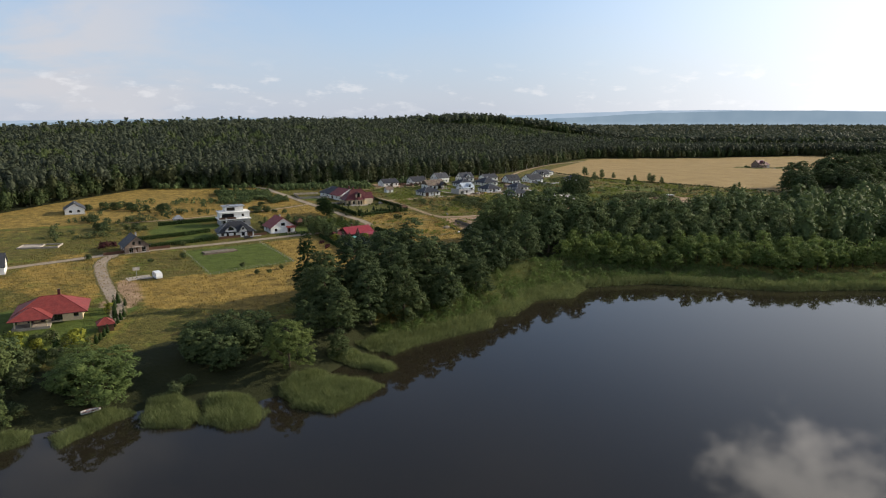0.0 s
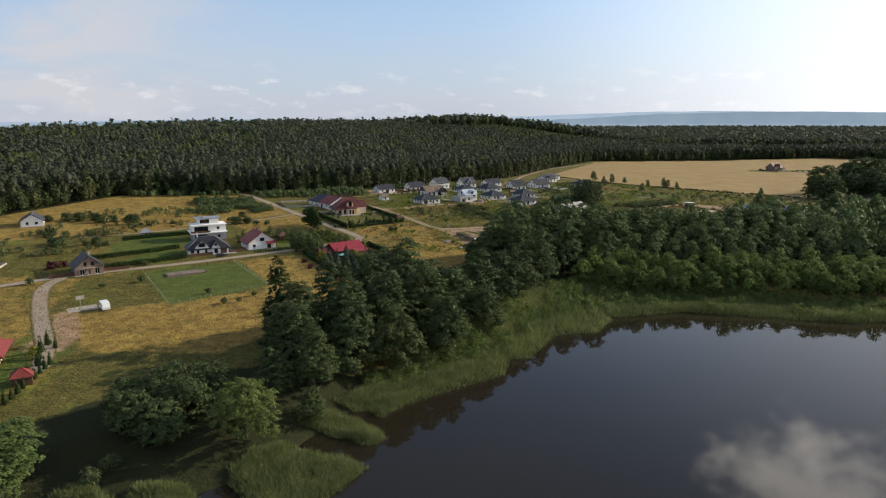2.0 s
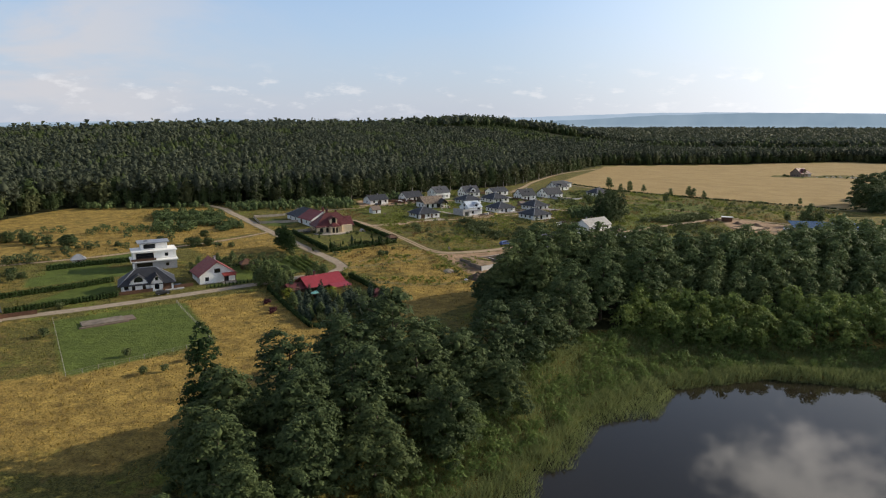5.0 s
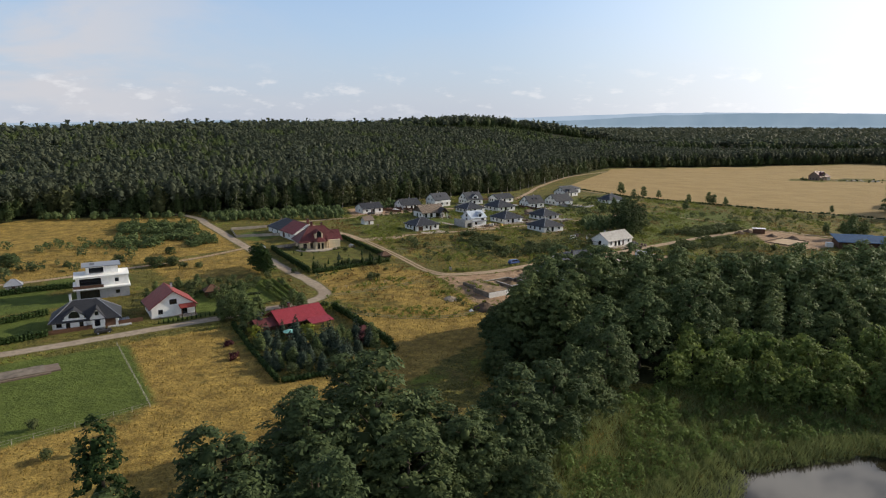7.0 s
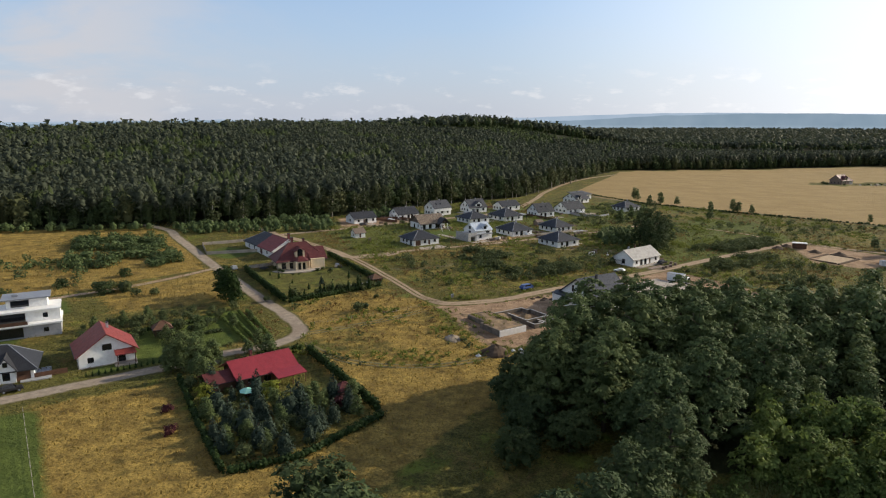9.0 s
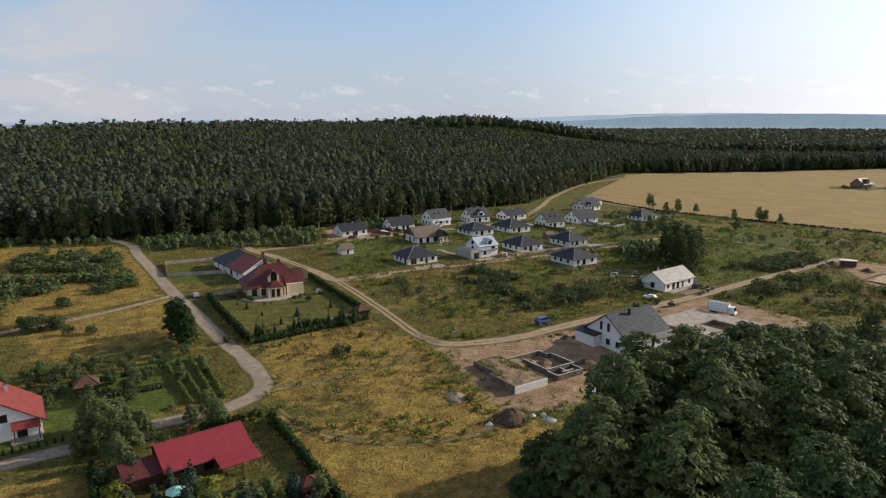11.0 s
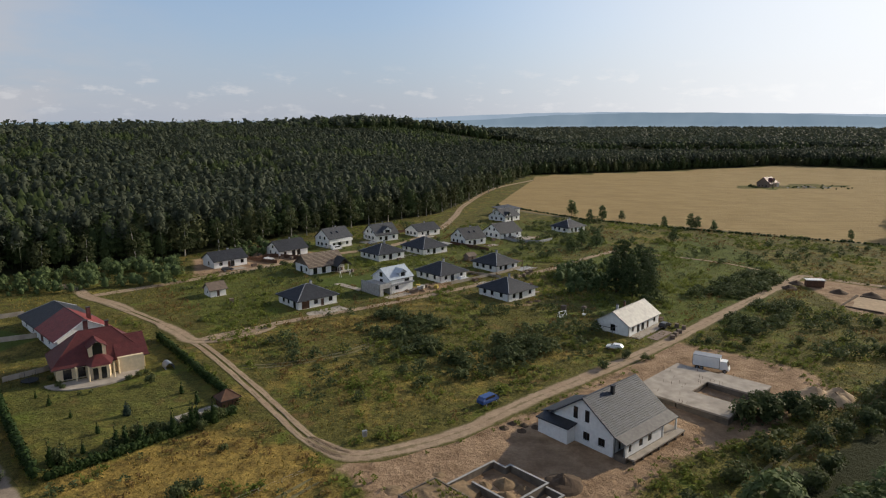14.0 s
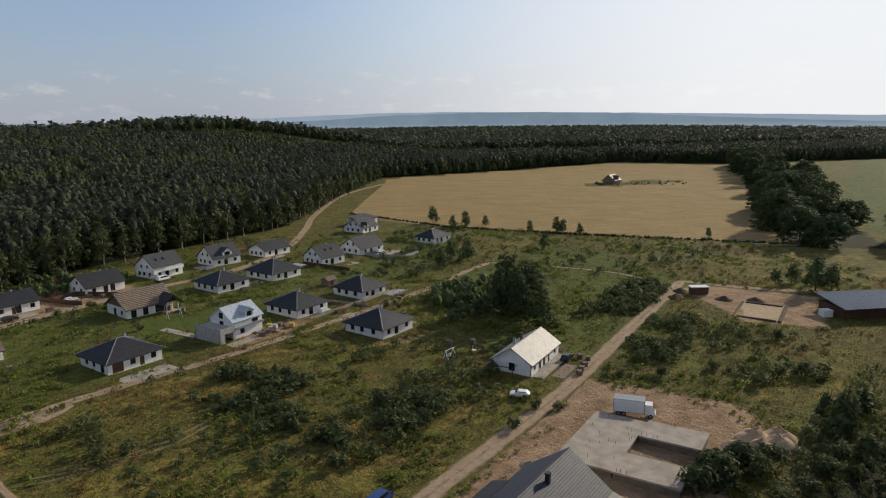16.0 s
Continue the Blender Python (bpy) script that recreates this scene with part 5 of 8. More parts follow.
def hip_roof(parent, L, W, h, rise, mat, over=0.7, cx=0.0, cy=0.0, name="roof"):
    a, b = L / 2 + over, W / 2 + over
    r = max(0.15, (L - W) / 2) if L >= W else 0.15
    s = max(0.15, (W - L) / 2) if W > L else 0.0
    drop = rise * over / (min(L, W) / 2)
    z = h - drop + 0.12
    e = [(cx - a, cy - b), (cx + a, cy - b), (cx + a, cy + b), (cx - a, cy + b)]
    k = [(cx - r, cy - s, h + rise), (cx + r, cy - s, h + rise), (cx + r, cy + s, h + rise), (cx - r, cy + s, h + rise)]
    g = Geo()
    E = [(x, y, z) for x, y in e]
    D = [(x, y, z - 0.22) for x, y in e]
    for i in range(4):
        j = (i + 1) % 4
        g.face(E[i], E[j], k[j], k[i])
        g.face(D[j], D[i], (*k[i][:2], k[i][2] - 0.22), (*k[j][:2], k[j][2] - 0.22))
        g.face(D[i], D[j], E[j], E[i])
    g.face(*k)
    roof = part(name, g, mat, parent)
    cap = "zinc" if mat in ("black_tile", "grey_tile") else mat
    for i in range(4):
        part("hip_cap", Geo().rod(E[i], k[i], 0.10, 0.10, 5), cap, roof)
    part("ridge_cap", Geo().rod(k[0], k[1] if L >= W else k[3], 0.11, 0.11, 5), cap, roof)
    for i in range(4):
        p, q = E[i], E[(i + 1) % 4]
        part("gutter", Geo().rod((p[0], p[1], z - 0.12), (q[0], q[1], z - 0.12), 0.07, 0.07, 5), "dark", roof)
    return roof


def gable_roof(parent, L, W, h, rise, mat, over=0.5, cx=0.0, cy=0.0, wall_mat="white", ends=True, name="roof", end_holes=(), turn=0.0, thick=0.24, courses=0):
    """A ridge along local x (turned by turn degrees), with gable triangles under it."""
    m = Matrix.Translation((cx, cy, 0)) @ Matrix.Rotation(radians(turn), 4, "Z")
    a, b = L / 2 + over, W / 2 + over
    z = h - rise * over / (W / 2) + 0.1
    top = h + rise + 0.1
    roof = part(name, Geo().box(-a + 0.02, -0.08, top - 0.45, a - 0.02, 0.08, top - 0.06).moved(m), "timber", parent)
    for s in (-1, 1):
        P = [(-a, s * b, z), (a, s * b, z), (a, 0, top), (-a, 0, top)]
        Q = [(x, y, zz - thick) for x, y, zz in P]
        P, Q = (P, Q) if s < 0 else (P[::-1], Q[::-1])
        slope = part("roof_slope", Geo().prism(Q, P).moved(m), mat, roof)
        for i in range(courses):
            y0, y1 = s * b * (1 - i / courses), s * b * (1 - (i + 1) / courses)
            z0, z1 = z + (top - z) * i / courses, z + (top - z) * (i + 1) / courses
            lo = [(-a, y0, z0 + 0.004), (a, y0, z0 + 0.004), (a, y1, z1 + 0.004), (-a, y1, z1 + 0.004)]
            hi = [(-a, y0, z0 + 0.075), (a, y0, z0 + 0.075), (a, y1, z1 + 0.012), (-a, y1, z1 + 0.012)]
            part("tile_course", (Geo().prism(lo, hi) if s < 0 else Geo().prism(lo[::-1], hi[::-1])).moved(m), mat, slope)
    part("ridge_cap", Geo().rod((-a, 0, top), (a, 0, top), 0.11, 0.11, 5).moved(m), mat, roof)
    for s in (-1, 1):
        part("gutter", Geo().rod((-a, s * (b + 0.06), z - 0.1), (a, s * (b + 0.06), z - 0.1), 0.07, 0.07, 5).moved(m), "dark", roof)
    if ends:
        for s in (-1, 1):
            x = s * (L / 2 - 0.006)
            g = Geo()
            tri = [(x, -W / 2, h), (x, W / 2, h), (x, 0, h + rise - 0.12)]
            inn = [(x - s * 0.28, y, zz) for _, y, zz in tri]
            g.prism(tri if s > 0 else tri[::-1], inn if s > 0 else inn[::-1])
            ob = part("gable_wall", g.moved(m), wall_mat, parent)
            for y, zz, w, hh in (end_holes if s < 0 else ()):
                # a window set flush on the gable, with its own surround
                k = Geo().box(x - 0.06, y - w / 2, zz, x - 0.003, y + w / 2, zz + hh)
                wn = part("window", k.moved(m), "dark", ob)
                part("pane", Geo().box(x - 0.075, y - w / 2 + 0.08, zz + 0.08, x - 0.062, y + w / 2 - 0.08, zz + hh - 0.08).moved(m), "glass", wn)
    return roof


def chimney(parent, x, y, z0, z1, mat="block", w=0.55):
    ob = part("chimney", Geo().box(x - w / 2, y - w / 2, z0, x + w / 2, y + w / 2, z1), mat, parent)
    part("cap", Geo().box(x - w / 2 - 0.08, y - w / 2 - 0.08, z1 + 0.003, x + w / 2 + 0.08, y + w / 2 + 0.08, z1 + 0.12), "dark", ob)


def home(label, x, y, yaw, group="new houses", category="house", name="house"):
    return thing(name, label, category, pose(x, y, gz(x, y), 0, 0, yaw), group)


WIN, TALL, DOOR = (1.3, 0.9, 1.3, "window"), (1.6, 0.1, 2.2, "window"), (1.1, 0.02, 2.1, "door")
GAR = (2.6, 0.02, 2.2, "garage")


def spec_of(**kw):
    return {k: [(s, *kind) for s, kind in v] for k, v in kw.items()}


def hip_house(label, x, y, yaw, L, W, spec, h=2.9, rise=3.0, roof="black_tile", wall="white", ch=(1.5, 0.5)):
    ob = home(label, x, y, yaw)
    walls_of(ob, L, W, h, spec, wall)
    hip_roof(ob, L, W, h, rise, roof)
    chimney(ob, ch[0], ch[1], h + rise * 0.4, h + rise + 0.7, "grey_wall")
    part("slab", Geo().box(-L / 2 - 0.25, -W / 2 - 0.25, -0.85, L / 2 + 0.25, W / 2 + 0.25, -0.02), "concrete", ob)
    return ob


def gable_house(label, x, y, yaw, L, W, spec, h=2.9, rise=2.6, roof="black_tile", wall="white", turn=0.0, end_holes=(), ch=(1.5, 0.5), wall_frame="dark", over=0.5, group="new houses"):
    ob = home(label, x, y, yaw, group)
    walls_of(ob, L, W, h, spec, wall, frame_mat=wall_frame)
    gable_roof(ob, L if turn == 0 else W, W if turn == 0 else L, h, rise, roof, wall_mat=wall, turn=turn, end_holes=end_holes, over=over)
    if ch:
        chimney(ob, ch[0], ch[1], h + rise * 0.4, h + rise + 0.6, "grey_wall")
    part("slab", Geo().box(-L / 2 - 0.25, -W / 2 - 0.25, -0.85, L / 2 + 0.25, W / 2 + 0.25, -0.02), "concrete", ob)
    return ob


BL = "white bungalow with a black hipped tile roof"
S1 = spec_of(S=[(.18, GAR), (.45, WIN), (.62, DOOR), (.84, WIN)], W=[(.25, WIN), (.5, WIN), (.8, TALL)], E=[(.3, WIN), (.7, WIN)], N=[(.3, TALL), (.7, TALL)])
S2 = spec_of(S=[(.2, WIN), (.45, TALL), (.8, WIN)], W=[(.2, WIN), (.45, WIN), (.75, WIN)], E=[(.3, WIN), (.7, WIN)], N=[(.3, TALL), (.7, TALL)])
UP = ((-1.6, 3.6, 0.9, 1.2), (1.6, 3.6, 0.9, 1.2))


def dormer(parent, x, y, z, w, d, h, mat, wall="white", turn=0.0, arched=False):
    """A small house-shaped window on a roof slope, facing local -y (turned)."""
    m = Matrix.Translation((x, y, z)) @ Matrix.Rotation(radians(turn), 4, "Z")
    ob = part("dormer", Geo().prism([(-w / 2, 0, 0), (w / 2, 0, 0), (w / 2, d, 0), (-w / 2, d, 0)], [(-w / 2, 0, h), (w / 2, 0, h), (w / 2, d, h), (-w / 2, d, h)]).prism(
        [(-w / 2, 0, h), (w / 2, 0, h), (w / 2, d, h), (-w / 2, d, h)], [(-0.02, 0, h + w * 0.34), (0.02, 0, h + w * 0.34), (0.02, d, h + w * 0.34), (-0.02, d, h + w * 0.34)]).moved(m), wall, parent)
    for s in (-1, 1):
        P = [(s * (w / 2 + 0.35), -0.35, h - 0.18), (s * (w / 2 + 0.35), d, h - 0.18), (0, d, h + w * 0.36 + 0.06), (0, -0.35, h + w * 0.36 + 0.06)]
        Q = [(a, b, c - 0.14) for a, b, c in P]
        part("dormer_roof", Geo().prism(Q if s < 0 else Q[::-1], P if s < 0 else P[::-1]).moved(m), mat, ob)
    win = Geo().box(-w * 0.28, -0.05, 0.35, w * 0.28, -0.003, h - 0.1)
    if arched:
        k = [(w * 0.28 * math.cos(t), w * 0.28 * math.sin(t) + h - 0.1) for t in [i * math.pi / 8 for i in range(9)]]
        win.prism([(a, -0.003, c) for a, c in k], [(a, -0.05, c) for a, c in k])
    part("window", win.moved(m), "glass", ob)


def skylights(parent, L, W, h, rise, spots):
    """Roof windows lying on the -y slope at (x, share of the slope)."""
    a = math.atan2(rise, W / 2)
    for x, k in spots:
        m = Matrix.Translation((x, -W / 2 * (1 - k), h + rise * k + 0.14)) @ Matrix.Rotation(a, 4, "X")
        ob = part("roof_window", Geo().box(-0.45, -0.65, 0, 0.45, 0.65, 0.07).moved(m), "dark", parent)
        part("pane", Geo().box(-0.36, -0.56, 0.071, 0.36, 0.56, 0.08).moved(m), "glass", ob)


def carport(parent, x, y, w, d, h, mat="pale_tile"):
    ob = part("carport", Geo().box(x, y, h, x + w, y + d, h + 0.18), mat, parent)
    for px in (x + 0.15, x + w - 0.3):
        for py in (y + 0.1, y + d - 0.25):
            part("post", Geo().box(px, py, -0.3, px + 0.15, py + 0.15, h - 0.002), "dark", ob)


hip_house(BL + ", brown garage door", -11.2, 475.8, 33, 13, 11.7, S1)
hip_house(BL, 15.8, 542.2, 33, 12.5, 12.5, S2)
b = hip_house(BL + " and carport", 34.5, 553.8, 33, 13, 14, S2, rise=3.4)
carport(b, 6.6, -5.5, 4.5, 6, 2.5)
hip_house(BL + ", white car outside", 34.1, 504.6, 33, 12, 13, S2)
hip_house(BL + " on open grass", 51.4, 478.7, 33, 12.4, 13, S2)
b = hip_house(BL + " and paved terrace", 56.6, 517.9, 33, 11, 12.5, S2)
part("terrace_roof", Geo().box(5.6, -6, 2.3, 9.5, -2, 2.42), "brown", b)
for px, py in ((9.2, -5.8), (9.2, -2.3)):
    part("post", Geo().box(px, py, -0.4, px + 0.15, py + 0.15, 2.298), "brown", b)
gable_house("white bungalow with a dark gabled roof", -44, 533, 35, 13, 9.5, spec_of(S=[(.2, WIN), (.45, DOOR), (.55, TALL), (.85, WIN)], W=[(.5, WIN)]))
gable_house("white house with a dark gabled roof", -22.4, 552, 35, 13, 10, spec_of(S=[(.2, WIN), (.5, TALL), (.68, TALL)], W=[(.3, WIN), (.7, WIN)]), rise=3.2, end_holes=((0, 3.3, 1.0, 1.1),))
b = gable_house("tall white house with a grey gabled roof", -3.7, 569.8, 38, 12, 10, S2, h=4.4, rise=3.6, roof="grey_tile", end_holes=UP)
part("balcony", Geo().box(-2, -6.4, 2.6, 5.5, -5.1, 2.78).box(-2, -6.4, 2.78, 5.5, -6.32, 3.6), "white", b)
skylights(b, 12, 10, 4.4, 3.6, ((-3, .5), (0, .5)))
b = gable_house("white house with grey roof and front dormer", 17.9, 585, 30, 12, 11, S2, h=3.2, rise=4.2, roof="grey_tile", end_holes=UP)
dormer(b, 0.5, -5.0, 3.4, 4.2, 4.5, 1.6, "grey_tile")
gable_house("white bungalow with a dark grey roof", 39, 597, 35, 14, 9.5, S2)
b = gable_house("white house with dark roof and skylights", 56.8, 571.8, 28, 11.5, 11, S2, h=3.2, rise=4.0, end_holes=UP)
skylights(b, 11.5, 11, 3.2, 4.0, ((-1.5, .55), (1.5, .55)))
gable_house("white house with dark roof and car yard", 77, 589, 31, 14, 12, S2, rise=3.8, end_holes=UP)
b = gable_house("white house with dark roof, arched porch", 91.9, 645, 38, 13, 12, S2, rise=3.6, end_holes=UP)
dormer(b, -3.0, -5.6, 2.9, 3.0, 4.5, 1.3, "black_tile", arched=True)
b = home("grey building shell with a flat monopitch roof", 99, 668, 38)
walls_of(b, 15, 9, 3.2, S2, "white")
part("roof", Geo().prism([(-8.2, -5.2, 3.2), (8.2, -5.2, 3.2), (8.2, 5.2, 4.6), (-8.2, 5.2, 4.6)], [(-8.2, -5.2, 3.5), (8.2, -5.2, 3.5), (8.2, 5.2, 4.9), (-8.2, 5.2, 4.9)]), "grey_tile", b)
hip_house("small house with a dark pointed roof among bushes", 115.4, 603.4, 32, 13, 11, S2)
b = gable_house("long white house with a pale sheet roof", 76.9, 443.5, 38, 17, 9.5, spec_of(S=[(.12, WIN), (.3, TALL), (.45, TALL), (.62, DOOR), (.85, WIN)], W=[(.5, (1.5, 0.6, 1.8, "window"))]), rise=3.0, roof="pale_tile", ch=(-3.5, 1.6))
chimney(b, 0.5, 1.6, 4.2, 6.6, "brown", 0.45)
part("terrace", Geo().box(-8.4, -7.6, -0.5, 8.4, -5.05, 0.08), "concrete", b)
part("pergola", Geo().box(-11.4, -1.5, 2.2, -8.9, -1.38, 2.34).box(-11.4, 4.2, 2.2, -8.9, 4.32, 2.34).box(-11.4, -1.5, -0.5, -11.28, -1.38, 2.2).box(-11.4, 4.2, -0.5, -11.28, 4.32, 2.2).box(-11.4, -1.38, 2.22, -11.28, 4.2, 2.34), "dark", b)
gable_house("small white garden house with a brown roof", -40.1, 487.8, 33, 5, 4.8, spec_of(W=[(.5, (0.9, 0.8, 1.0, "window"))], S=[(.5, (0.9, 0.02, 1.9, "door"))]), h=2.4, rise=1.7, roof="timber", ch=None)


# ---- houses with shapes of their own ----
def new_white_house():
    b = home("new white two-storey house with a grey tiled roof", 47.2, 385.4, 33)
    L, W, h, rise = 16, 13.4, 4.0, 4.7
    walls_of(b, L, W, h, spec_of(S=[(.1, (0.8, 0.9, 2.1, "window")), (.3, (0.9, 1.2, 1.5, "window")), (.48, (0.9, 1.2, 1.5, "window")), (.78, (3.6, 0.9, 2.4, "window"))],
                                 W=[(.56, (1.4, 1.0, 1.5, "window")), (.80, (1.4, 1.0, 1.5, "window"))], E=[(.3, WIN), (.7, WIN)], N=[(.3, TALL), (.7, TALL)]), "white")
    gable_roof(b, L, W, h, rise, "slate_tile", wall_mat="white", courses=22, end_holes=((-0.9, 3.2 + 1.2, 0.9, 2.2), (1.6, 4.4, 0.9, 2.2)), over=0.5)
    # lower, flatter roof along the front, over the veranda
    part("veranda_roof", Geo().prism([(-8.4, -9.2, 3.0), (8.6, -9.2, 3.0), (8.6, -6.6, 3.85), (-8.4, -6.6, 3.85)], [(-8.4, -9.2, 3.2), (8.6, -9.2, 3.2), (8.6, -6.6, 4.05), (-8.4, -6.6, 4.05)]), "old_zinc", b)
    front = part("veranda", Geo().box(-8.2, -9.0, -0.9, 2.8, -6.72, 0.75), "dirty_block", b)
    part("deck", Geo().box(2.805, -9.02, 0.40, 9.2, -6.72, 0.75), "concrete", front)
    part("deck_edge", Geo().box(-7.6, -10.3, 0.42, 9.2, -9.022, 0.70), "concrete", front)
    part("veranda_wall", wall_panel(Geo(), (-8.2, -8.95), (3.2, -8.95), 2.99, [(1.0, 1.4, 1.8, 2.7), (4.2, 1.4, 5.4, 2.7), (7.0, 1.4, 8.2, 2.7)], z0=0.752), "white", front)
    for s in (1.0, 4.2, 7.0):
        part("pane", Geo().box(-8.2 + s + 0.02, -8.86, 1.42, -8.2 + s + (0.78 if s == 1.0 else 1.18), -8.82, 2.68), "glass", front)
    for x in (3.6, 8.2):
        part("column", Geo().box(x, -9.0, 0.752, x + 0.3, -8.7, 2.99), "white", front)
    for x in (-7.2, -4.6, -2.0, 0.6, 3.4, 6.2, 8.8):
        part("pier", Geo().box(x, -10.2, -0.9, x + 0.35, -9.85, 0.418), "dirty_block", front)
    # garage annex on the gable side
    a = part("garage", Geo().box(-10.4, 1.6, -0.8, -8.05, 8.2, 3.0), "white", b)
    part("garage_roof", Geo().prism([(-10.7, 1.2, 3.002), (-7.9, 1.2, 3.4), (-7.9, 8.6, 3.4), (-10.7, 8.6, 3.002)], [(-10.7, 1.2, 3.2), (-7.9, 1.2, 3.6), (-7.9, 8.6, 3.6), (-10.7, 8.6, 3.2)]), "dark", a)
    a = part("back_wing", Geo().box(-8.05, 6.75, -0.8, 2, 9.2, 3.0), "white", b)
    part("back_wing_roof", Geo().prism([(-8.0, 6.6, 4.1), (2.3, 6.6, 4.1), (2.3, 9.6, 3.1), (-8.0, 9.6, 3.1)], [(-8.0, 6.6, 4.3), (2.3, 6.6, 4.3), (2.3, 9.6, 3.3), (-8.0, 9.6, 3.3)]), "dark", a)
    chimney(b, -1.0, -1.2, h + 3.0, h + rise + 0.7, "dark", 0.6)
    part("downpipe", Geo().rod((-8.05, -6.8, -0.5), (-8.05, -6.8, 3.6), 0.06, 0.06, 6), "dark", b)


def villa():
    b = home("cream villa with a dark red tiled roof", -55.5, 428.5, 26, "old houses")
    L, W, h = 17.5, 11, 3.6
    walls_of(b, L, W, h, spec_of(S=[(.12, TALL), (.28, TALL), (.75, TALL), (.9, WIN)], W=[(.3, WIN), (.7, WIN)], E=[(.3, TALL), (.7, TALL)], N=[(.5, WIN)]), "cream")
    hip_roof(b, L, W, h, 5.2, "wine_tile", over=0.9)
    # cross wing with its gable to the right
    a = part("cross_wing", Geo().box(3.0, -7.4, -0.6, 8.2, -5.6, 3.4), "cream", b)
    gable_roof(b, 5.4, 9.5, 3.4, 3.4, "wine_tile", 0.6, 6.1, -1.6, "cream", name="side_roof")
    # bay with pillars, a rounded terrace and an arched dormer above
    bay = part("bay", Geo().prism([(-3.2, -5.52, -0.6), (-2.2, -9.2, -0.6), (1.0, -9.2, -0.6), (2.0, -5.52, -0.6)], [(-3.2, -5.52, 3.2), (-2.2, -9.2, 3.2), (1.0, -9.2, 3.2), (2.0, -5.52, 3.2)]), "cream", b)
    for x in (-1.7, -0.1):
        part("bay_window", Geo().box(x - 0.5, -9.26, 0.2, x + 0.5, -9.203, 2.7), "glass", bay)
    part("bay_roof", Geo().prism([(-3.8, -5.4, 3.21), (-2.6, -9.8, 3.21), (1.4, -9.8, 3.21), (2.6, -5.4, 3.21)], [(-1.6, -5.2, 4.6), (-1.2, -6.0, 4.6), (0.0, -6.0, 4.6), (0.4, -5.2, 4.6)]), "wine_tile", bay)
    for x, y in ((-3.0, -9.4), (1.8, -9.4), (-5.2, -7.4), (3.0, -7.9)):
        part("pillar", Geo().rod((x, y, -0.5), (x, y, 3.15), 0.2, 0.17, 8), "cream", bay)
    dormer(b, -0.6, -5.8, 4.2, 3.4, 5.0, 2.2, "wine_tile", "cream", arched=True)
    n = 20
    ring = [(-2 + 9.2 * math.cos(t), -6.5 + 6.2 * math.sin(t)) for t in [math.pi + i * math.pi / n for i in range(n + 1)]]
    part("terrace", Geo().prism([(x, y, -0.8) for x, y in ring], [(x, y, 0.05) for x, y in ring]), "concrete", b)
    chimney(b, -1.5, 2.6, 6.5, 10.2, "wine_tile", 0.9)
    chimney(b, 2.6, 1.2, 6.5, 9.8, "wine_tile", 0.7)
    # the long outbuilding behind, its far end roofed in black with a hip
    w = home("long white outbuilding with a red and black tiled roof", -70.6, 452.5, 126, "old houses", "outbuilding", "outbuilding")
    walls_of(w, 30, 13, 3.2, spec_of(S=[(.3, WIN), (.6, WIN)], N=[(.15, WIN), (.35, WIN), (.6, GAR), (.8, WIN)], W=[(.3, WIN), (.7, WIN)], E=[(.5, WIN)]), "white")
    g, o, top = Geo(), 7.2, 7.0
    for s in (-1, 1):
        P = [(-15.6, s * o, 2.9), (0.0, s * o, 2.9), (0.0, 0, top), (-15.6, 0, top)]
        Q = [(x, y, z - 0.25) for x, y, z in P]
        part("red_roof_slope", Geo().prism(Q, P) if s < 0 else Geo().prism(Q[::-1], P[::-1]), "red_tile", w)
        P = [(0.01, s * o, 2.9), (15.7, s * o, 2.9), (8.4, 0, top), (0.01, 0, top)]
        Q = [(x, y, z - 0.25) for x, y, z in P]
        part("black_roof_slope", Geo().prism(Q, P) if s < 0 else Geo().prism(Q[::-1], P[::-1]), "black_tile", w)
    part("roof_hip", Geo().prism([(15.7, -o, 2.65), (15.7, o, 2.65), (8.4, 0, top - 0.25)], [(15.7, -o, 2.9), (15.7, o, 2.9), (8.4, 0, top)]), "black_tile", w)
    part("gable_wall", Geo().prism([(-15.0, -6.5, 3.2), (-15.0, 6.5, 3.2), (-15.0, 0, 6.7)], [(-14.7, -6.5, 3.2), (-14.7, 6.5, 3.2), (-14.7, 0, 6.7)]), "white", w)
    for s in (-1, 1):
        part("bargeboard", Geo().rod((-15.62, s * o, 2.85), (-15.62, 0, top - 0.05), 0.13, 0.13, 4), "frame_white", w)
        part("hip_cap", Geo().rod((15.7, s * o, 2.92), (8.4, 0, top + 0.02), 0.12, 0.12, 5), "zinc", w)
    part("ridge_cap", Geo().rod((-15.6, 0, top), (8.4, 0, top), 0.12, 0.12, 5), "black_tile", w)
    chimney(w, -10.0, -2.5, 4.5, 8.4, "wine_tile", 0.8)


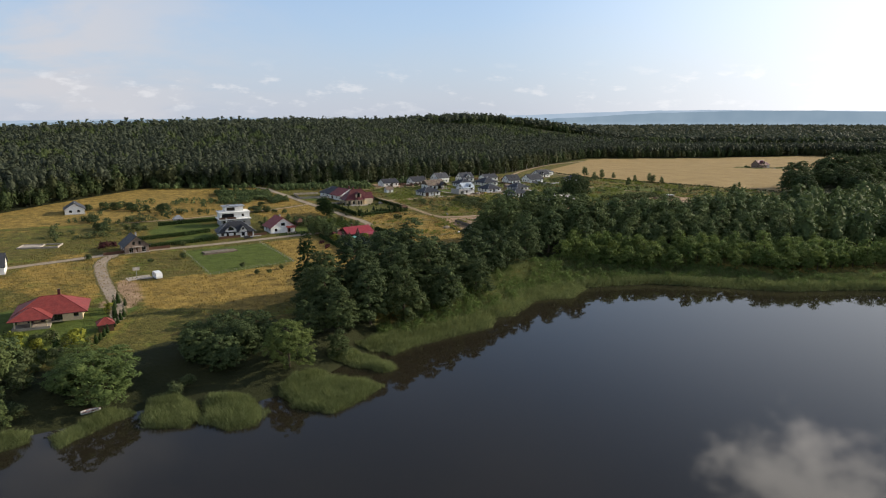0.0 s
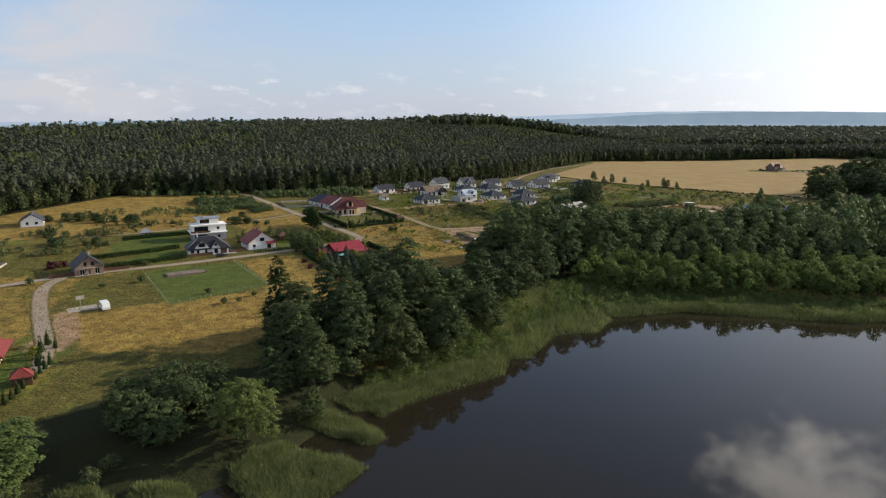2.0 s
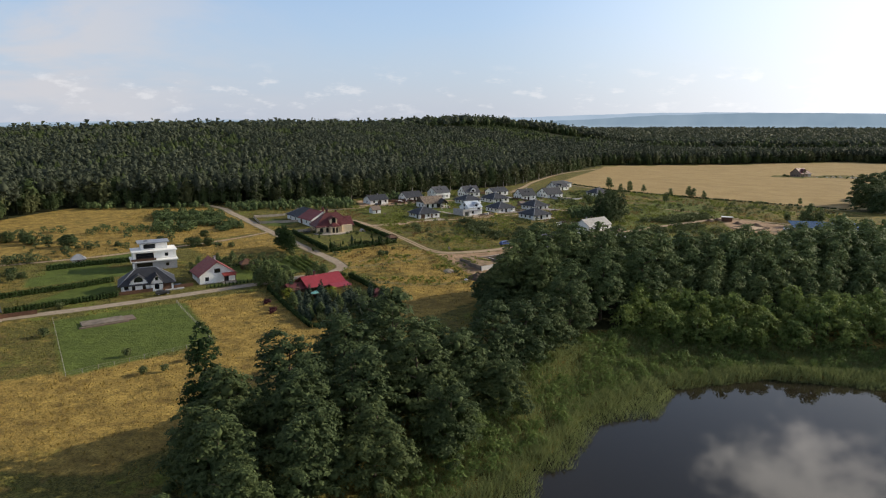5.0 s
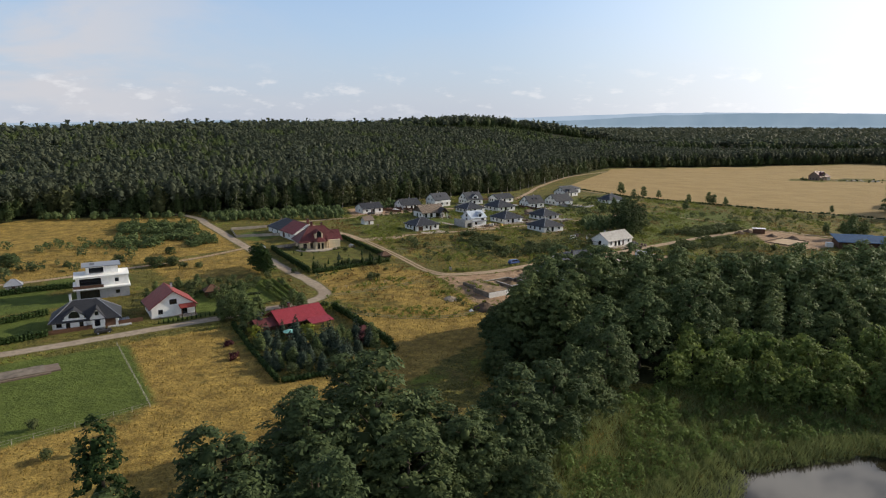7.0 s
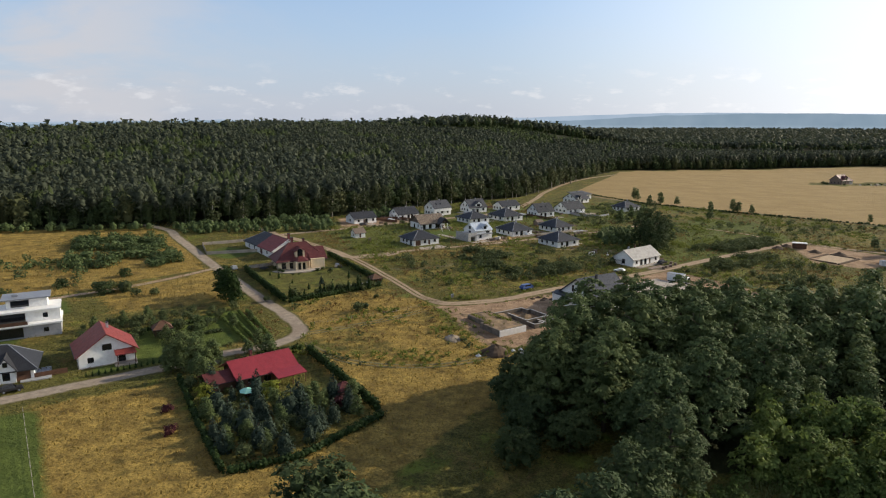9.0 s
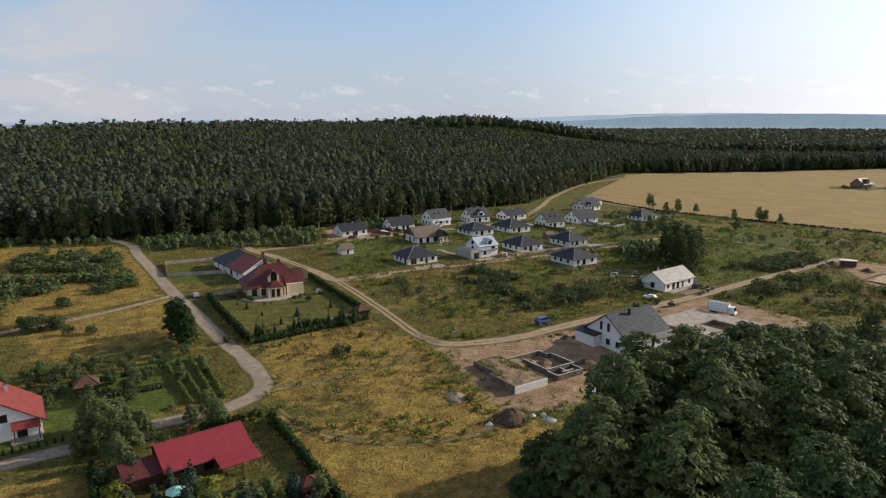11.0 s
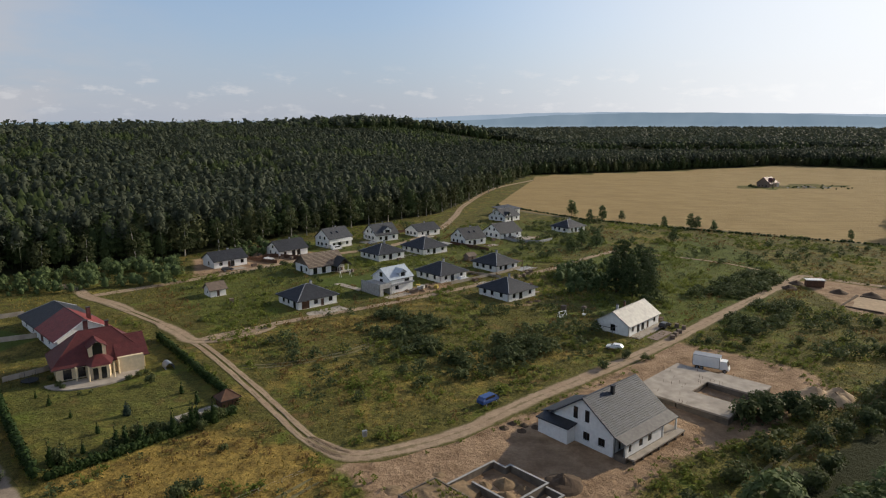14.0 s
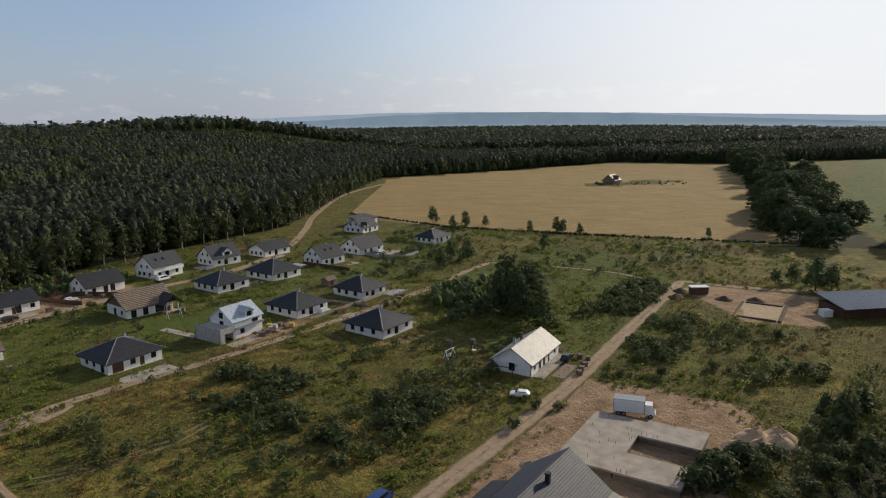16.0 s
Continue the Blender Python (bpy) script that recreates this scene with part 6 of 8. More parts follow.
def modern_villa():
    b = home("white modern villa of stacked flat-roofed blocks", -110, 350, 28, "old houses")
    for k, (p, q, holes) in enumerate((((-7.5, -5), (7.5, -5), [(1.0, 0.1, 6.5, 2.7), (11.0, 0.9, 12.2, 2.1)]), ((7.5, -4.69), (7.5, 4.69), []), ((7.5, 5), (-7.5, 5), []), ((-7.5, 4.69), (-7.5, -4.69), []))):
        part("lower_wall", wall_panel(Geo(), p, q, 3.2, holes, z0=-0.8), "grey_wall", b)
    part("floor_slab", Geo().box(-8.4, -6.2, 3.202, 7.9, 5.3, 3.6), "white", b)
    part("middle_block", wall_panel(wall_panel(wall_panel(wall_panel(Geo(), (-7.5, -3.6), (7.5, -3.6), 6.6, [(1.0, 3.7, 7.2, 6.1), (11.0, 4.4, 12.2, 5.7)], z0=3.602), (7.5, -3.29), (7.5, 4.39), 6.6, [(2, 4.4, 3.4, 5.8)], z0=3.602), (7.5, 4.7), (-7.5, 4.7), 6.6, z0=3.602), (-7.5, 4.39), (-7.5, -3.29), 6.6, z0=3.602), "white", b)
    part("middle_roof", Geo().box(-8.0, -4.8, 6.602, 7.8, 5.0, 6.95), "white", b)
    part("top_block", Geo().box(-4.5, -1.2, 6.952, 4.8, 4.4, 9.4), "white", b)
    part("top_window", Geo().box(-3.5, -1.26, 7.3, 0.6, -1.203, 9.0), "glass", b)
    part("top_roof", Geo().box(-5.6, -2.4, 9.402, 5.6, 5.2, 9.7), "zinc", b)
    part("balcony_rail", Geo().box(-8.3, -6.1, 3.602, 0.2, -6.02, 4.5), "brown", b)
    for x0, z0, x1, z1, y in ((-6.4, 0.15, -1.1, 2.65, -4.86), (3.55, 0.95, 4.65, 2.05, -4.86), (-6.4, 3.75, -0.4, 6.05, -3.46), (3.55, 4.45, 4.65, 5.65, -3.46)):
        part("pane", Geo().box(x0, y, z0, x1, y + 0.05, z1), "glass", b)
    part("roof_unit", Geo().box(-3.2, 0.5, 9.702, -1.8, 1.6, 10.3), "zinc", b)


def black_roof_house():
    b = home("white house with a black roof and arched gable", -100.5, 321.2, 25, "old houses")
    walls_of(b, 16, 10, 3.0, spec_of(S=[(.1, WIN), (.33, TALL), (.45, DOOR), (.62, WIN), (.88, GAR)], W=[(.3, TALL), (.7, WIN)], E=[(.5, WIN)]), "white")
    hip_roof(b, 16, 10, 3.0, 4.0, "black_tile", 0.9)
    part("gable_front", Geo().prism([(-5.4, -5.5, -0.6), (0.2, -5.5, -0.6), (0.2, -4.99, -0.6), (-5.4, -4.99, -0.6)], [(-5.4, -5.5, 3.0), (0.2, -5.5, 3.0), (0.2, -4.99, 3.0), (-5.4, -4.99, 3.0)]), "white", b)
    dormer(b, -2.6, -5.55, 3.002, 4.8, 5.6, 0.9, "black_tile", "white", arched=True)
    for x in (-4.2, -1.0):
        part("porch_window", Geo().box(x - 0.5, -5.56, 0.2, x + 0.5, -5.503, 2.3), "glass", b)
    bay = part("bay_wall", Geo().box(1.1, -5.84, -0.6, 4.7, -4.99, 3.0), "white", b)
    part("bay_window", Geo().box(2.2, -5.9, 0.5, 3.6, -5.843, 2.2), "glass", bay)
    gable_roof(b, 6.5, 3.6, 3.0, 2.5, "black_tile", 0.45, 2.9, -2.6, "white", name="front_gable_roof", turn=90, end_holes=((0.0, 3.5, 0.9, 1.1),))
    chimney(b, -3.6, 1.6, 5.0, 8.4, "white")


def red_roof_house():
    b = gable_house("white house with a red tiled roof", -82.1, 333.5, 33, 12, 11, spec_of(S=[(.2, WIN), (.75, TALL)], W=[(.3, WIN), (.7, WIN)], E=[(.5, WIN)]), h=3.2, rise=4.2, roof="red_tile", turn=90, end_holes=((0, 3.4, 2.0, 1.5),), group="old houses", over=0.8, ch=(1.2, 2.0))
    part("porch_roof", Geo().prism([(1.4, -8.0, 2.4), (5.9, -8.0, 2.4), (5.9, -5.05, 3.1), (1.4, -5.05, 3.1)], [(1.4, -8.0, 2.6), (5.9, -8.0, 2.6), (5.9, -5.05, 3.3), (1.4, -5.05, 3.3)]), "red_tile", b)
    for x in (1.7, 5.5):
        part("porch_post", Geo().box(x, -7.8, -0.5, x + 0.2, -7.6, 2.42), "brown", b)
    part("porch", Geo().box(1.2, -8.0, -0.6, 6.0, -5.02, 0.1), "concrete", b)


def red_sheet_house():
    b = home("low house with a bright red sheet roof", -42.5, 324, 38, "old houses")
    walls_of(b, 13, 9, 2.6, spec_of(S=[(.2, WIN), (.5, TALL), (.8, WIN)], W=[(.5, WIN)]), "brown")
    gable_roof(b, 13, 9, 2.6, 2.3, "red_metal", 0.9, wall_mat="brown")
    part("veranda_roof", Geo().prism([(0.5, -9.0, 1.9), (7.4, -9.0, 1.9), (7.4, -5.3, 2.5), (0.5, -5.3, 2.5)], [(0.5, -9.0, 2.0), (7.4, -9.0, 2.0), (7.4, -5.3, 2.6), (0.5, -5.3, 2.6)]), "red_metal", b)
    for x in (0.8, 4.0, 7.0):
        part("post", Geo().box(x, -8.8, -0.5, x + 0.15, -8.65, 1.95), "brown", b)
    a = part("side_wing", Geo().box(-12.5, -3.6, -0.6, -6.55, 2.4, 2.1), "brown", b)
    gable_roof(b, 6.2, 6.0, 2.1, 1.3, "wine_tile", 0.5, -9.5, -0.6, "brown", name="side_roof")
    chimney(b, -1.0, 2.2, 3.5, 5.8, "wine_tile", 0.6)


def brick_house():
    b = gable_house("brown brick house with a dark gabled roof", -133, 285, 36, 9.5, 11, spec_of(S=[(.25, TALL), (.5, DOOR), (.78, TALL)], W=[(.3, WIN), (.7, WIN)]), h=3.0, rise=4.0, wall="brick", turn=90, end_holes=((-1.2, 3.4, 1.0, 1.4), (1.2, 3.4, 1.0, 1.4)), group="old houses", ch=(1.4, 2.2), wall_frame="frame_white")
    part("balcony", Geo().box(-2.2, -6.6, 2.55, 2.2, -5.52, 2.7), "concrete", b)


def lake_house():
    b = home("lakeside house with a red hipped tile roof", -118, 196.5, 24, "old houses")
    walls_of(b, 17, 12, 2.9, spec_of(S=[(.2, TALL), (.4, TALL), (.6, (3.0, 0.1, 2.3, "window")), (.9, WIN)], E=[(.3, TALL), (.7, WIN)], W=[(.5, WIN)]), "cream")
    hip_roof(b, 18, 13, 2.9, 3.6, "red_tile", 1.0)
    hip_roof(b, 9.5, 9, 2.7, 2.2, "red_tile", 0.8, -4.5, -6.5, "porch_roof")
    for x in (-8.6, -4.6, -0.6):
        part("porch_post", Geo().box(x, -10.6, -0.8, x + 0.3, -10.3, 2.6), "cream", b)
    part("porch_floor", Geo().box(-9.2, -11.0, -0.8, 0.4, -6.1, 0.08), "concrete", b)
    chimney(b, 2.0, 2.5, 4.0, 7.6, "wine_tile", 0.7)


def shell_house():
    """The unfinished block house with foil on its roof."""
    b = home("unfinished grey block house with silver roof foil", 13.8, 488.4, 35)
    walls_of(b, 9.5, 9, 4.6, spec_of(S=[(.3, (1.4, 1.0, 1.4, "window")), (.75, (2.0, 3.0, 1.0, "window"))], W=[(.5, (1.6, 3.0, 1.2, "window"))]), "white", x0=-2.5)
    gable_roof(b, 9.5, 9, 4.6, 3.0, "foil", 0.4, 2.25, 0, "white", end_holes=((0, 4.9, 1.4, 1.5),))
    dormer(b, 3.0, -4.3, 4.6, 2.8, 4.2, 1.7, "foil", "foil")
    a = part("block_annex", wall_panel(wall_panel(wall_panel(Geo(), (-7.2, -5.2), (-2.52, -5.2), 3.1, [(1.4, 0.0, 4.0, 2.3)], z0=-0.7), (-2.52, 4.5), (-7.2, 4.5), 3.1, z0=-0.7), (-7.2, 4.19), (-7.2, -4.89), 3.1, z0=-0.7), "block", b)
    part("annex_deck", Geo().box(-7.2, -5.2, 3.102, -2.53, 4.5, 3.3).box(-7.2, -5.2, 3.302, -7.0, 4.5, 3.9).box(-7.0, -5.2, 3.302, -2.53, -5.0, 3.9), "block", a)
    part("front_lintel", Geo().box(-2.5, -5.4, 2.6, 7.0, -4.52, 3.1), "zinc", b)
    for i, (x, y) in enumerate(((5.5, -7.5), (8.0, -6.5), (3.5, -8.2), (10, -6.0))):
        pile("pallet_stack", "stack of building blocks beside the shell house", "building blocks", *world_at(b, x, y), 0.8, "block" if i % 2 else "timber", boxy=True)


def boarded_house():
    b = home("white house with raw unfinished roof boarding", -8.5, 520.5, 30)
    walls_of(b, 14, 11, 3.0, spec_of(S=[(.15, TALL), (.4, TALL), (.7, (2.6, 0.1, 2.3, "window"))], W=[(.4, TALL), (.75, WIN)]), "white")
    gable_roof(b, 14, 11, 3.0, 3.6, "timber", 0.7, wall_mat="timber")
    for i in range(11):
        k = (i + 0.5) / 11
        part("batten", Geo().box(-7.6, -6.2 * (1 - k) - 0.05, 2.78 + 4.06 * k + 0.02, 7.6, -6.2 * (1 - k) + 0.05, 2.78 + 4.06 * k + 0.09), "beige", b)
    a = part("porch", Geo().box(3.0, -8.8, -0.6, 7.2, -5.55, 0.1), "concrete", b)
    gable_roof(b, 4.4, 5.0, 2.9, 2.4, "black_tile", 0.5, 5.0, -6.8, "black_tile", turn=90, name="porch_roof", ends=False)
    for x in (3.2, 6.7):
        part("porch_post", Geo().box(x, -8.7, 0.1, x + 0.2, -8.5, 2.7), "white", a)


def field_house():
    b = home("unfinished brick house alone in the grain field", 392, 846, 30)
    walls_of(b, 14, 12, 4.2, S2, "brick")
    gable_roof(b, 14, 12, 4.2, 5.0, "wine_tile", 0.6, wall_mat="brick")
    dormer(b, 0, -6.2, 4.2, 5, 5.5, 2.4, "wine_tile", "brick")
    a = part("garage", Geo().box(7.05, -5, -0.6, 14, 5, 3.2), "block", b)
    gable_roof(b, 7, 10, 3.2, 3.0, "wine_tile", 0.4, 10.6, 0, "block", name="garage_roof")
    rng = random.Random(3)
    for i in range(16):
        x, y = 405 + rng.uniform(0, 55), 826 + rng.uniform(0, 22)
        pile("rubble_heap", "heap of soil and rubble by the shell", "heap", x, y, rng.uniform(1.0, 2.6), rng.choice(("concrete", "dirt", "block")))
    for i in range(26):
        x, y = 372 + rng.uniform(0, 95), 822 + rng.uniform(-4, 32)
        plant("bush", x, y, rng.uniform(0.5, 1.1), "shrub", "low weeds around the field house", "shrub", "field weeds")


def blue_hall():
    b = home("long hall with a blue metal roof", 196, 443, -14)
    walls_of(b, 30, 11, 3.2, spec_of(S=[(.2, GAR), (.5, GAR), (.8, GAR)], W=[(.5, GAR)]), "brown")
    for i, (x0, x1, z0, z1) in enumerate(((-16, 2, 5.2, 3.4), (2.02, 16, 4.9, 3.1))):
        part("roof", Geo().prism([(x0, -7, z1), (x1, -7, z1), (x1, 6.4, z0), (x0, 6.4, z0)], [(x0, -7, z1 + .2), (x1, -7, z1 + .2), (x1, 6.4, z0 + .2), (x0, 6.4, z0 + .2)]), "blue_metal", b)
        for k in range(int((x1 - x0) / 1.0)):
            part("seam", Geo().prism([(x0 + k + .4, -7, z1 + .2), (x0 + k + .47, -7, z1 + .2), (x0 + k + .47, 6.4, z0 + .2), (x0 + k + .4, 6.4, z0 + .2)], [(x0 + k + .4, -7, z1 + .27), (x0 + k + .47, -7, z1 + .27), (x0 + k + .47, 6.4, z0 + .27), (x0 + k + .4, 6.4, z0 + .27)]), "blue_metal", b)
    for x in (-15, -8, -1, 6, 13):
        part("post", Geo().box(x, -6.8, -0.5, x + 0.2, -6.6, 3.3), "brown", b)
    part("water_tank", Geo().box(-19.5, -3, 0, -16.6, -0.5, 2.4), "white", b)


def world_at(ob, x, y):
    p = ob.matrix_basis @ Vector((x, y, 0))
    return p.x, p.y


def pile(name, label, category, x, y, r, mat, tall=0.55, boxy=False, group=""):
    """A heap of loose stuff, or a stack of blocks."""
    rng = random.Random(int(x * 7 + y * 3))
    ob = thing(name, label, category, pose(x, y, gz(x, y), 0, 0, rng.uniform(0, 90)), group)
    if boxy:
        part("pallet", Geo().box(-r, -r * .8, -0.1, r, r * .8, 0.14), "timber", ob)
        part("load", Geo().box(-r * .95, -r * .75, 0.142, r * .95, r * .75, 0.3 + r * 1.1), mat, ob)
        return ob
    g, n, m = Geo(), 18, 6
    for j in range(m + 1):
        k = j / m
        for i in range(n):
            a = i * math.tau / n
            q = r * (1 - k) * (1 + 0.28 * noise.noise(Vector((math.cos(a) * 1.3 + x, math.sin(a) * 1.3 + y, k * 2))))
            g.v.append((math.cos(a) * q, math.sin(a) * q, -0.15 + r * tall * (k ** 0.8) * (1 + 0.25 * noise.noise(Vector((a, x, k * 3))))))
    for j in range(m):
        for i in range(n):
            g.f.append((j * n + i, j * n + (i + 1) % n, (j + 1) * n + (i + 1) % n, (j + 1) * n + i))
    part("mound", g, mat, ob)
    return ob


MAT["brick"] = plain("brown facing brick", (0.25, 0.185, 0.145), 0.9, vary=0.3, scale=1.0, fine=6.0)
MAT["soil"] = plain("dark dug soil", (0.11, 0.075, 0.05), 0.98, vary=0.35, scale=0.8, fine=4.0, relief=0.7)
MAT["sand"] = plain("yellow sand", (0.44, 0.32, 0.20), 0.98, vary=0.25, scale=0.8, fine=5.0, relief=0.5)
MAT["earth"] = plain("weedy sandy earth", (0.27, 0.185, 0.105), 0.98, vary=0.45, scale=0.5, fine=3.0, relief=0.6)
MAT["plastic"] = plain("white plastic sacking", (0.75, 0.76, 0.77), 0.5, vary=0.1)
MAT["paint_white"] = plain("white vehicle paint", (0.78, 0.78, 0.77), 0.3, vary=0.05, relief=0, spec=0.5)
MAT["paint_blue"] = plain("dark blue vehicle paint", (0.03, 0.07, 0.22), 0.3, vary=0.1, relief=0, spec=0.5)
MAT["paint_black"] = plain("black vehicle paint", (0.02, 0.02, 0.022), 0.3, vary=0.1, relief=0, spec=0.5)
MAT["paint_grey"] = plain("grey vehicle paint", (0.25, 0.26, 0.27), 0.35, vary=0.1, relief=0, spec=0.5)
MAT["green_fabric"] = plain("mint green canvas", (0.30, 0.62, 0.52), 0.8, vary=0.12)
MAT["wood_pale"] = plain("weathered pale wood", (0.42, 0.38, 0.33), 0.85, vary=0.25)
for build in (new_white_house, villa, modern_villa, black_roof_house, red_roof_house, red_sheet_house, brick_house, lake_house, shell_house, boarded_house, field_house, blue_hall):
    build()
b = gable_house("far white house with a grey roof on the meadow", -207, 375, -62, 13, 10, S2, h=2.8, rise=3.2, roof="grey_tile")
gable_house("white house with a grey roof at the village edge", -170, 243, 28, 14, 11, S2, h=3.0, rise=4.0, roof="grey_tile")


# ---- building site ----
def foundation():
    """Half-built basement: an earth-covered deck and open rooms beside it."""
    b = thing("foundation", "half-built concrete basement with earth on its deck", "foundation", pose(14.3, 352.4, gz(16, 360), 0, 0, 34))
    top = 1.45
    deck = [(0, 0), (9.3, 0), (9.3, 16.9), (1.75, 16.9), (1.75, 8.6), (0, 8.6)]
    part("basement_wall", Geo().prism([(x, y, -1.8) for x, y in deck], [(x, y, top) for x, y in deck]), "dirty_block", b, "earth-stained basement walls")
    part("front_wall", Geo().box(0.05, -0.25, -1.8, 9.3, -0.003, top + 0.02), "white", b, "clean white front wall")
    # uneven earth heaped over the deck, in a fine grid inside the rim
    g, n, m = Geo(), 14, 26
    for j in range(m + 1):
        for i in range(n + 1):
            y = 0.35 + 16.2 * j / m
            x0 = 0.35 if y < 8.4 else 2.1
            x = x0 + (8.95 - x0) * i / n
            rim = min(1, min(i, n - i, j, m - j) / 2)
            g.v.append((x, y, top + 0.03 + rim * (0.16 + 0.30 * noise.noise(Vector((x * 0.5, y * 0.5, 2))) + 0.14 * noise.noise(Vector((x * 1.7, y * 1.7, 7))))))
    for j in range(m):
        for i in range(n):
            k = j * (n + 1) + i
            g.f.append((k, k + 1, k + n + 2, k + n + 1))
    part("earth_fill", g, "earth", b, "weedy sandy earth")
    for x0, y0, x1, y1 in ((0, 0, 0.28, 8.6), (0.3, 8.32, 2.0, 8.6), (1.75, 8.62, 2.0, 16.9), (2.02, 16.62, 9.3, 16.9), (9.02, 0, 9.3, 16.6), (0.3, 0, 9.0, 0.28)):
        part("parapet", Geo().box(x0, y0, top + 0.004, x1, y1, top + 0.14), "dirty_block", b)
    for x0, y0, x1, y1 in ((9.32, 14.0, 20.2, 14.3), (12.6, 3.5, 12.9, 12.0), (19.7, 11.3, 20.0, 13.98), (20.02, 11.3, 21.2, 11.6), (20.9, 3.82, 21.2, 11.28), (12.92, 3.5, 21.2, 3.8), (12.6, 0, 12.9, 3.48), (12.92, 0, 20.6, 0.3), (20.3, 0.32, 20.6, 3.48), (16.4, 0.32, 16.7, 3.48)):
        low = 0.35 if y1 < 3.49 else 0.0
        part("room_wall", Geo().box(x0, y0, -1.8, x1, y1, top - low), "dirty_block", b)
        part("wall_cap", Geo().box(x0 - 0.04, y0 - 0.04, top - low + 0.002, x1 + 0.04, y1 + 0.04, top - low + 0.07), "block", b)
    part("access_earth", Geo().prism([(9.32, 8.0, -1.7), (12.58, 9.0, -1.7), (12.58, 13.9, -1.7), (9.32, 13.9, -1.7)], [(9.32, 9.0, 1.2), (12.58, 10.0, 0.9), (12.58, 13.9, 1.1), (9.32, 13.9, 1.25)]), "earth", b)
    part("board", Geo().box(15.2, 1.0, top - 0.33, 18.6, 1.5, top - 0.27), "wood_pale", b)
    for x, y, r in ((15.0, 7.0, 1.7), (17.5, 9.4, 2.1), (18.6, 6.4, 1.5), (14.6, 11.2, 1.6)):
        pile("earth_heap", "heap of reddish earth inside the basement walls", "heap", *world_at(b, x, y), r, "earth", 0.6)
    for x, y, r in ((-4.5, 3.0, 1.8), (-3.2, 13.5, 1.3), (3.0, 20.0, 2.0), (11.5, 18.5, 1.6)):
        pile("spoil_heap", "low bank of dug sandy spoil", "heap", *world_at(b, x, y), r, "earth", 0.22)
    rng = np.random.RandomState(12)
    P = np.column_stack((rng.uniform(0.6, 8.8, 420), rng.uniform(1.0, 16.4, 420)))
    P = P[[noise.noise(Vector((x * 0.3, y * 0.3, 5))) + 0.03 * (y - 9) > 0.02 and (x > 2.4 or y < 8.2) for x, y in P]]
    V, F, n = [], [], 0
    for x, y in P:
        for k in range(5):
            a, h = rng.rand() * 6.28, 0.25 + 0.35 * rng.rand()
            dx, dy = math.cos(a) * 0.12, math.sin(a) * 0.12
            V += [(x - dy, y + dx, top), (x + dy, y - dx, top), (x + dx * 3, y + dy * 3, top + 0.2 + h)]
            F.append((n, n + 1, n + 2))
            n += 3
    part("weeds", big_mesh("weeds", V, F, "herb"), None, b, "sparse green weeds on the earth")


def slab_site():
    b = thing("concrete_slab", "raised concrete basement slab with an open courtyard", "slab", pose(74.5, 397, gz(74.5, 397), 0, 0, 36))
    # around a courtyard open in the middle
    for x0, y0, x1, y1 in ((-10.6, 2.6, 10.0, 12.4), (3.9, -8.2, 11.0, 2.59), (-10.7, -8.2, -3.4, 2.59)):
        part("deck", Geo().box(x0, y0, 1.1, x1, y1, 1.45), "concrete", b)
        part("deck_wall", Geo().box(x0 + 0.15, y0 + 0.15, -1.5, x1 - 0.15, y1 - 0.15, 1.098), "dirty_block", b)
    rng = random.Random(9)
    for i in range(34):
        x, y = rng.uniform(-10.2, 9.6), rng.uniform(3, 12)
        if i % 2:
            x, y = rng.choice((4.2, 10.7, -3.7, -10.4)), rng.uniform(-8, 2.4)
        part("starter_bar", Geo().rod((x, y, 1.44), (x + rng.uniform(-.1, .1), y, 2.1), 0.03, 0.03, 4), "brown", b)
    part("courtyard_floor", Geo().box(-3.39, -8.1, -1.2, 3.89, 2.58, -0.5), "soil", b)


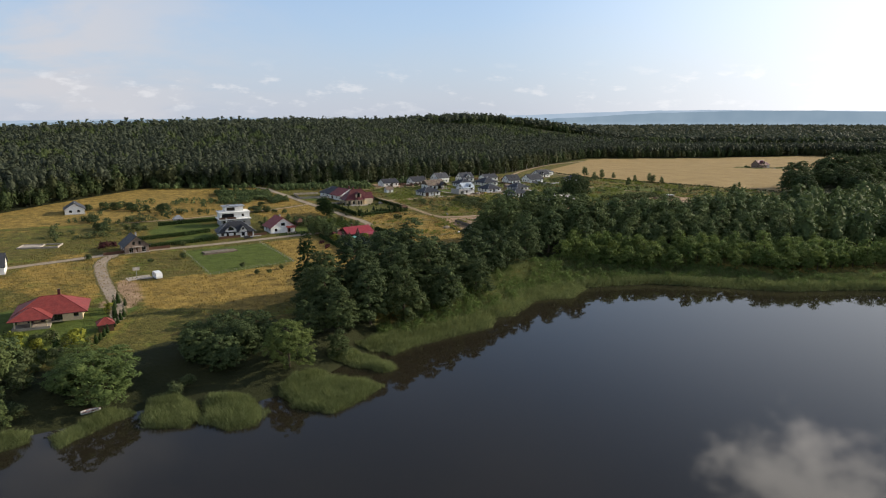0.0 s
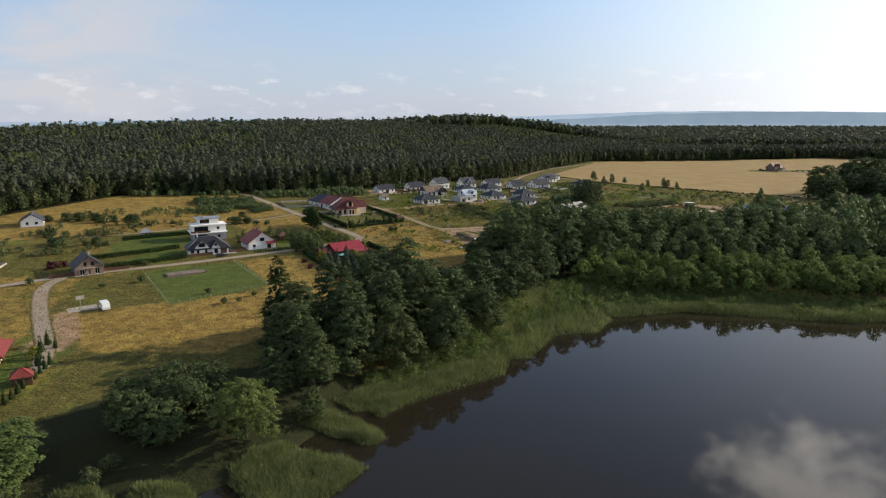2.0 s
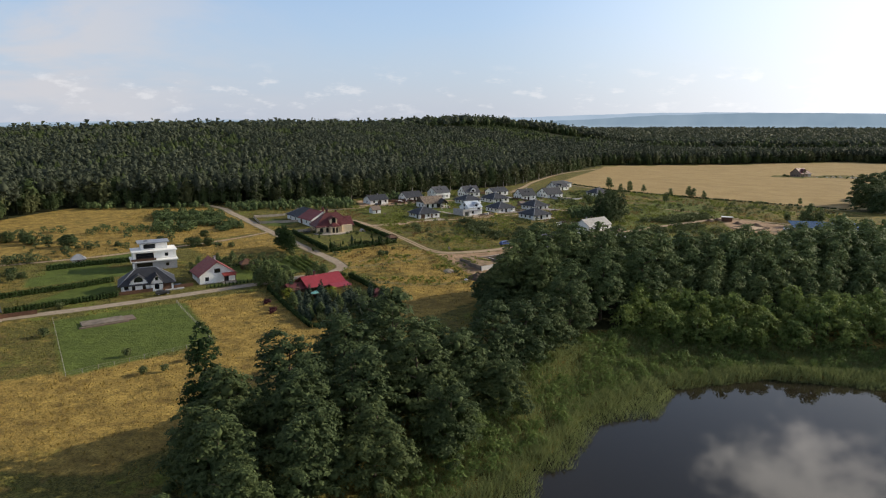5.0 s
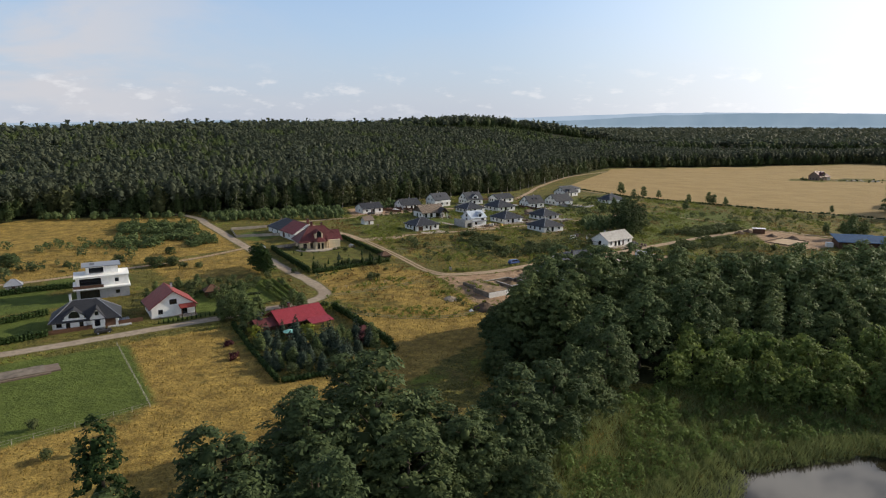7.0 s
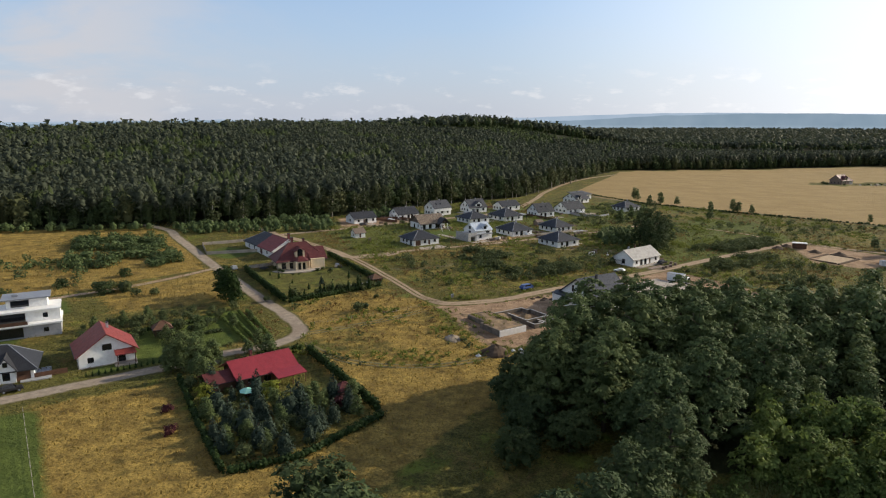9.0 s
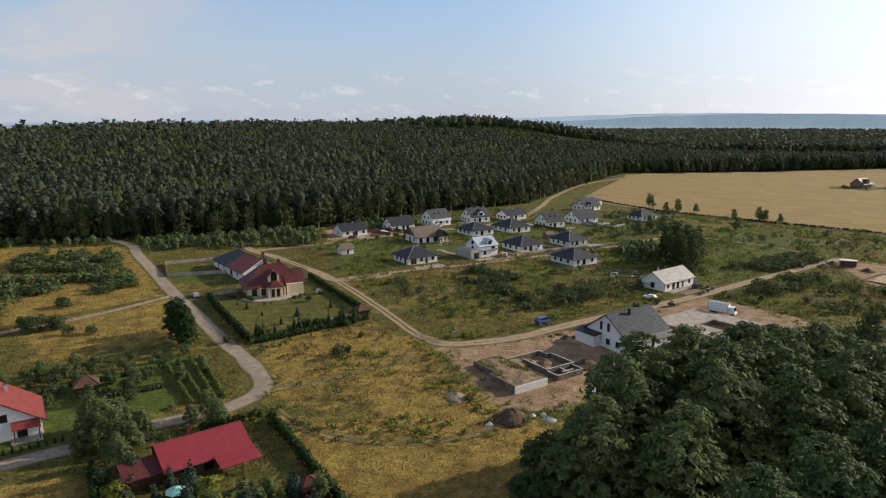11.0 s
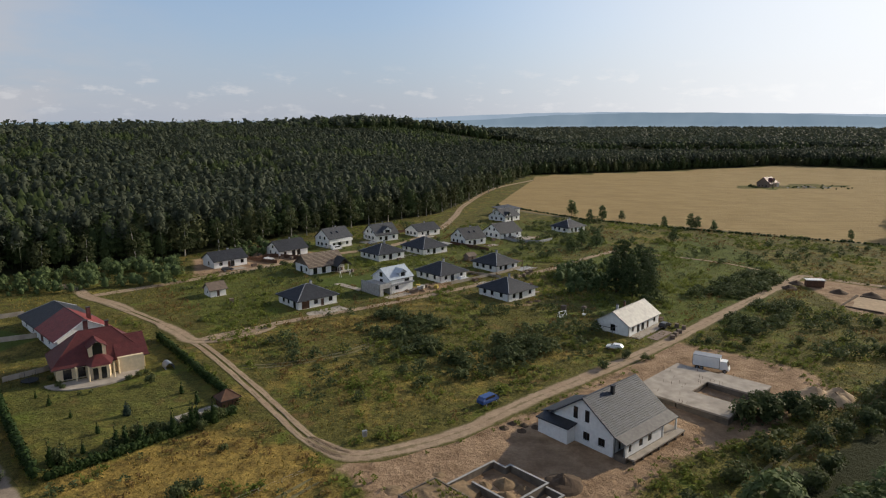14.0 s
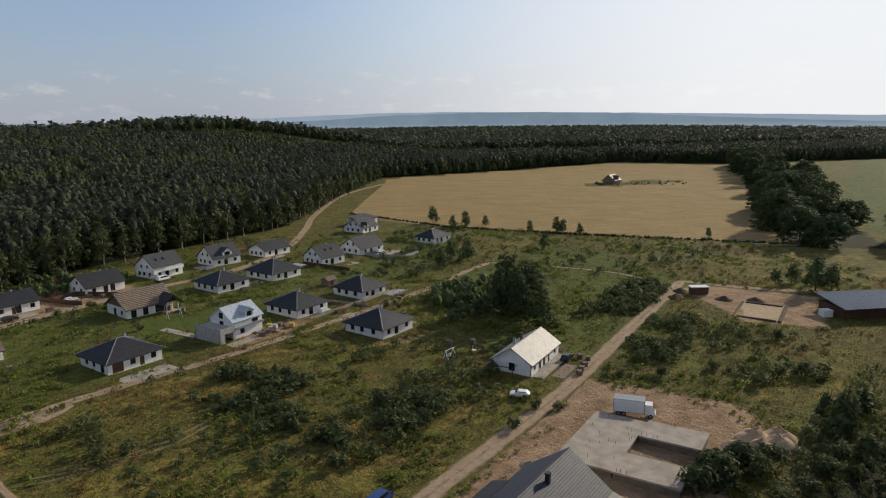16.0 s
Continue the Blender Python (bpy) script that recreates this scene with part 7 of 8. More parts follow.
def site_clutter():
    pile("gravel_heap", "grey heap of gravel on the grass", "heap", 1.8, 350.5, 2.6, "gravel", 0.5)
    pile("soil_heap", "dark heap of dug soil", "heap", 12.4, 341, 4.0, "soil", 0.6)
    pile("soil_heap", "dark heap of dug soil", "heap", 44, 358, 2.4, "soil", 0.55)
    pile("soil_heap", "dark heap of dug soil", "heap", 33, 369, 3.4, "soil", 0.5)
    pile("rubble_heap", "grey rubble and sacks heap", "heap", 20, 341, 1.5, "block", 0.45)
    for x, y, r in ((91, 393, 3.2), (95, 391.5, 3.6), (99, 391.5, 3.8), (102, 394, 3.4), (97, 395, 3.6)):
        pile("sand_heap", "large heap of yellow sand", "heap", x, y, r, "sand", 0.6)
    pile("sand_heap", "pale heap of yellow sand by the lane", "heap", 58.5, 400.5, 2.6, "sand", 0.6)
    pile("sand_heap", "low heap of sand and stones", "heap", 54, 401, 2.0, "gravel", 0.5)
    rng = random.Random(17)
    for x, y in ((17, 342.5), (19, 343), (8, 338.5)):
        pile("rubble_sack", "white plastic sack of building rubbish", "sack", x, y, rng.uniform(0.5, 0.9), "plastic", 0.9)
    for i in range(16):
        a, d = i * 2.4, 0.75 * math.sqrt(i + 0.5)
        x, y = 34.5 + d * 1.25 * math.cos(a), 356 + d * math.sin(a)
        if i % 3 == 2:
            pile("rubble_heap", "small heap of brown rubble and boards", "heap", x, y, rng.uniform(0.8, 1.3), "timber", 0.5)
        else:
            pile("rubble_sack", "white plastic sack of building rubbish", "sack", x, y, rng.uniform(0.45, 0.95), "plastic", 0.8)
    for x, y in ((28, 388.5), (30, 390), (32, 389), (34, 388), (31, 387)):
        pile("stone_heap", "small brown heap of stones and roots", "heap", x, y, 1.1, "soil", 0.6)
    for x, y in ((150, 477), (157, 483), (163, 470), (171, 465)):
        pile("soil_heap", "long heap of dark dug soil", "heap", x, y, 3.0, "soil", 0.5)


def pit():
    b = thing("sand_pit", "square excavated plot with a bed of pale sand", "excavation", pose(162.5, 455.2, gz(162.5, 455), 0, 0, 36))
    part("sand_bed", Geo().box(-7.5, -5.5, -0.5, 8.5, 5.5, 0.12), "sand", b, "levelled pale sand")
    for x0, y0, x1, y1 in ((-8.8, -6.8, 9.8, -5.52), (-8.8, 5.52, 9.8, 6.8), (-8.8, -5.5, -7.52, 5.5), (8.52, -5.5, 9.8, 5.5)):
        part("trench_bank", Geo().prism([(x0, y0, -0.4), (x1, y0, -0.4), (x1, y1, -0.4), (x0, y1, -0.4)], [(x0 + .4, y0 + .4, 0.45), (x1 - .4, y0 + .4, 0.45), (x1 - .4, y1 - .4, 0.45), (x0 + .4, y1 - .4, 0.45)]), "soil", b)


foundation()
slab_site()
site_clutter()
pit()


# ---- vehicles ----
def wheel(parent, x, y, r=0.33):
    ob = part("wheel", Geo().rod((x, y - 0.1, r), (x, y + 0.1, r), r, r, 14), "rubber", parent)
    part("rim", Geo().rod((x, y - 0.115, r), (x, y + 0.115, r), r * 0.6, r * 0.6, 10), "zinc", ob)


def car(label, x, y, yaw, paint, long=4.2, wide=1.75, high=1.5, van=False):
    b = thing("van" if van else "car", label, "car", pose(x, y, gz(x, y) + 0.08, 0, 0, yaw), "parked vehicles")
    side = [(-.5, .3), (-.49, .62), (-.44, .80), (-.40, .98), (.28, .98), (.38, .78), (.48, .62), (.5, .3)] if van else [(-.5, .3), (-.49, .56), (-.46, .64), (-.34, .96), (.06, .98), (.22, .66), (.46, .56), (.5, .3)]
    pts = [(u * long, v * high) for u, v in side]
    lo = lambda s, k: [(u, s * wide / 2 * (k if v > high * 0.66 else 1.0), v) for u, v in pts]
    g = Geo()
    n = len(pts)
    A, B = lo(-1, 0.84), lo(1, 0.84)
    g.v = A + B
    g.f = [tuple(range(n)), tuple(range(2 * n - 1, n - 1, -1))] + [(i, n + i, n + (i + 1) % n, (i + 1) % n) for i in range(n)]
    body = part("body", g, paint, b)
    roofz = high * 0.94
    part("side_windows", Geo().box(-0.30 * long, -wide * 0.452, high * .68, (0.26 if van else .04) * long, wide * 0.452, roofz - .04), "glass", body)
    part("windscreen", Geo().prism([((.30 if van else .10) * long, -wide * .38, high * .88), ((.37 if van else .2) * long, -wide * .38, high * .70), ((.37 if van else .2) * long, wide * .38, high * .70), ((.30 if van else .10) * long, wide * .38, high * .88)],
                                   [((.31 if van else .115) * long, -wide * .38, high * .90), ((.38 if van else .215) * long, -wide * .38, high * .71), ((.38 if van else .215) * long, wide * .38, high * .71), ((.31 if van else .115) * long, wide * .38, high * .90)]), "glass", body)
    for u in (-.31, .31):
        for s in (-1, 1):
            wheel(b, u * long, s * (wide / 2 - 0.08))
    return b


car("white small car parked by the dirt lane", 65.6, 426.0, 145, "paint_white")
car("dark blue van parked on the grass", 27.3, 399.0, 35, "paint_blue", 4.7, 1.9, 1.9, True)
car("black car parked beside the long white house", 86.5, 441.0, 38, "paint_black", 4.5, 1.8, 1.6)
car("white car in front of a bungalow", 41.0, 499.5, 35, "paint_white")
car("white car parked in a dark yard", -28.5, 538.5, 30, "paint_white")
car("dark car parked on the sandy lane", -41.5, 521.5, 35, "paint_black")
car("grey car parked at the villa gate", -77.0, 419.5, 120, "paint_grey")
car("dark car in front of the black-roofed house", -92, 313.2, 35, "paint_black", 4.5, 1.8, 1.5)
car("white van in front of the tall house", -2.5, 558.5, 35, "paint_white", 4.8, 1.9, 2.0, True)
car("silver car parked by the garden gate", -55.5, 330.0, 38, "paint_grey")
car("white car in the car yard", 83.5, 583.5, 35, "paint_white")
car("dark car in the car yard", 79.5, 580.5, 35, "paint_black")


def trailer():
    b = thing("box_truck", "white box truck parked behind the slab", "truck", pose(81.6, 411.6, gz(81, 411), 0, 0, -40), "parked vehicles")
    part("box", Geo().box(-2.6, -1.25, 0.95, 3.2, 1.25, 3.4), "paint_white", b)
    part("roof", Geo().box(-2.65, -1.3, 3.402, 3.25, 1.3, 3.5), "zinc", b)
    for x in (-2.62, 3.2):
        for y in (-1.27, 1.23):
            part("corner_post", Geo().box(x - 0.03, y - 0.02, 0.95, x + 0.05, y + 0.06, 3.4), "dark", b)
    part("chassis", Geo().box(-2.5, -0.5, 0.55, 5.2, 0.5, 0.93), "dark", b)
    cab = part("cab", Geo().prism([(3.3, -1.1, 0.7), (5.3, -1.1, 0.7), (5.3, 1.1, 0.7), (3.3, 1.1, 0.7)], [(3.3, -1.05, 2.7), (4.6, -1.0, 2.7), (4.6, 1.0, 2.7), (3.3, 1.05, 2.7)]), "paint_white", b)
    part("windscreen", Geo().prism([(5.02, -0.95, 1.6), (5.06, -0.95, 1.6), (5.06, 0.95, 1.6), (5.02, 0.95, 1.6)], [(4.72, -0.9, 2.5), (4.76, -0.9, 2.5), (4.76, 0.9, 2.5), (4.72, 0.9, 2.5)]), "glass", cab)
    for x in (-1.6, -0.6, 4.4):
        for s in (-1, 1):
            wheel(b, x, s * 1.05, 0.45)


def caravan():
    b = thing("caravan", "white touring caravan parked on the meadow", "caravan", pose(-104.3, 240.0, gz(-104, 240), 0, 0, 128), "parked vehicles")
    side = [(-2.6, .5), (-2.7, 1.2), (-2.3, 2.5), (1.9, 2.6), (2.4, 2.2), (2.7, 1.2), (2.6, .5)]
    g, n = Geo(), len(side)
    g.v = [(u, -1.1, v) for u, v in side] + [(u, 1.1, v) for u, v in side]
    g.f = [tuple(range(n)), tuple(range(2 * n - 1, n - 1, -1))] + [(i, n + i, n + (i + 1) % n, (i + 1) % n) for i in range(n)]
    body = part("body", g, "paint_white", b)
    for x in (-1.8, 0.6):
        part("window", Geo().box(x, -1.13, 1.4, x + 1.1, 1.13, 2.0), "glass", body)
    part("drawbar", Geo().rod((2.5, 0, 0.55), (4.0, 0, 0.5), 0.06, 0.06, 6), "zinc", b)
    for s in (-1, 1):
        wheel(b, 0, s * 1.0, 0.32)
    b = thing("concrete_pad", "pale square concrete pad beside the caravan", "concrete pad", pose(-111.5, 240.5, gz(-111, 240) + 0.03, 0, 0, 36))
    part("slab", Geo().box(-4.2, -3.2, -0.5, 4.2, 3.2, 0.06), "concrete", b)
    part("basketball_board", Geo().box(-1.2, 3.0, 2.2, 1.2, 3.08, 3.4), "wood_pale", b)
    part("post", Geo().rod((0, 3.15, -0.2), (0, 3.15, 2.6), 0.07, 0.07, 6), "zinc", b)


def cabin():
    b = thing("site_cabin", "white site cabin on a heap of soil", "cabin", pose(160.5, 478.5, gz(160, 478), 0, 0, -20))
    part("walls", Geo().box(-2.8, -1.2, 0.2, 2.8, 1.2, 2.5), "brown", b)
    part("roof", Geo().box(-3.1, -1.5, 2.502, 3.1, 1.5, 2.75), "white", b)


trailer()
caravan()
cabin()


# ---- gardens, hedges and fences ----
def hedge(label, line, h=1.6, w=0.9, mat="hedge", dense=26):
    """A clipped hedge along a line."""
    rng = np.random.RandomState(int(abs(line[0][0] * 7 + line[0][1])))
    b = thing("hedge", label, "hedge", pose(*line[0], gz(*line[0])))
    V, T = [], []
    for p, q in zip(line, line[1:]):
        n = max(1, int(math.dist(p, q) / 0.9))
        C = [(p[0] + (q[0] - p[0]) * (k + .5) / n - line[0][0], p[1] + (q[1] - p[1]) * (k + .5) / n - line[0][1]) for k in range(n)]
        C = np.array([(x, y, gz(x + line[0][0], y + line[0][1]) - gz(*line[0]) + zz) for x, y in C for zz in ((h * .28, h * .7) if h > 1.2 else (h * .5,))])
        R = np.full(len(C), max(w * 0.6, h * 0.33)) * (0.85 + 0.3 * rng.rand(len(C)))
        v, t = join(leaves(rng, C, R * 1.05, int(dense * 1.8) * len(C), 0.26, 0.2, 0.6, 0.35), ico(rng, C, R * 0.72))
        T.append(t + sum(len(k) for k in V))
        V.append(v)
    part("leaves", big_mesh("leaves", np.concatenate(V), np.concatenate(T), mat), None, b)


def fence(label, line, h=1.2, gap=2.5, mat="wood_pale", rails=2, wire=False, board=False):
    b = thing("fence", label, "fence", pose(*line[0], gz(*line[0])))
    o = Vector((*line[0], gz(*line[0])))
    for p, q in zip(line, line[1:]):
        n = max(1, round(math.dist(p, q) / gap))
        pts = [Vector((p[0] + (q[0] - p[0]) * k / n, p[1] + (q[1] - p[1]) * k / n, 0)) for k in range(n + 1)]
        pts = [Vector((v.x, v.y, gz(v.x, v.y))) - o for v in pts]
        for v in pts[:-1]:
            part("post", Geo().rod(v - Vector((0, 0, .4)), v + Vector((0, 0, h)), 0.06, 0.05, 5), mat, b)
        for u, v in zip(pts, pts[1:]):
            if board:
                d = (v - u).normalized() * 0.02
                s = Vector((-d.y, d.x, 0))
                part("panel", Geo().prism([u - s, v - s, v + s, u + s], [k + Vector((0, 0, h)) for k in (u - s, v - s, v + s, u + s)]), mat, b)
            else:
                for r in range(rails):
                    k = Vector((0, 0, h * (r + 1) / rails - 0.06))
                    part("wire" if wire else "rail", Geo().rod(u + k, v + k, 0.015 if wire else 0.04, None, 4), mat, b)


def gardens():
    fence("wooden post and wire fence round the mown plot", [(-112, 285), (-87, 246), (-61, 269.5), (-84, 304)], 1.1, 3.5, rails=2, wire=True)
    fence("old post and wire fence between dry meadows", [(-84, 304), (-61, 269.5)], 1.0, 3.5, wire=True)
    hedge("clipped dark hedge round the villa lawn", [(-72.5, 418), (-62, 400), (-49.5, 380)], 2.3, 1.3)
    hedge("low uneven hedge along the villa lawn", [(-48, 380), (-36, 389), (-22, 401)], 1.3, 1.5)
    hedge("clipped hedge beside the grassy lane", [(-22, 404), (-34, 424), (-47, 446)], 1.8, 1.2)
    hedge("dark hedge round the red-roofed garden", [(-14, 307), (-24, 323), (-34, 338.5)], 2.2, 1.4)
    hedge("dark hedge along the garden's street side", [(-36, 340), (-46, 334)], 1.8, 1.0)
    hedge("low dark hedge along the garden's meadow side", [(-59.5, 321), (-48, 300), (-38, 283)], 1.5, 1.0)
    hedge("uneven hedge at the foot of the garden", [(-37, 283), (-26, 288), (-13, 305)], 1.2, 1.6)
    hedge("row of clipped conifers along the street", [(-129, 290), (-113, 303), (-105, 310)], 1.9, 1.1)
    hedge("long dark hedge between two lawns", [(-141, 304), (-123, 319), (-115, 328)], 2.0, 1.1)
    hedge("dark hedge behind the mown lawn", [(-146, 341), (-134, 350), (-120, 358)], 2.0, 1.1)
    for i in range(15):
        plant("thuja", -80.5 + i * 1.05, 321.5 + i * 0.74, 0.34 + 0.05 * (i % 3), "conifer", "small clipped conifer in a row along the street", "conifer", "clipped row")
    fence("pale concrete panel fence of the villa yard", [(-72, 421), (-66, 426), (-61, 433)], 1.2, 2.5, "concrete", board=True)
    fence("pale concrete panel fence round a small yard", [(-95, 443), (-76, 450)], 1.3, 2.5, "concrete", board=True)
    fence("grey concrete panel fence round the green yard", [(-95, 443), (-103, 461), (-88, 470)], 1.3, 2.5, "concrete", board=True)
    fence("brown board fence round a new garden", [(-34, 540), (-28, 546), (-14, 540)], 1.5, 2.2, "brown", board=True)
    fence("brown board fence beside the brick house", [(-141, 274), (-126, 287), (-120, 291)], 1.3, 2.2, "brown", board=True)
    fence("dark board fence in front of the black-roofed house", [(-108, 309), (-96, 317), (-86, 324)], 1.2, 2.2, "brown", board=True)
    fence("grey panel fence along the sandy lane", [(36, 494), (56, 508), (66, 516)], 1.0, 2.5, "concrete", board=True)
    fence("wooden rail fence along the small track", [(-40, 358), (-30, 364), (-18, 370), (-8, 377)], 0.9, 3.5, wire=True)
    V = "row of grape vines in the kitchen garden"
    for (x0, y0), (x1, y1) in (((-64, 364), (-51.5, 345)), ((-62.5, 367), (-49.5, 346)), ((-60.5, 369), (-47.5, 347)), ((-58.5, 370), (-45.8, 348))):
        hedge(V, [(x0, y0), (x1, y1)], 1.19, 0.45, "young", 60)
    hedge("dark bean rows in the kitchen garden", [(-80, 352), (-66, 362)], 1.0, 0.9)
    hedge("low raspberry row in the kitchen garden", [(-72, 346), (-60, 353)], 0.9, 0.8, "shrub")
    rng = random.Random(8)
    # the crowded garden below the red sheet roof
    for x, y, s in ((-46, 305, 1.0), (-42, 300, .9), (-38, 297, 1.1), (-34, 292, .9), (-33, 295, .8), (-30, 307, 1.05), (-27, 300, 1.0), (-29, 290, .8), (-31, 303, 1.1), (-40, 290, .8), (-51, 317, .9), (-25, 297, .9), (-36, 303, .7), (-24, 312, .9), (-43, 294, .7)):
        plant("spruce", x, y, s, "spruce", "blue-green garden spruce in a crowded garden", "spruce", "garden conifers")
    for x, y, s in ((-50, 310, 1.0), (-48, 307, .7), (-37, 312, 1.05), (-21, 317, .6)):
        plant("gold", x, y, s, "shrub", "bright yellow leafy garden shrub", "shrub", "garden shrubs")
    for x, y, s in ((-22, 308, 1.2), (-56, 305, .8), (-52, 296, .9), (-42, 313, .6)):
        plant("purple", x, y, s, "shrub", "dark purple-leaved ornamental garden shrub", "shrub", "garden shrubs")
    for x, y, s in ((-62, 330, .42), (-58, 327, .40), (-66, 334, .36), (-56, 322, .3), (-55, 330, .34), (-60, 333, .36), (-53, 319, .32), (-63, 325, .3), (-47, 302, .24), (-40, 292, .22), (-32, 300, .24), (-20, 312, .25), (-18, 305, .22), (-28, 312, .22)):
        plant("wood", x, y, s, label="leafy garden tree beside the street", group="garden trees")
    for i in range(85):
        x, y = rng.uniform(-54, -16), rng.uniform(286, 316)
        if inside(np.array(x), np.array(y), [(-56, 318), (-38, 286), (-26, 289), (-15, 306), (-28, 316)]):
            plant("bush", x, y, rng.uniform(0.35, 0.7), "garden_shrub", "rounded green garden shrub", "shrub", "garden shrubs")
    for x, y in ((-30, 406), (-34, 411), (-52, 402), (-45, 395), (-58, 408), (-62, 412)):
        plant("thuja", x, y, rng.uniform(.4, .8), "conifer", "small clipped conifer on the lawn", "conifer", "lawn conifers")
    plant("spruce", -42, 402, .45, "spruce", "small blue spruce on the villa lawn", "spruce")
    for x, y, s in ((-38, 392, .9), (-34, 393, 1.1), (-30, 396, 1.0), (-41, 389, .9), (-27, 398, .9)):
        plant("bush", x, y, s, "shrub", "dark shrub in the villa's border", "shrub", "border shrubs")
    # plants round the lake house
    for x, y in ((-101, 200), (-99, 196), (-103, 204), (-104, 209), (-101, 207), (-98, 190)):
        plant("thuja", x, y, rng.uniform(.8, 1.3), "conifer", "slim dark conifer in the lakeside garden", "conifer", "lakeside conifers")
    for x, y, s in ((-104, 178, .9), (-112, 176, 1.1), (-120, 178, 1.0), (-127, 180, 1.2), (-100, 174, .8), (-108, 170, .9), (-116, 168, 1.1), (-124, 166, 1.2)):
        plant("bush", x, y, s, "shrub", "green shrub in the lakeside garden", "shrub", "lakeside shrubs")
    plant("gold", -103, 200.5, .8, "shrub", "yellow-green shrub in the lakeside garden", "shrub")
    # orchard trees by the street and the modern villa
    for x, y, s in ((-72, 345, .22), (-78, 352, .2), (-88, 356, .22), (-66, 352, .25), (-94, 352, .2), (-90, 340, .16)):
        plant("wood", x, y, s, label="small fruit tree in a garden", group="fruit trees")

    b = thing("parasol", "mint green canvas garden parasol", "parasol", pose(-41.5, 311.0, gz(-41, 311)))
    ring = [(1.7 * math.cos(i * math.tau / 8), 1.7 * math.sin(i * math.tau / 8)) for i in range(8)]
    for i in range(8):
        p, q = ring[i], ring[(i + 1) % 8]
        part("panel", Geo().prism([(*p, 2.15), (*q, 2.15), (0, 0, 2.85)], [(*p, 2.2), (*q, 2.2), (0, 0, 2.9)]), "green_fabric", b)
    part("pole", Geo().rod((0, 0, -0.2), (0, 0, 2.84), 0.04, 0.04, 6), "zinc", b)

    def hut(label, x, y, yaw, w, d, h, wall, roof):
        b = thing("garden_hut", label, "hut", pose(x, y, gz(x, y), 0, 0, yaw))
        walls_of(b, w, d, h, spec_of(S=[(.5, (0.9, 0.02, 1.8, "door"))]), wall)
        hip_roof(b, w, d, h, w * 0.36, roof, 0.4)

    hut("small brown garden hut with a dark red roof", -22, 314, 30, 3.2, 3.2, 2.1, "brown", "wine_tile")
    hut("small brown wooden shed in the garden", -75, 350, 30, 4.2, 3.4, 2.2, "brown", "brown")
    hut("round red-roofed summer house by the lake", -97, 186.5, 30, 4.0, 4.0, 2.2, "brown", "red_tile")
    hut("grey wooden shed behind a hedge", -140, 352, 30, 4.5, 3.5, 2.2, "wood_pale", "zinc")
    hut("dark roofed terrace shed beside the lane", -24, 404.5, 33, 3.4, 3.0, 2.0, "brown", "brown")

    b = thing("stone_slab", "low weathered concrete slab in the mown plot", "slab", pose(-97.5, 284.5, gz(-97.5, 284.5), 0, 0, 36))
    part("slab", Geo().box(-5.5, -2.6, -0.4, 5.5, 2.6, 0.5), "dirty_block", b)
    part("slab_edge", Geo().box(-6.4, -3.2, -0.4, 6.4, -2.62, 0.25), "timber", b)
    part("end_slab", Geo().box(5.52, -2.2, -0.4, 8.5, 2.8, 0.22), "timber", b)

    b = thing("garden_swing", "white wooden garden swing on the grass", "swing", pose(60.6, 451.5, gz(60, 451), 0, 0, 30))
    for x in (-1.4, 1.4):
        for s in (-1, 1):
            part("leg", Geo().rod((x, s * 0.9, -0.1), (x, 0, 2.2), 0.07, 0.07, 5), "frame_white", b)
    part("beam", Geo().rod((-1.7, 0, 2.2), (1.7, 0, 2.2), 0.08, 0.08, 5), "frame_white", b)
    part("seat", Geo().box(-1.0, -0.3, 0.5, 1.0, 0.3, 0.6).box(-1.0, 0.25, 0.6, 1.0, 0.32, 1.1), "frame_white", b)
    b = thing("garden_chair", "white hanging garden chair on a stand", "chair", pose(67.5, 452.5, gz(67, 452), 0, 0, 10))
    part("stand", Geo().rod((0, 0.6, 0), (0, 0.5, 1.9), 0.05, 0.05, 6).rod((0, 0.5, 1.9), (0, 0, 2.0), 0.05, 0.05, 6), "frame_white", b)
    part("seat", Geo().rod((0, 0, 0.5), (0, 0, 0.9), 0.35, 0.6, 10), "frame_white", b)
    b = thing("trampoline", "round black trampoline beside the villa hedge", "trampoline", pose(-66, 419.5, gz(-66, 419)))
    part("mat", Geo().rod((0, 0, 0.8), (0, 0, 0.9), 1.7, 1.7, 18), "rubber", b)
    for i in range(5):
        a = i * math.tau / 5
        part("pole", Geo().rod((1.7 * math.cos(a), 1.7 * math.sin(a), -0.1), (1.7 * math.cos(a), 1.7 * math.sin(a), 2.4), 0.04, 0.04, 5), "dark", b)
    b = thing("meter_box", "grey electric box at the lane's bend", "box", pose(2.2, 384.8 + 3.5, gz(2.2, 388), 0, 0, 20))
    part("cabinet", Geo().box(-0.4, -0.25, -0.2, 0.4, 0.25, 1.1), "wood_pale", b)
    part("lid", Geo().box(-0.45, -0.3, 1.102, 0.45, 0.3, 1.16), "zinc", b)
    b = thing("brick_pillar", "small orange brick pillar on the grass", "pillar", pose(-33.5, 476.5, gz(-33, 476), 0, 0, 20))
    part("shaft", Geo().box(-0.5, -0.4, -0.3, 0.5, 0.4, 1.5), "brick", b)
    part("cap", Geo().box(-0.6, -0.5, 1.502, 0.6, 0.5, 1.65), "brick", b)
    b = thing("rowing_boat", "small orange and white rowing boat among the reeds", "boat", pose(-78.6, 141.3, gz(-78.6, 141.3) + 0.12, 0, 0, 42))
    g = Geo()
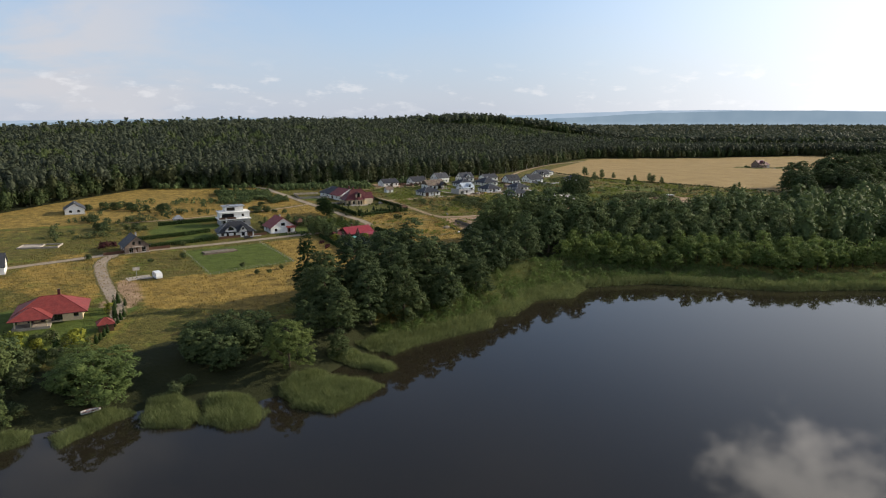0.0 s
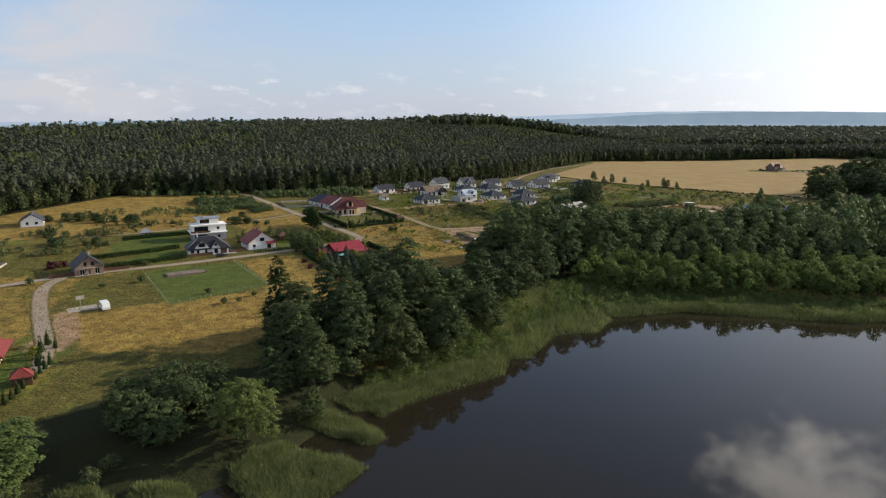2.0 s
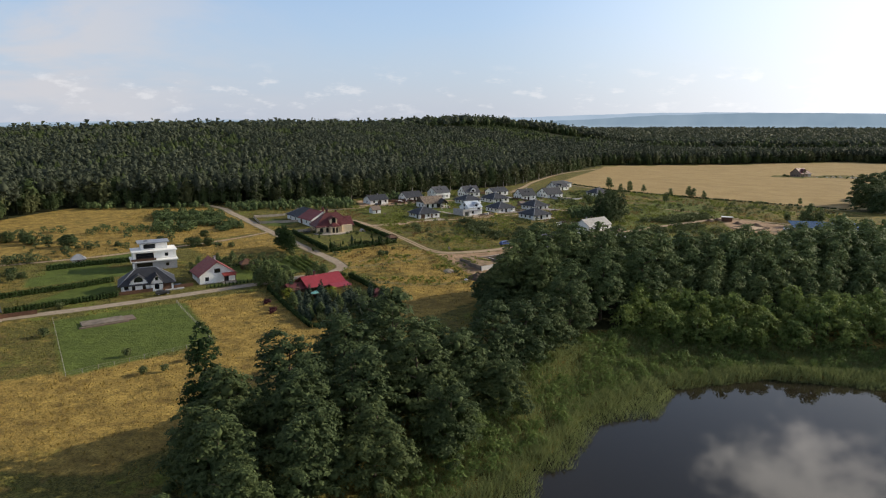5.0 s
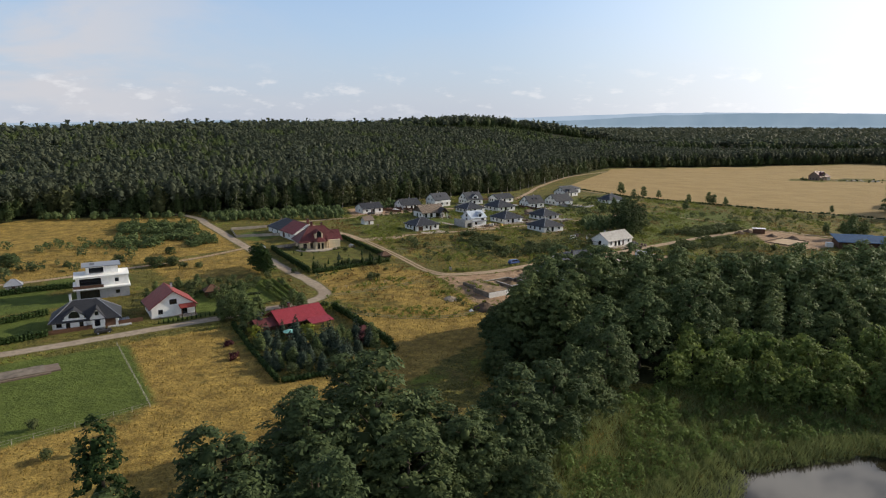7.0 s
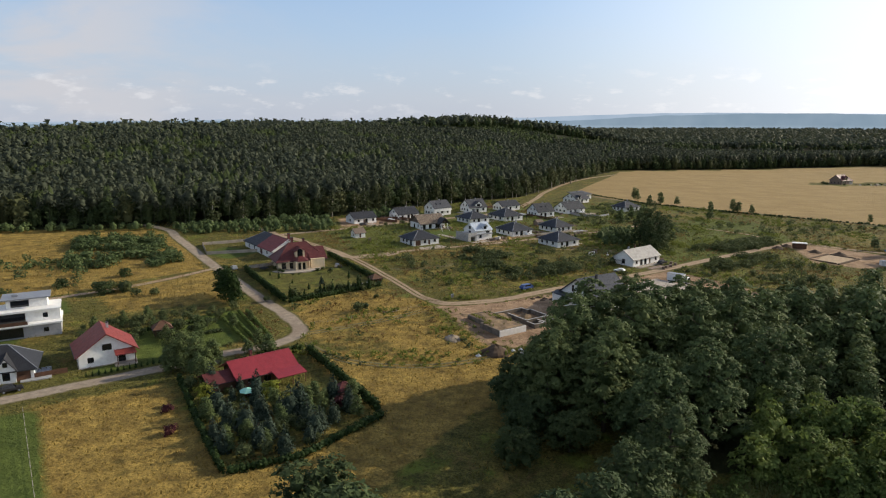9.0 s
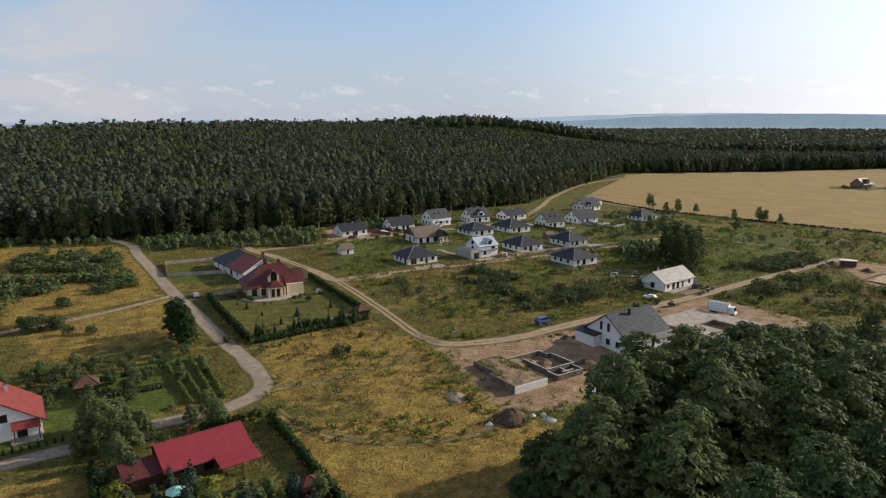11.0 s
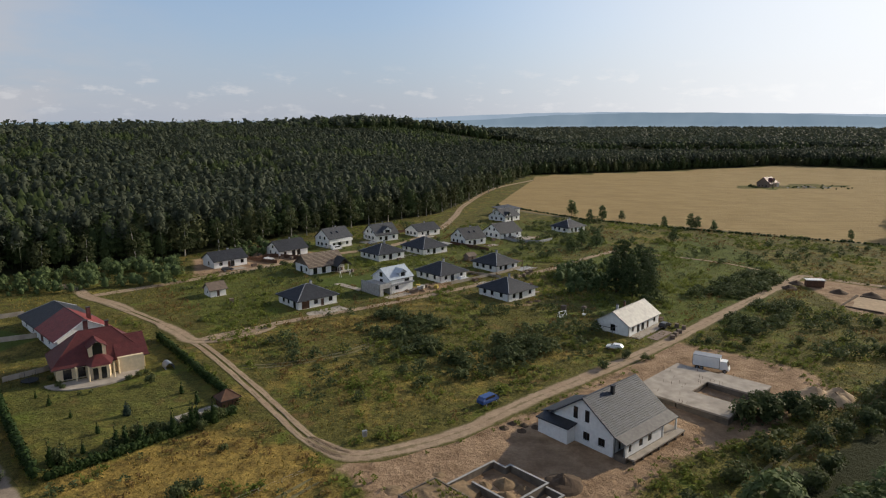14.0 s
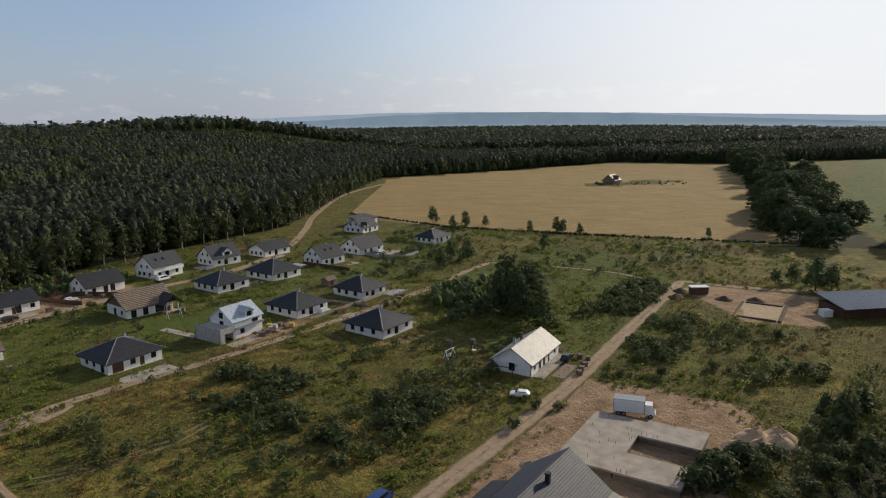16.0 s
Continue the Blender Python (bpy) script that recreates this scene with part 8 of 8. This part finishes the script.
    ribs = [(-2.0, 0.55), (-1.0, 0.72), (0.3, 0.75), (1.3, 0.55), (2.1, 0.04)]
    for (x0, w0), (x1, w1) in zip(ribs, ribs[1:]):
        for s in (-1, 1):
            g.face((x0, s * w0 * 0.6, 0), (x1, s * w1 * 0.6, 0.05), (x1, s * w1, 0.55), (x0, s * w0, 0.5))
        g.face((x0, -w0 * 0.6, 0), (x1, -w1 * 0.6, 0.05), (x1, w1 * 0.6, 0.05), (x0, w0 * 0.6, 0))
    g.face((-2.0, -0.33, 0), (-2.0, 0.33, 0), (-2.0, 0.55, 0.5), (-2.0, -0.55, 0.5))
    part("hull", g, "white", b)
    for s in (-1, 1):
        rim = Geo()
        for (x0, w0), (x1, w1) in zip(ribs, ribs[1:]):
            rim.rod((x0, s * w0, 0.53), (x1, s * w1, 0.56), 0.06, 0.06, 5)
        part("gunwale", rim, "red_metal", b, "orange-red rim")
    for x in (-0.9, 0.5):
        part("bench", Geo().box(x - 0.14, -0.68, 0.3, x + 0.14, 0.68, 0.35), "wood_pale", b)
    rng = random.Random(63)
    for i in range(26):
        k = rng.random()
        x, y = -50 + 29 * k + rng.uniform(-1.6, 1.6), 384 + 15 * k + rng.uniform(-1.2, 1.6)
        plant(rng.choice(("bush", "bush", "thuja")), x, y, rng.uniform(0.6, 1.35), "garden_shrub", "leafy garden shrub in the villa's border", "shrub", "villa border", tall=rng.uniform(0.9, 1.4))
    # the overgrown corner between the lakeside house and the water
    for x, y in in_poly(rng, [(-128, 158), (-99, 156), (-92, 166), (-96, 174), (-126, 178)], 3.4, 600):
        plant(rng.choice(("bush", "bush", "gold", "thuja")) if rng.random() < 0.4 else "bush", x, y, rng.uniform(0.8, 1.9), "garden_shrub", "leafy shrub in the overgrown lakeside garden", "shrub", "lakeside shrubs")
    for x, y, s in ((-97, 147, 1.8), (-101, 151, 2.2), (-105, 146, 2.0), (-93, 138, 1.5), (-110, 152, 2.2), (-62, 155, 1.3), (-63, 150, 1.6), (-98, 134, 1.6), (-106, 136, 2.0)):
        plant("bush", x, y, s, "shrub", "tall green shrub on the lake bank", "shrub", "bank shrubs")
    for i in range(9):
        plant("thuja", -94.5 - i * 0.25, 176 + i * 2.6, rng.uniform(.7, 1.1), "conifer", "slim dark conifer in the lakeside garden", "conifer", "lakeside conifers")


gardens()


def west_plots():
    """Low white walls, bushes and kitchen gardens on the plots west of the street."""
    b = thing("low_foundation", "long pale concrete footing of an unbuilt house", "foundation", pose(-176, 289, gz(-176, 289), 0, 0, 14))
    for x0, y0, x1, y1 in ((-8, -4, 8, -3.6), (-8, 3.6, 8, 4), (-8, -3.58, -7.6, 3.58), (7.6, -3.58, 8, 3.58), (0.5, -3.58, 0.9, 3.58)):
        part("footing_wall", Geo().box(x0, y0, -0.5, x1, y1, 0.6), "concrete", b)
    part("floor_slab", Geo().box(-7.58, -3.58, -0.5, 0.48, 3.58, 0.35), "concrete", b)
    for x, y, s in ((-148, 288, 1.5), (-145, 291, 1.2)):
        plant("purple", x, y, s, "shrub", "dark red-leaved shrub beside the brick house", "shrub", "garden shrubs")
    rng = random.Random(51)
    for x, y in in_poly(rng, [(-92, 338), (-66, 350), (-62, 372), (-84, 366), (-98, 352)], 3.3, 500):
        plant("bush", x, y, rng.uniform(0.5, 1.2), "garden_shrub", "leafy shrub in the kitchen garden", "shrub", "kitchen garden", tall=rng.uniform(0.9, 1.3))
    for x, y, s in ((-58, 356, .2), (-64, 346, .22), (-55, 362, .16), (-84, 362, .2)):
        plant("wood", x, y, s, label="small leafy fruit tree in a garden", group="fruit trees")
    # the villa garden: a pale raised bed and an arched greenhouse
    b = thing("raised_bed", "long pale timber raised bed beside the villa hedge", "planter", pose(-29, 400.6, gz(-29, 400.6), 0, 0, 35))
    for x0, y0, x1, y1 in ((-4, -1, 4, -0.88), (-4, 0.88, 4, 1), (-4, -0.87, -3.88, 0.87), (3.88, -0.87, 4, 0.87)):
        part("side_board", Geo().box(x0, y0, -0.2, x1, y1, 0.55), "wood_pale", b)
    part("cover", Geo().box(-3.87, -0.87, -0.2, 3.87, 0.87, 0.5), "concrete", b)
    b = thing("greenhouse", "small grey arched garden greenhouse", "greenhouse", pose(-40, 425.9, gz(-40, 425.9), 0, 0, 120) @ Matrix.Scale(0.72, 4))
    arc = [(1.3 * math.cos(i * math.pi / 10), 1.5 * math.sin(i * math.pi / 10) + 0.4) for i in range(11)]
    for p, q in zip(arc, arc[1:]):
        part("panel", Geo().prism([(-2, p[0], p[1]), (-2, q[0], q[1]), (2, q[0], q[1]), (2, p[0], p[1])], [(-2, p[0] * 1.02, p[1] * 1.02), (-2, q[0] * 1.02, q[1] * 1.02), (2, q[0] * 1.02, q[1] * 1.02), (2, p[0] * 1.02, p[1] * 1.02)]), "zinc", b)
    part("plinth", Geo().box(-2, -1.3, -0.2, 2, -1.22, 0.45).box(-2, 1.22, -0.2, 2, 1.3, 0.45), "zinc", b)
    for x, y, k in ((-46.5, 419.5, .55), (-45, 421, .6), (-43.8, 422.6, .5), (-58.5, 416, .5), (-60, 417.5, .6), (-52, 413, .4), (-54, 412.6, .35), (-41.5, 417, 1.0), (-62.5, 421, .6)):
        plant("bush", x, y, k, "garden_shrub", "clipped green shrub beside the villa terrace", "shrub", "villa border")
    # the crowded garden below the red sheet roof
    plot = [(-57, 319), (-39, 287), (-27, 290), (-16, 306), (-30, 314)]
    for i, (x, y) in enumerate(in_poly(rng, plot, 3.4, 500)):
        if i % 3 == 0:
            plant("spruce", x, y, rng.uniform(0.5, 0.95), "spruce", "blue-green garden spruce in a crowded garden", "spruce", "garden conifers")
        elif i % 3 == 1:
            plant("bush", x, y, rng.uniform(0.7, 1.3), "garden_shrub", "rounded green garden shrub", "shrub", "garden shrubs", tall=rng.uniform(0.9, 1.4))
        else:
            plant("wood", x, y, rng.uniform(0.14, 0.24), label="leafy garden tree beside the street", group="garden trees")
    for x, y in in_poly(rng, [(-66, 330), (-58, 318), (-40, 334), (-46, 342), (-56, 334)], 3.6, 120)[:7]:
        plant("wood", x, y, rng.uniform(0.18, 0.3), label="leafy garden tree beside the street", group="garden trees")
    # growth on the slope behind the slab
    plant("thicket", 79, 386, .36, label="broad round bush beside the concrete slab", group="slope growth")
    plant("thicket", 86, 388, .28, label="broad round bush beside the concrete slab", group="slope growth")
    P = np.array(in_poly(rng, [(60, 366), (84, 374), (112, 376), (136, 396), (112, 396), (94, 384), (72, 378)], 2.9, 900))
    mass("slope_shrubs", "dark rough shrubs on the shaded slope", "shrubs", [(P, models("bush", 5, 200, 0.30, 0, 2.4, 1.9), 0.45, 1.4)], "shrub", np.random.RandomState(52))


west_plots()


def paving():
    def pad(label, x, y, yaw, w, d, mat="concrete"):
        b = thing("paved_yard", label, "paving", pose(x, y, gz(x, y), 0, 0, yaw))
        n, m = max(2, int(w / 1.6)), max(2, int(d / 1.6))
        for i in range(n):
            for j in range(m):
                part("slab", Geo().box(-w / 2 + i * w / n, -d / 2 + j * d / m, -0.3, -w / 2 + (i + 1) * w / n - 0.03, -d / 2 + (j + 1) * d / m - 0.03, 0.1), mat, b)

    pad("grey paved drive in front of the garage", -5.5, 465.5, 33, 12, 5)
    pad("pale paved path beside a lawn", 1.5, 494, -52, 13, 2.5)
    pad("grey paved yard before the shell house", 16.5, 481, 35, 9, 3)
    pad("grey paved car yard", 85, 581, 31, 13, 6)
    pad("brown paved terrace beside the long white house", 82, 435, 38, 9, 3, "brick")
    pad("dark cobbled yard beside the black-roofed house", -92.5, 323, 30, 6, 9, "grey_wall")


paving()
for x, y in ((22, 484), (25, 486), (20, 487), (28, 491), (59, 470), (56, 469), (62, 506), (67, 512)):
    pile("soil_heap", "low brown heap of soil by a new house", "heap", x, y, 1.4, "soil", 0.45)
for x, y in ((66, 506), (68, 509), (64, 503), (61, 522), (46, 508), (-33, 548), (-38, 544), (-20, 541), (88, 436), (86, 434), (91, 439), (84, 432)):
    pile("pallet_stack", "stack of building material on a pallet", "building blocks", x, y, 0.7, "timber", boxy=True)


# ---- more of the village and the weeds ----
def village_clutter():
    fence("brown board fence round a dark yard", [(-43, 564), (-33, 562), (-27, 548)], 1.6, 2.2, "brown", board=True)
    fence("brown board fence beside the sandy lane", [(-39, 544), (-30, 536), (-25, 533)], 1.4, 2.2, "brown", board=True)
    fence("grey panel fence round the car yard", [(74, 588), (79, 573), (90, 569), (98, 576)], 1.3, 2.4, "grey_wall", board=True)
    fence("low grey garden wall beside the bungalow", [(44, 511), (50, 506), (55, 502)], 0.9, 2.4, "concrete", board=True)
    fence("brown slat fence behind the new houses", [(20, 596), (34, 606), (50, 616)], 1.4, 2.4, "brown", board=True)
    fence("brown slat fence between two gardens", [(48, 570), (56, 560), (62, 552)], 1.3, 2.4, "brown", board=True)
    b = thing("garden_swing", "white metal swing frame on a green lawn", "frame", pose(0.5, 509, gz(0.5, 509), 0, 0, 30))
    for x in (-2.0, 2.0):
        for s in (-1, 1):
            part("leg", Geo().rod((x, s * 0.8, -0.1), (x, 0, 2.3), 0.06, 0.06, 5), "frame_white", b)
    part("beam", Geo().rod((-2.2, 0, 2.3), (2.2, 0, 2.3), 0.07, 0.07, 5), "frame_white", b)
    for x in (-0.8, 0.8):
        part("swing_seat", Geo().box(x - 0.25, -0.12, 0.5, x + 0.25, 0.12, 0.55).rod((x - 0.22, 0, 0.55), (x - 0.22, 0, 2.3), 0.015, 0.015, 4).rod((x + 0.22, 0, 0.55), (x + 0.22, 0, 2.3), 0.015, 0.015, 4), "brown", b)
    b = thing("garden_hut", "small orange-brown wooden garden hut", "hut", pose(50, 533, gz(50, 533), 0, 0, 33))
    walls_of(b, 4.0, 3.0, 2.1, spec_of(S=[(.5, (0.9, 0.02, 1.8, "door"))]), "brick")
    gable_roof(b, 4.0, 3.0, 2.1, 1.0, "timber", 0.3, wall_mat="brick")
    b = thing("terrace", "grey paved terrace with a low rim", "terrace", pose(67.5, 515.5, gz(67.5, 515.5), 0, 0, 33))
    for i in range(5):
        part("slab", Geo().box(-4 + i * 1.6, -2.4, -0.4, -4 + i * 1.6 + 1.56, 2.4, 0.14), "grey_wall", b)
    part("rim", Geo().box(-4.3, -2.7, -0.4, 4.3, -2.42, 0.5), "concrete", b)
    rng = random.Random(90)
    for x, y, s, label in ((24, 490, 0.9, "yellow sand bags beside a new house"), (30, 489, 0.8, "yellow sand bags beside a new house"), (27, 491, 0.7, "stack of roof boards beside a new house"),
                           (-1, 518, 1.0, "stack of roof boards beside a new house"), (3, 516, 0.7, "stack of roof boards beside a new house"), (64, 460, 0.9, "stack of roof boards beside a new house"),
                           (70, 459, 0.8, "stack of roof boards beside a new house"), (-36, 552, 0.9, "stack of roof boards beside a new house"), (90, 441, 0.7, "stack of roof boards beside a new house")):
        pile("material_load", label, "building material", x, y, s, "gold_bag" if "yellow" in label else "timber", boxy=True)
    for label, x, y, yaw, w, d in (("grey paved drive before a white house", -38.5, 526, 35, 5, 4), ("grey paved terrace behind a bungalow", 27, 545, 33, 5, 4), ("grey paved drive before a white house", 11, 577, 33, 5, 5),
                                   ("grey paved drive before a white house", 47, 494, 33, 5, 4), ("pale paved terrace beside a white house", 66, 565, 30, 6, 4), ("pale paved terrace beside a white house", 41, 589, 35, 8, 3), ("grey paved drive before a white house", 60, 482, 33, 4, 5)):
        b = thing("paved_drive", label, "paving", pose(x, y, gz(x, y), 0, 0, yaw))
        for i in range(int(w)):
            for j in range(int(d)):
                part("slab", Geo().box(i - w / 2, j - d / 2, -0.3, i - w / 2 + 0.96, j - d / 2 + 0.96, 0.09), "concrete", b)
    for x, y in ((-24, 543), (-33, 529), (22, 535), (45, 498), (62, 489), (70, 577), (-6, 552), (28, 566), (86, 449), (88, 447)):
        b = thing("garden_box", "grey timber storage box beside a house", "box", pose(x, y, gz(x, y), 0, 0, 33))
        part("box_body", Geo().box(-0.9, -0.6, -0.2, 0.9, 0.6, 0.9), "timber", b)
        part("lid", Geo().box(-0.95, -0.65, 0.902, 0.95, 0.65, 0.98), "brown", b)
    car("grey car parked between new houses", -5.5, 562.5, 35, "paint_grey")
    car("silver car parked between new houses", 13.5, 571.5, 35, "paint_grey")
    # garden plants round the houses
    for x, y, s in ((12, 498, .8), (16, 493, .6), (-8, 500, .7), (36, 516, .7), (60, 500, .8), (63, 497, .6), (20, 560, .8), (-22, 528, 1.0), (-18, 524, .8), (-30, 522, .9), (44, 578, .8), (58, 545, .9), (72, 540, .9), (76, 552, 1.0), (100, 566, 1.1), (104, 572, 1.0)):
        plant("bush", x, y, s, "shrub", "green shrub in a village garden", "shrub", "village shrubs")


MAT["gold_bag"] = plain("yellow woven sacks", (0.42, 0.32, 0.07), 0.8, vary=0.3)
village_clutter()


def weeds():
    """Low herbs and seed heads that mottle the open plots."""
    rng = np.random.RandomState(44)
    n = 26000
    P = np.column_stack((rng.uniform(-60, 250, n), rng.uniform(330, 640, n)))
    x, y = P[:, 0], P[:, 1]
    ok = (np.abs(x - 20) < 0.6 * y) & (y < line_y(x, WOOD_EDGE) - 6)
    for line in (STREET, LANE):
        ok &= nearness(x, y, line) > 3.2
    for poly in LAWN + BARE + [SWAMP, FIELD, BELT]:
        ok &= ~inside(x, y, poly)
    for ob in bpy.data.objects:
        if ob.parent is None and ob.type == "EMPTY" and ob.name.startswith(("house", "outbuilding", "foundation", "concrete_slab")):
            q = ob.matrix_basis.translation
            ok &= (x - q[0]) ** 2 + (y - q[1]) ** 2 > 100
    P = P[ok]
    k = np.array([noise.noise(Vector((a * 0.05, b * 0.05, 6))) + 0.5 * noise.noise(Vector((a * 0.2, b * 0.2, 6))) for a, b in P])
    mass("meadow_herbs", "lush yellow-green herbs on the rough plots", "herbs", [(P[k > 0.16], models("bush", 5, 24, 0.30, 0, 0.9, 1.1), 0.35, 1.3)], "herb", rng)
    mass("seeding_herbs", "rusty brown seeding herbs on the rough plots", "herbs", [(P[k < -0.26], models("bush", 5, 20, 0.24, 0, 0.8, 1.0), 0.4, 1.1)], "rust", rng)
    j = np.array([noise.noise(Vector((a * 0.07, b * 0.07, 16))) + 0.4 * noise.noise(Vector((a * 0.3, b * 0.3, 3))) for a, b in P])
    mass("dark_herbs", "dark green nettles and brambles on the rough plots", "herbs", [(P[(j > 0.24) & (np.abs(k) < 0.2)], models("bush", 5, 22, 0.30, 0, 0.9, 1.1), 0.4, 1.2)], "shrub", rng)
    Q = np.column_stack((rng.uniform(-8, 110, 5000), rng.uniform(338, 432, 5000)))
    edge = nearness(Q[:, 0], Q[:, 1], BARE[0] + BARE[0][:1])
    Q = Q[(edge < 5.5) & (rng.rand(5000) < np.exp(-edge / 2.6)) & (nearness(Q[:, 0], Q[:, 1], LANE) > 3.0)]
    mass("site_weeds", "ragged green weeds creeping onto the bare site", "weeds", [(Q, models("bush", 5, 26, 0.24, 0, 0.7, 0.9), 0.4, 1.2)], "herb", rng)
    line = [(103, 712), (116, 687), (136, 645), (159, 621), (193, 592), (230, 566), (267, 538)]
    V = np.array([(p[0] + (q[0] - p[0]) * i / 30, p[1] + (q[1] - p[1]) * i / 30) for p, q in zip(line, line[1:]) for i in range(30)]) + rng.randn(180, 2) * 0.35
    mass("field_verge", "dark strip of tall weeds along the grain field", "weeds", [(V, models("bush", 4, 44, 0.36, 1, 1.1, 1.2), 0.6, 1.2)], "hedge", rng)


weeds()
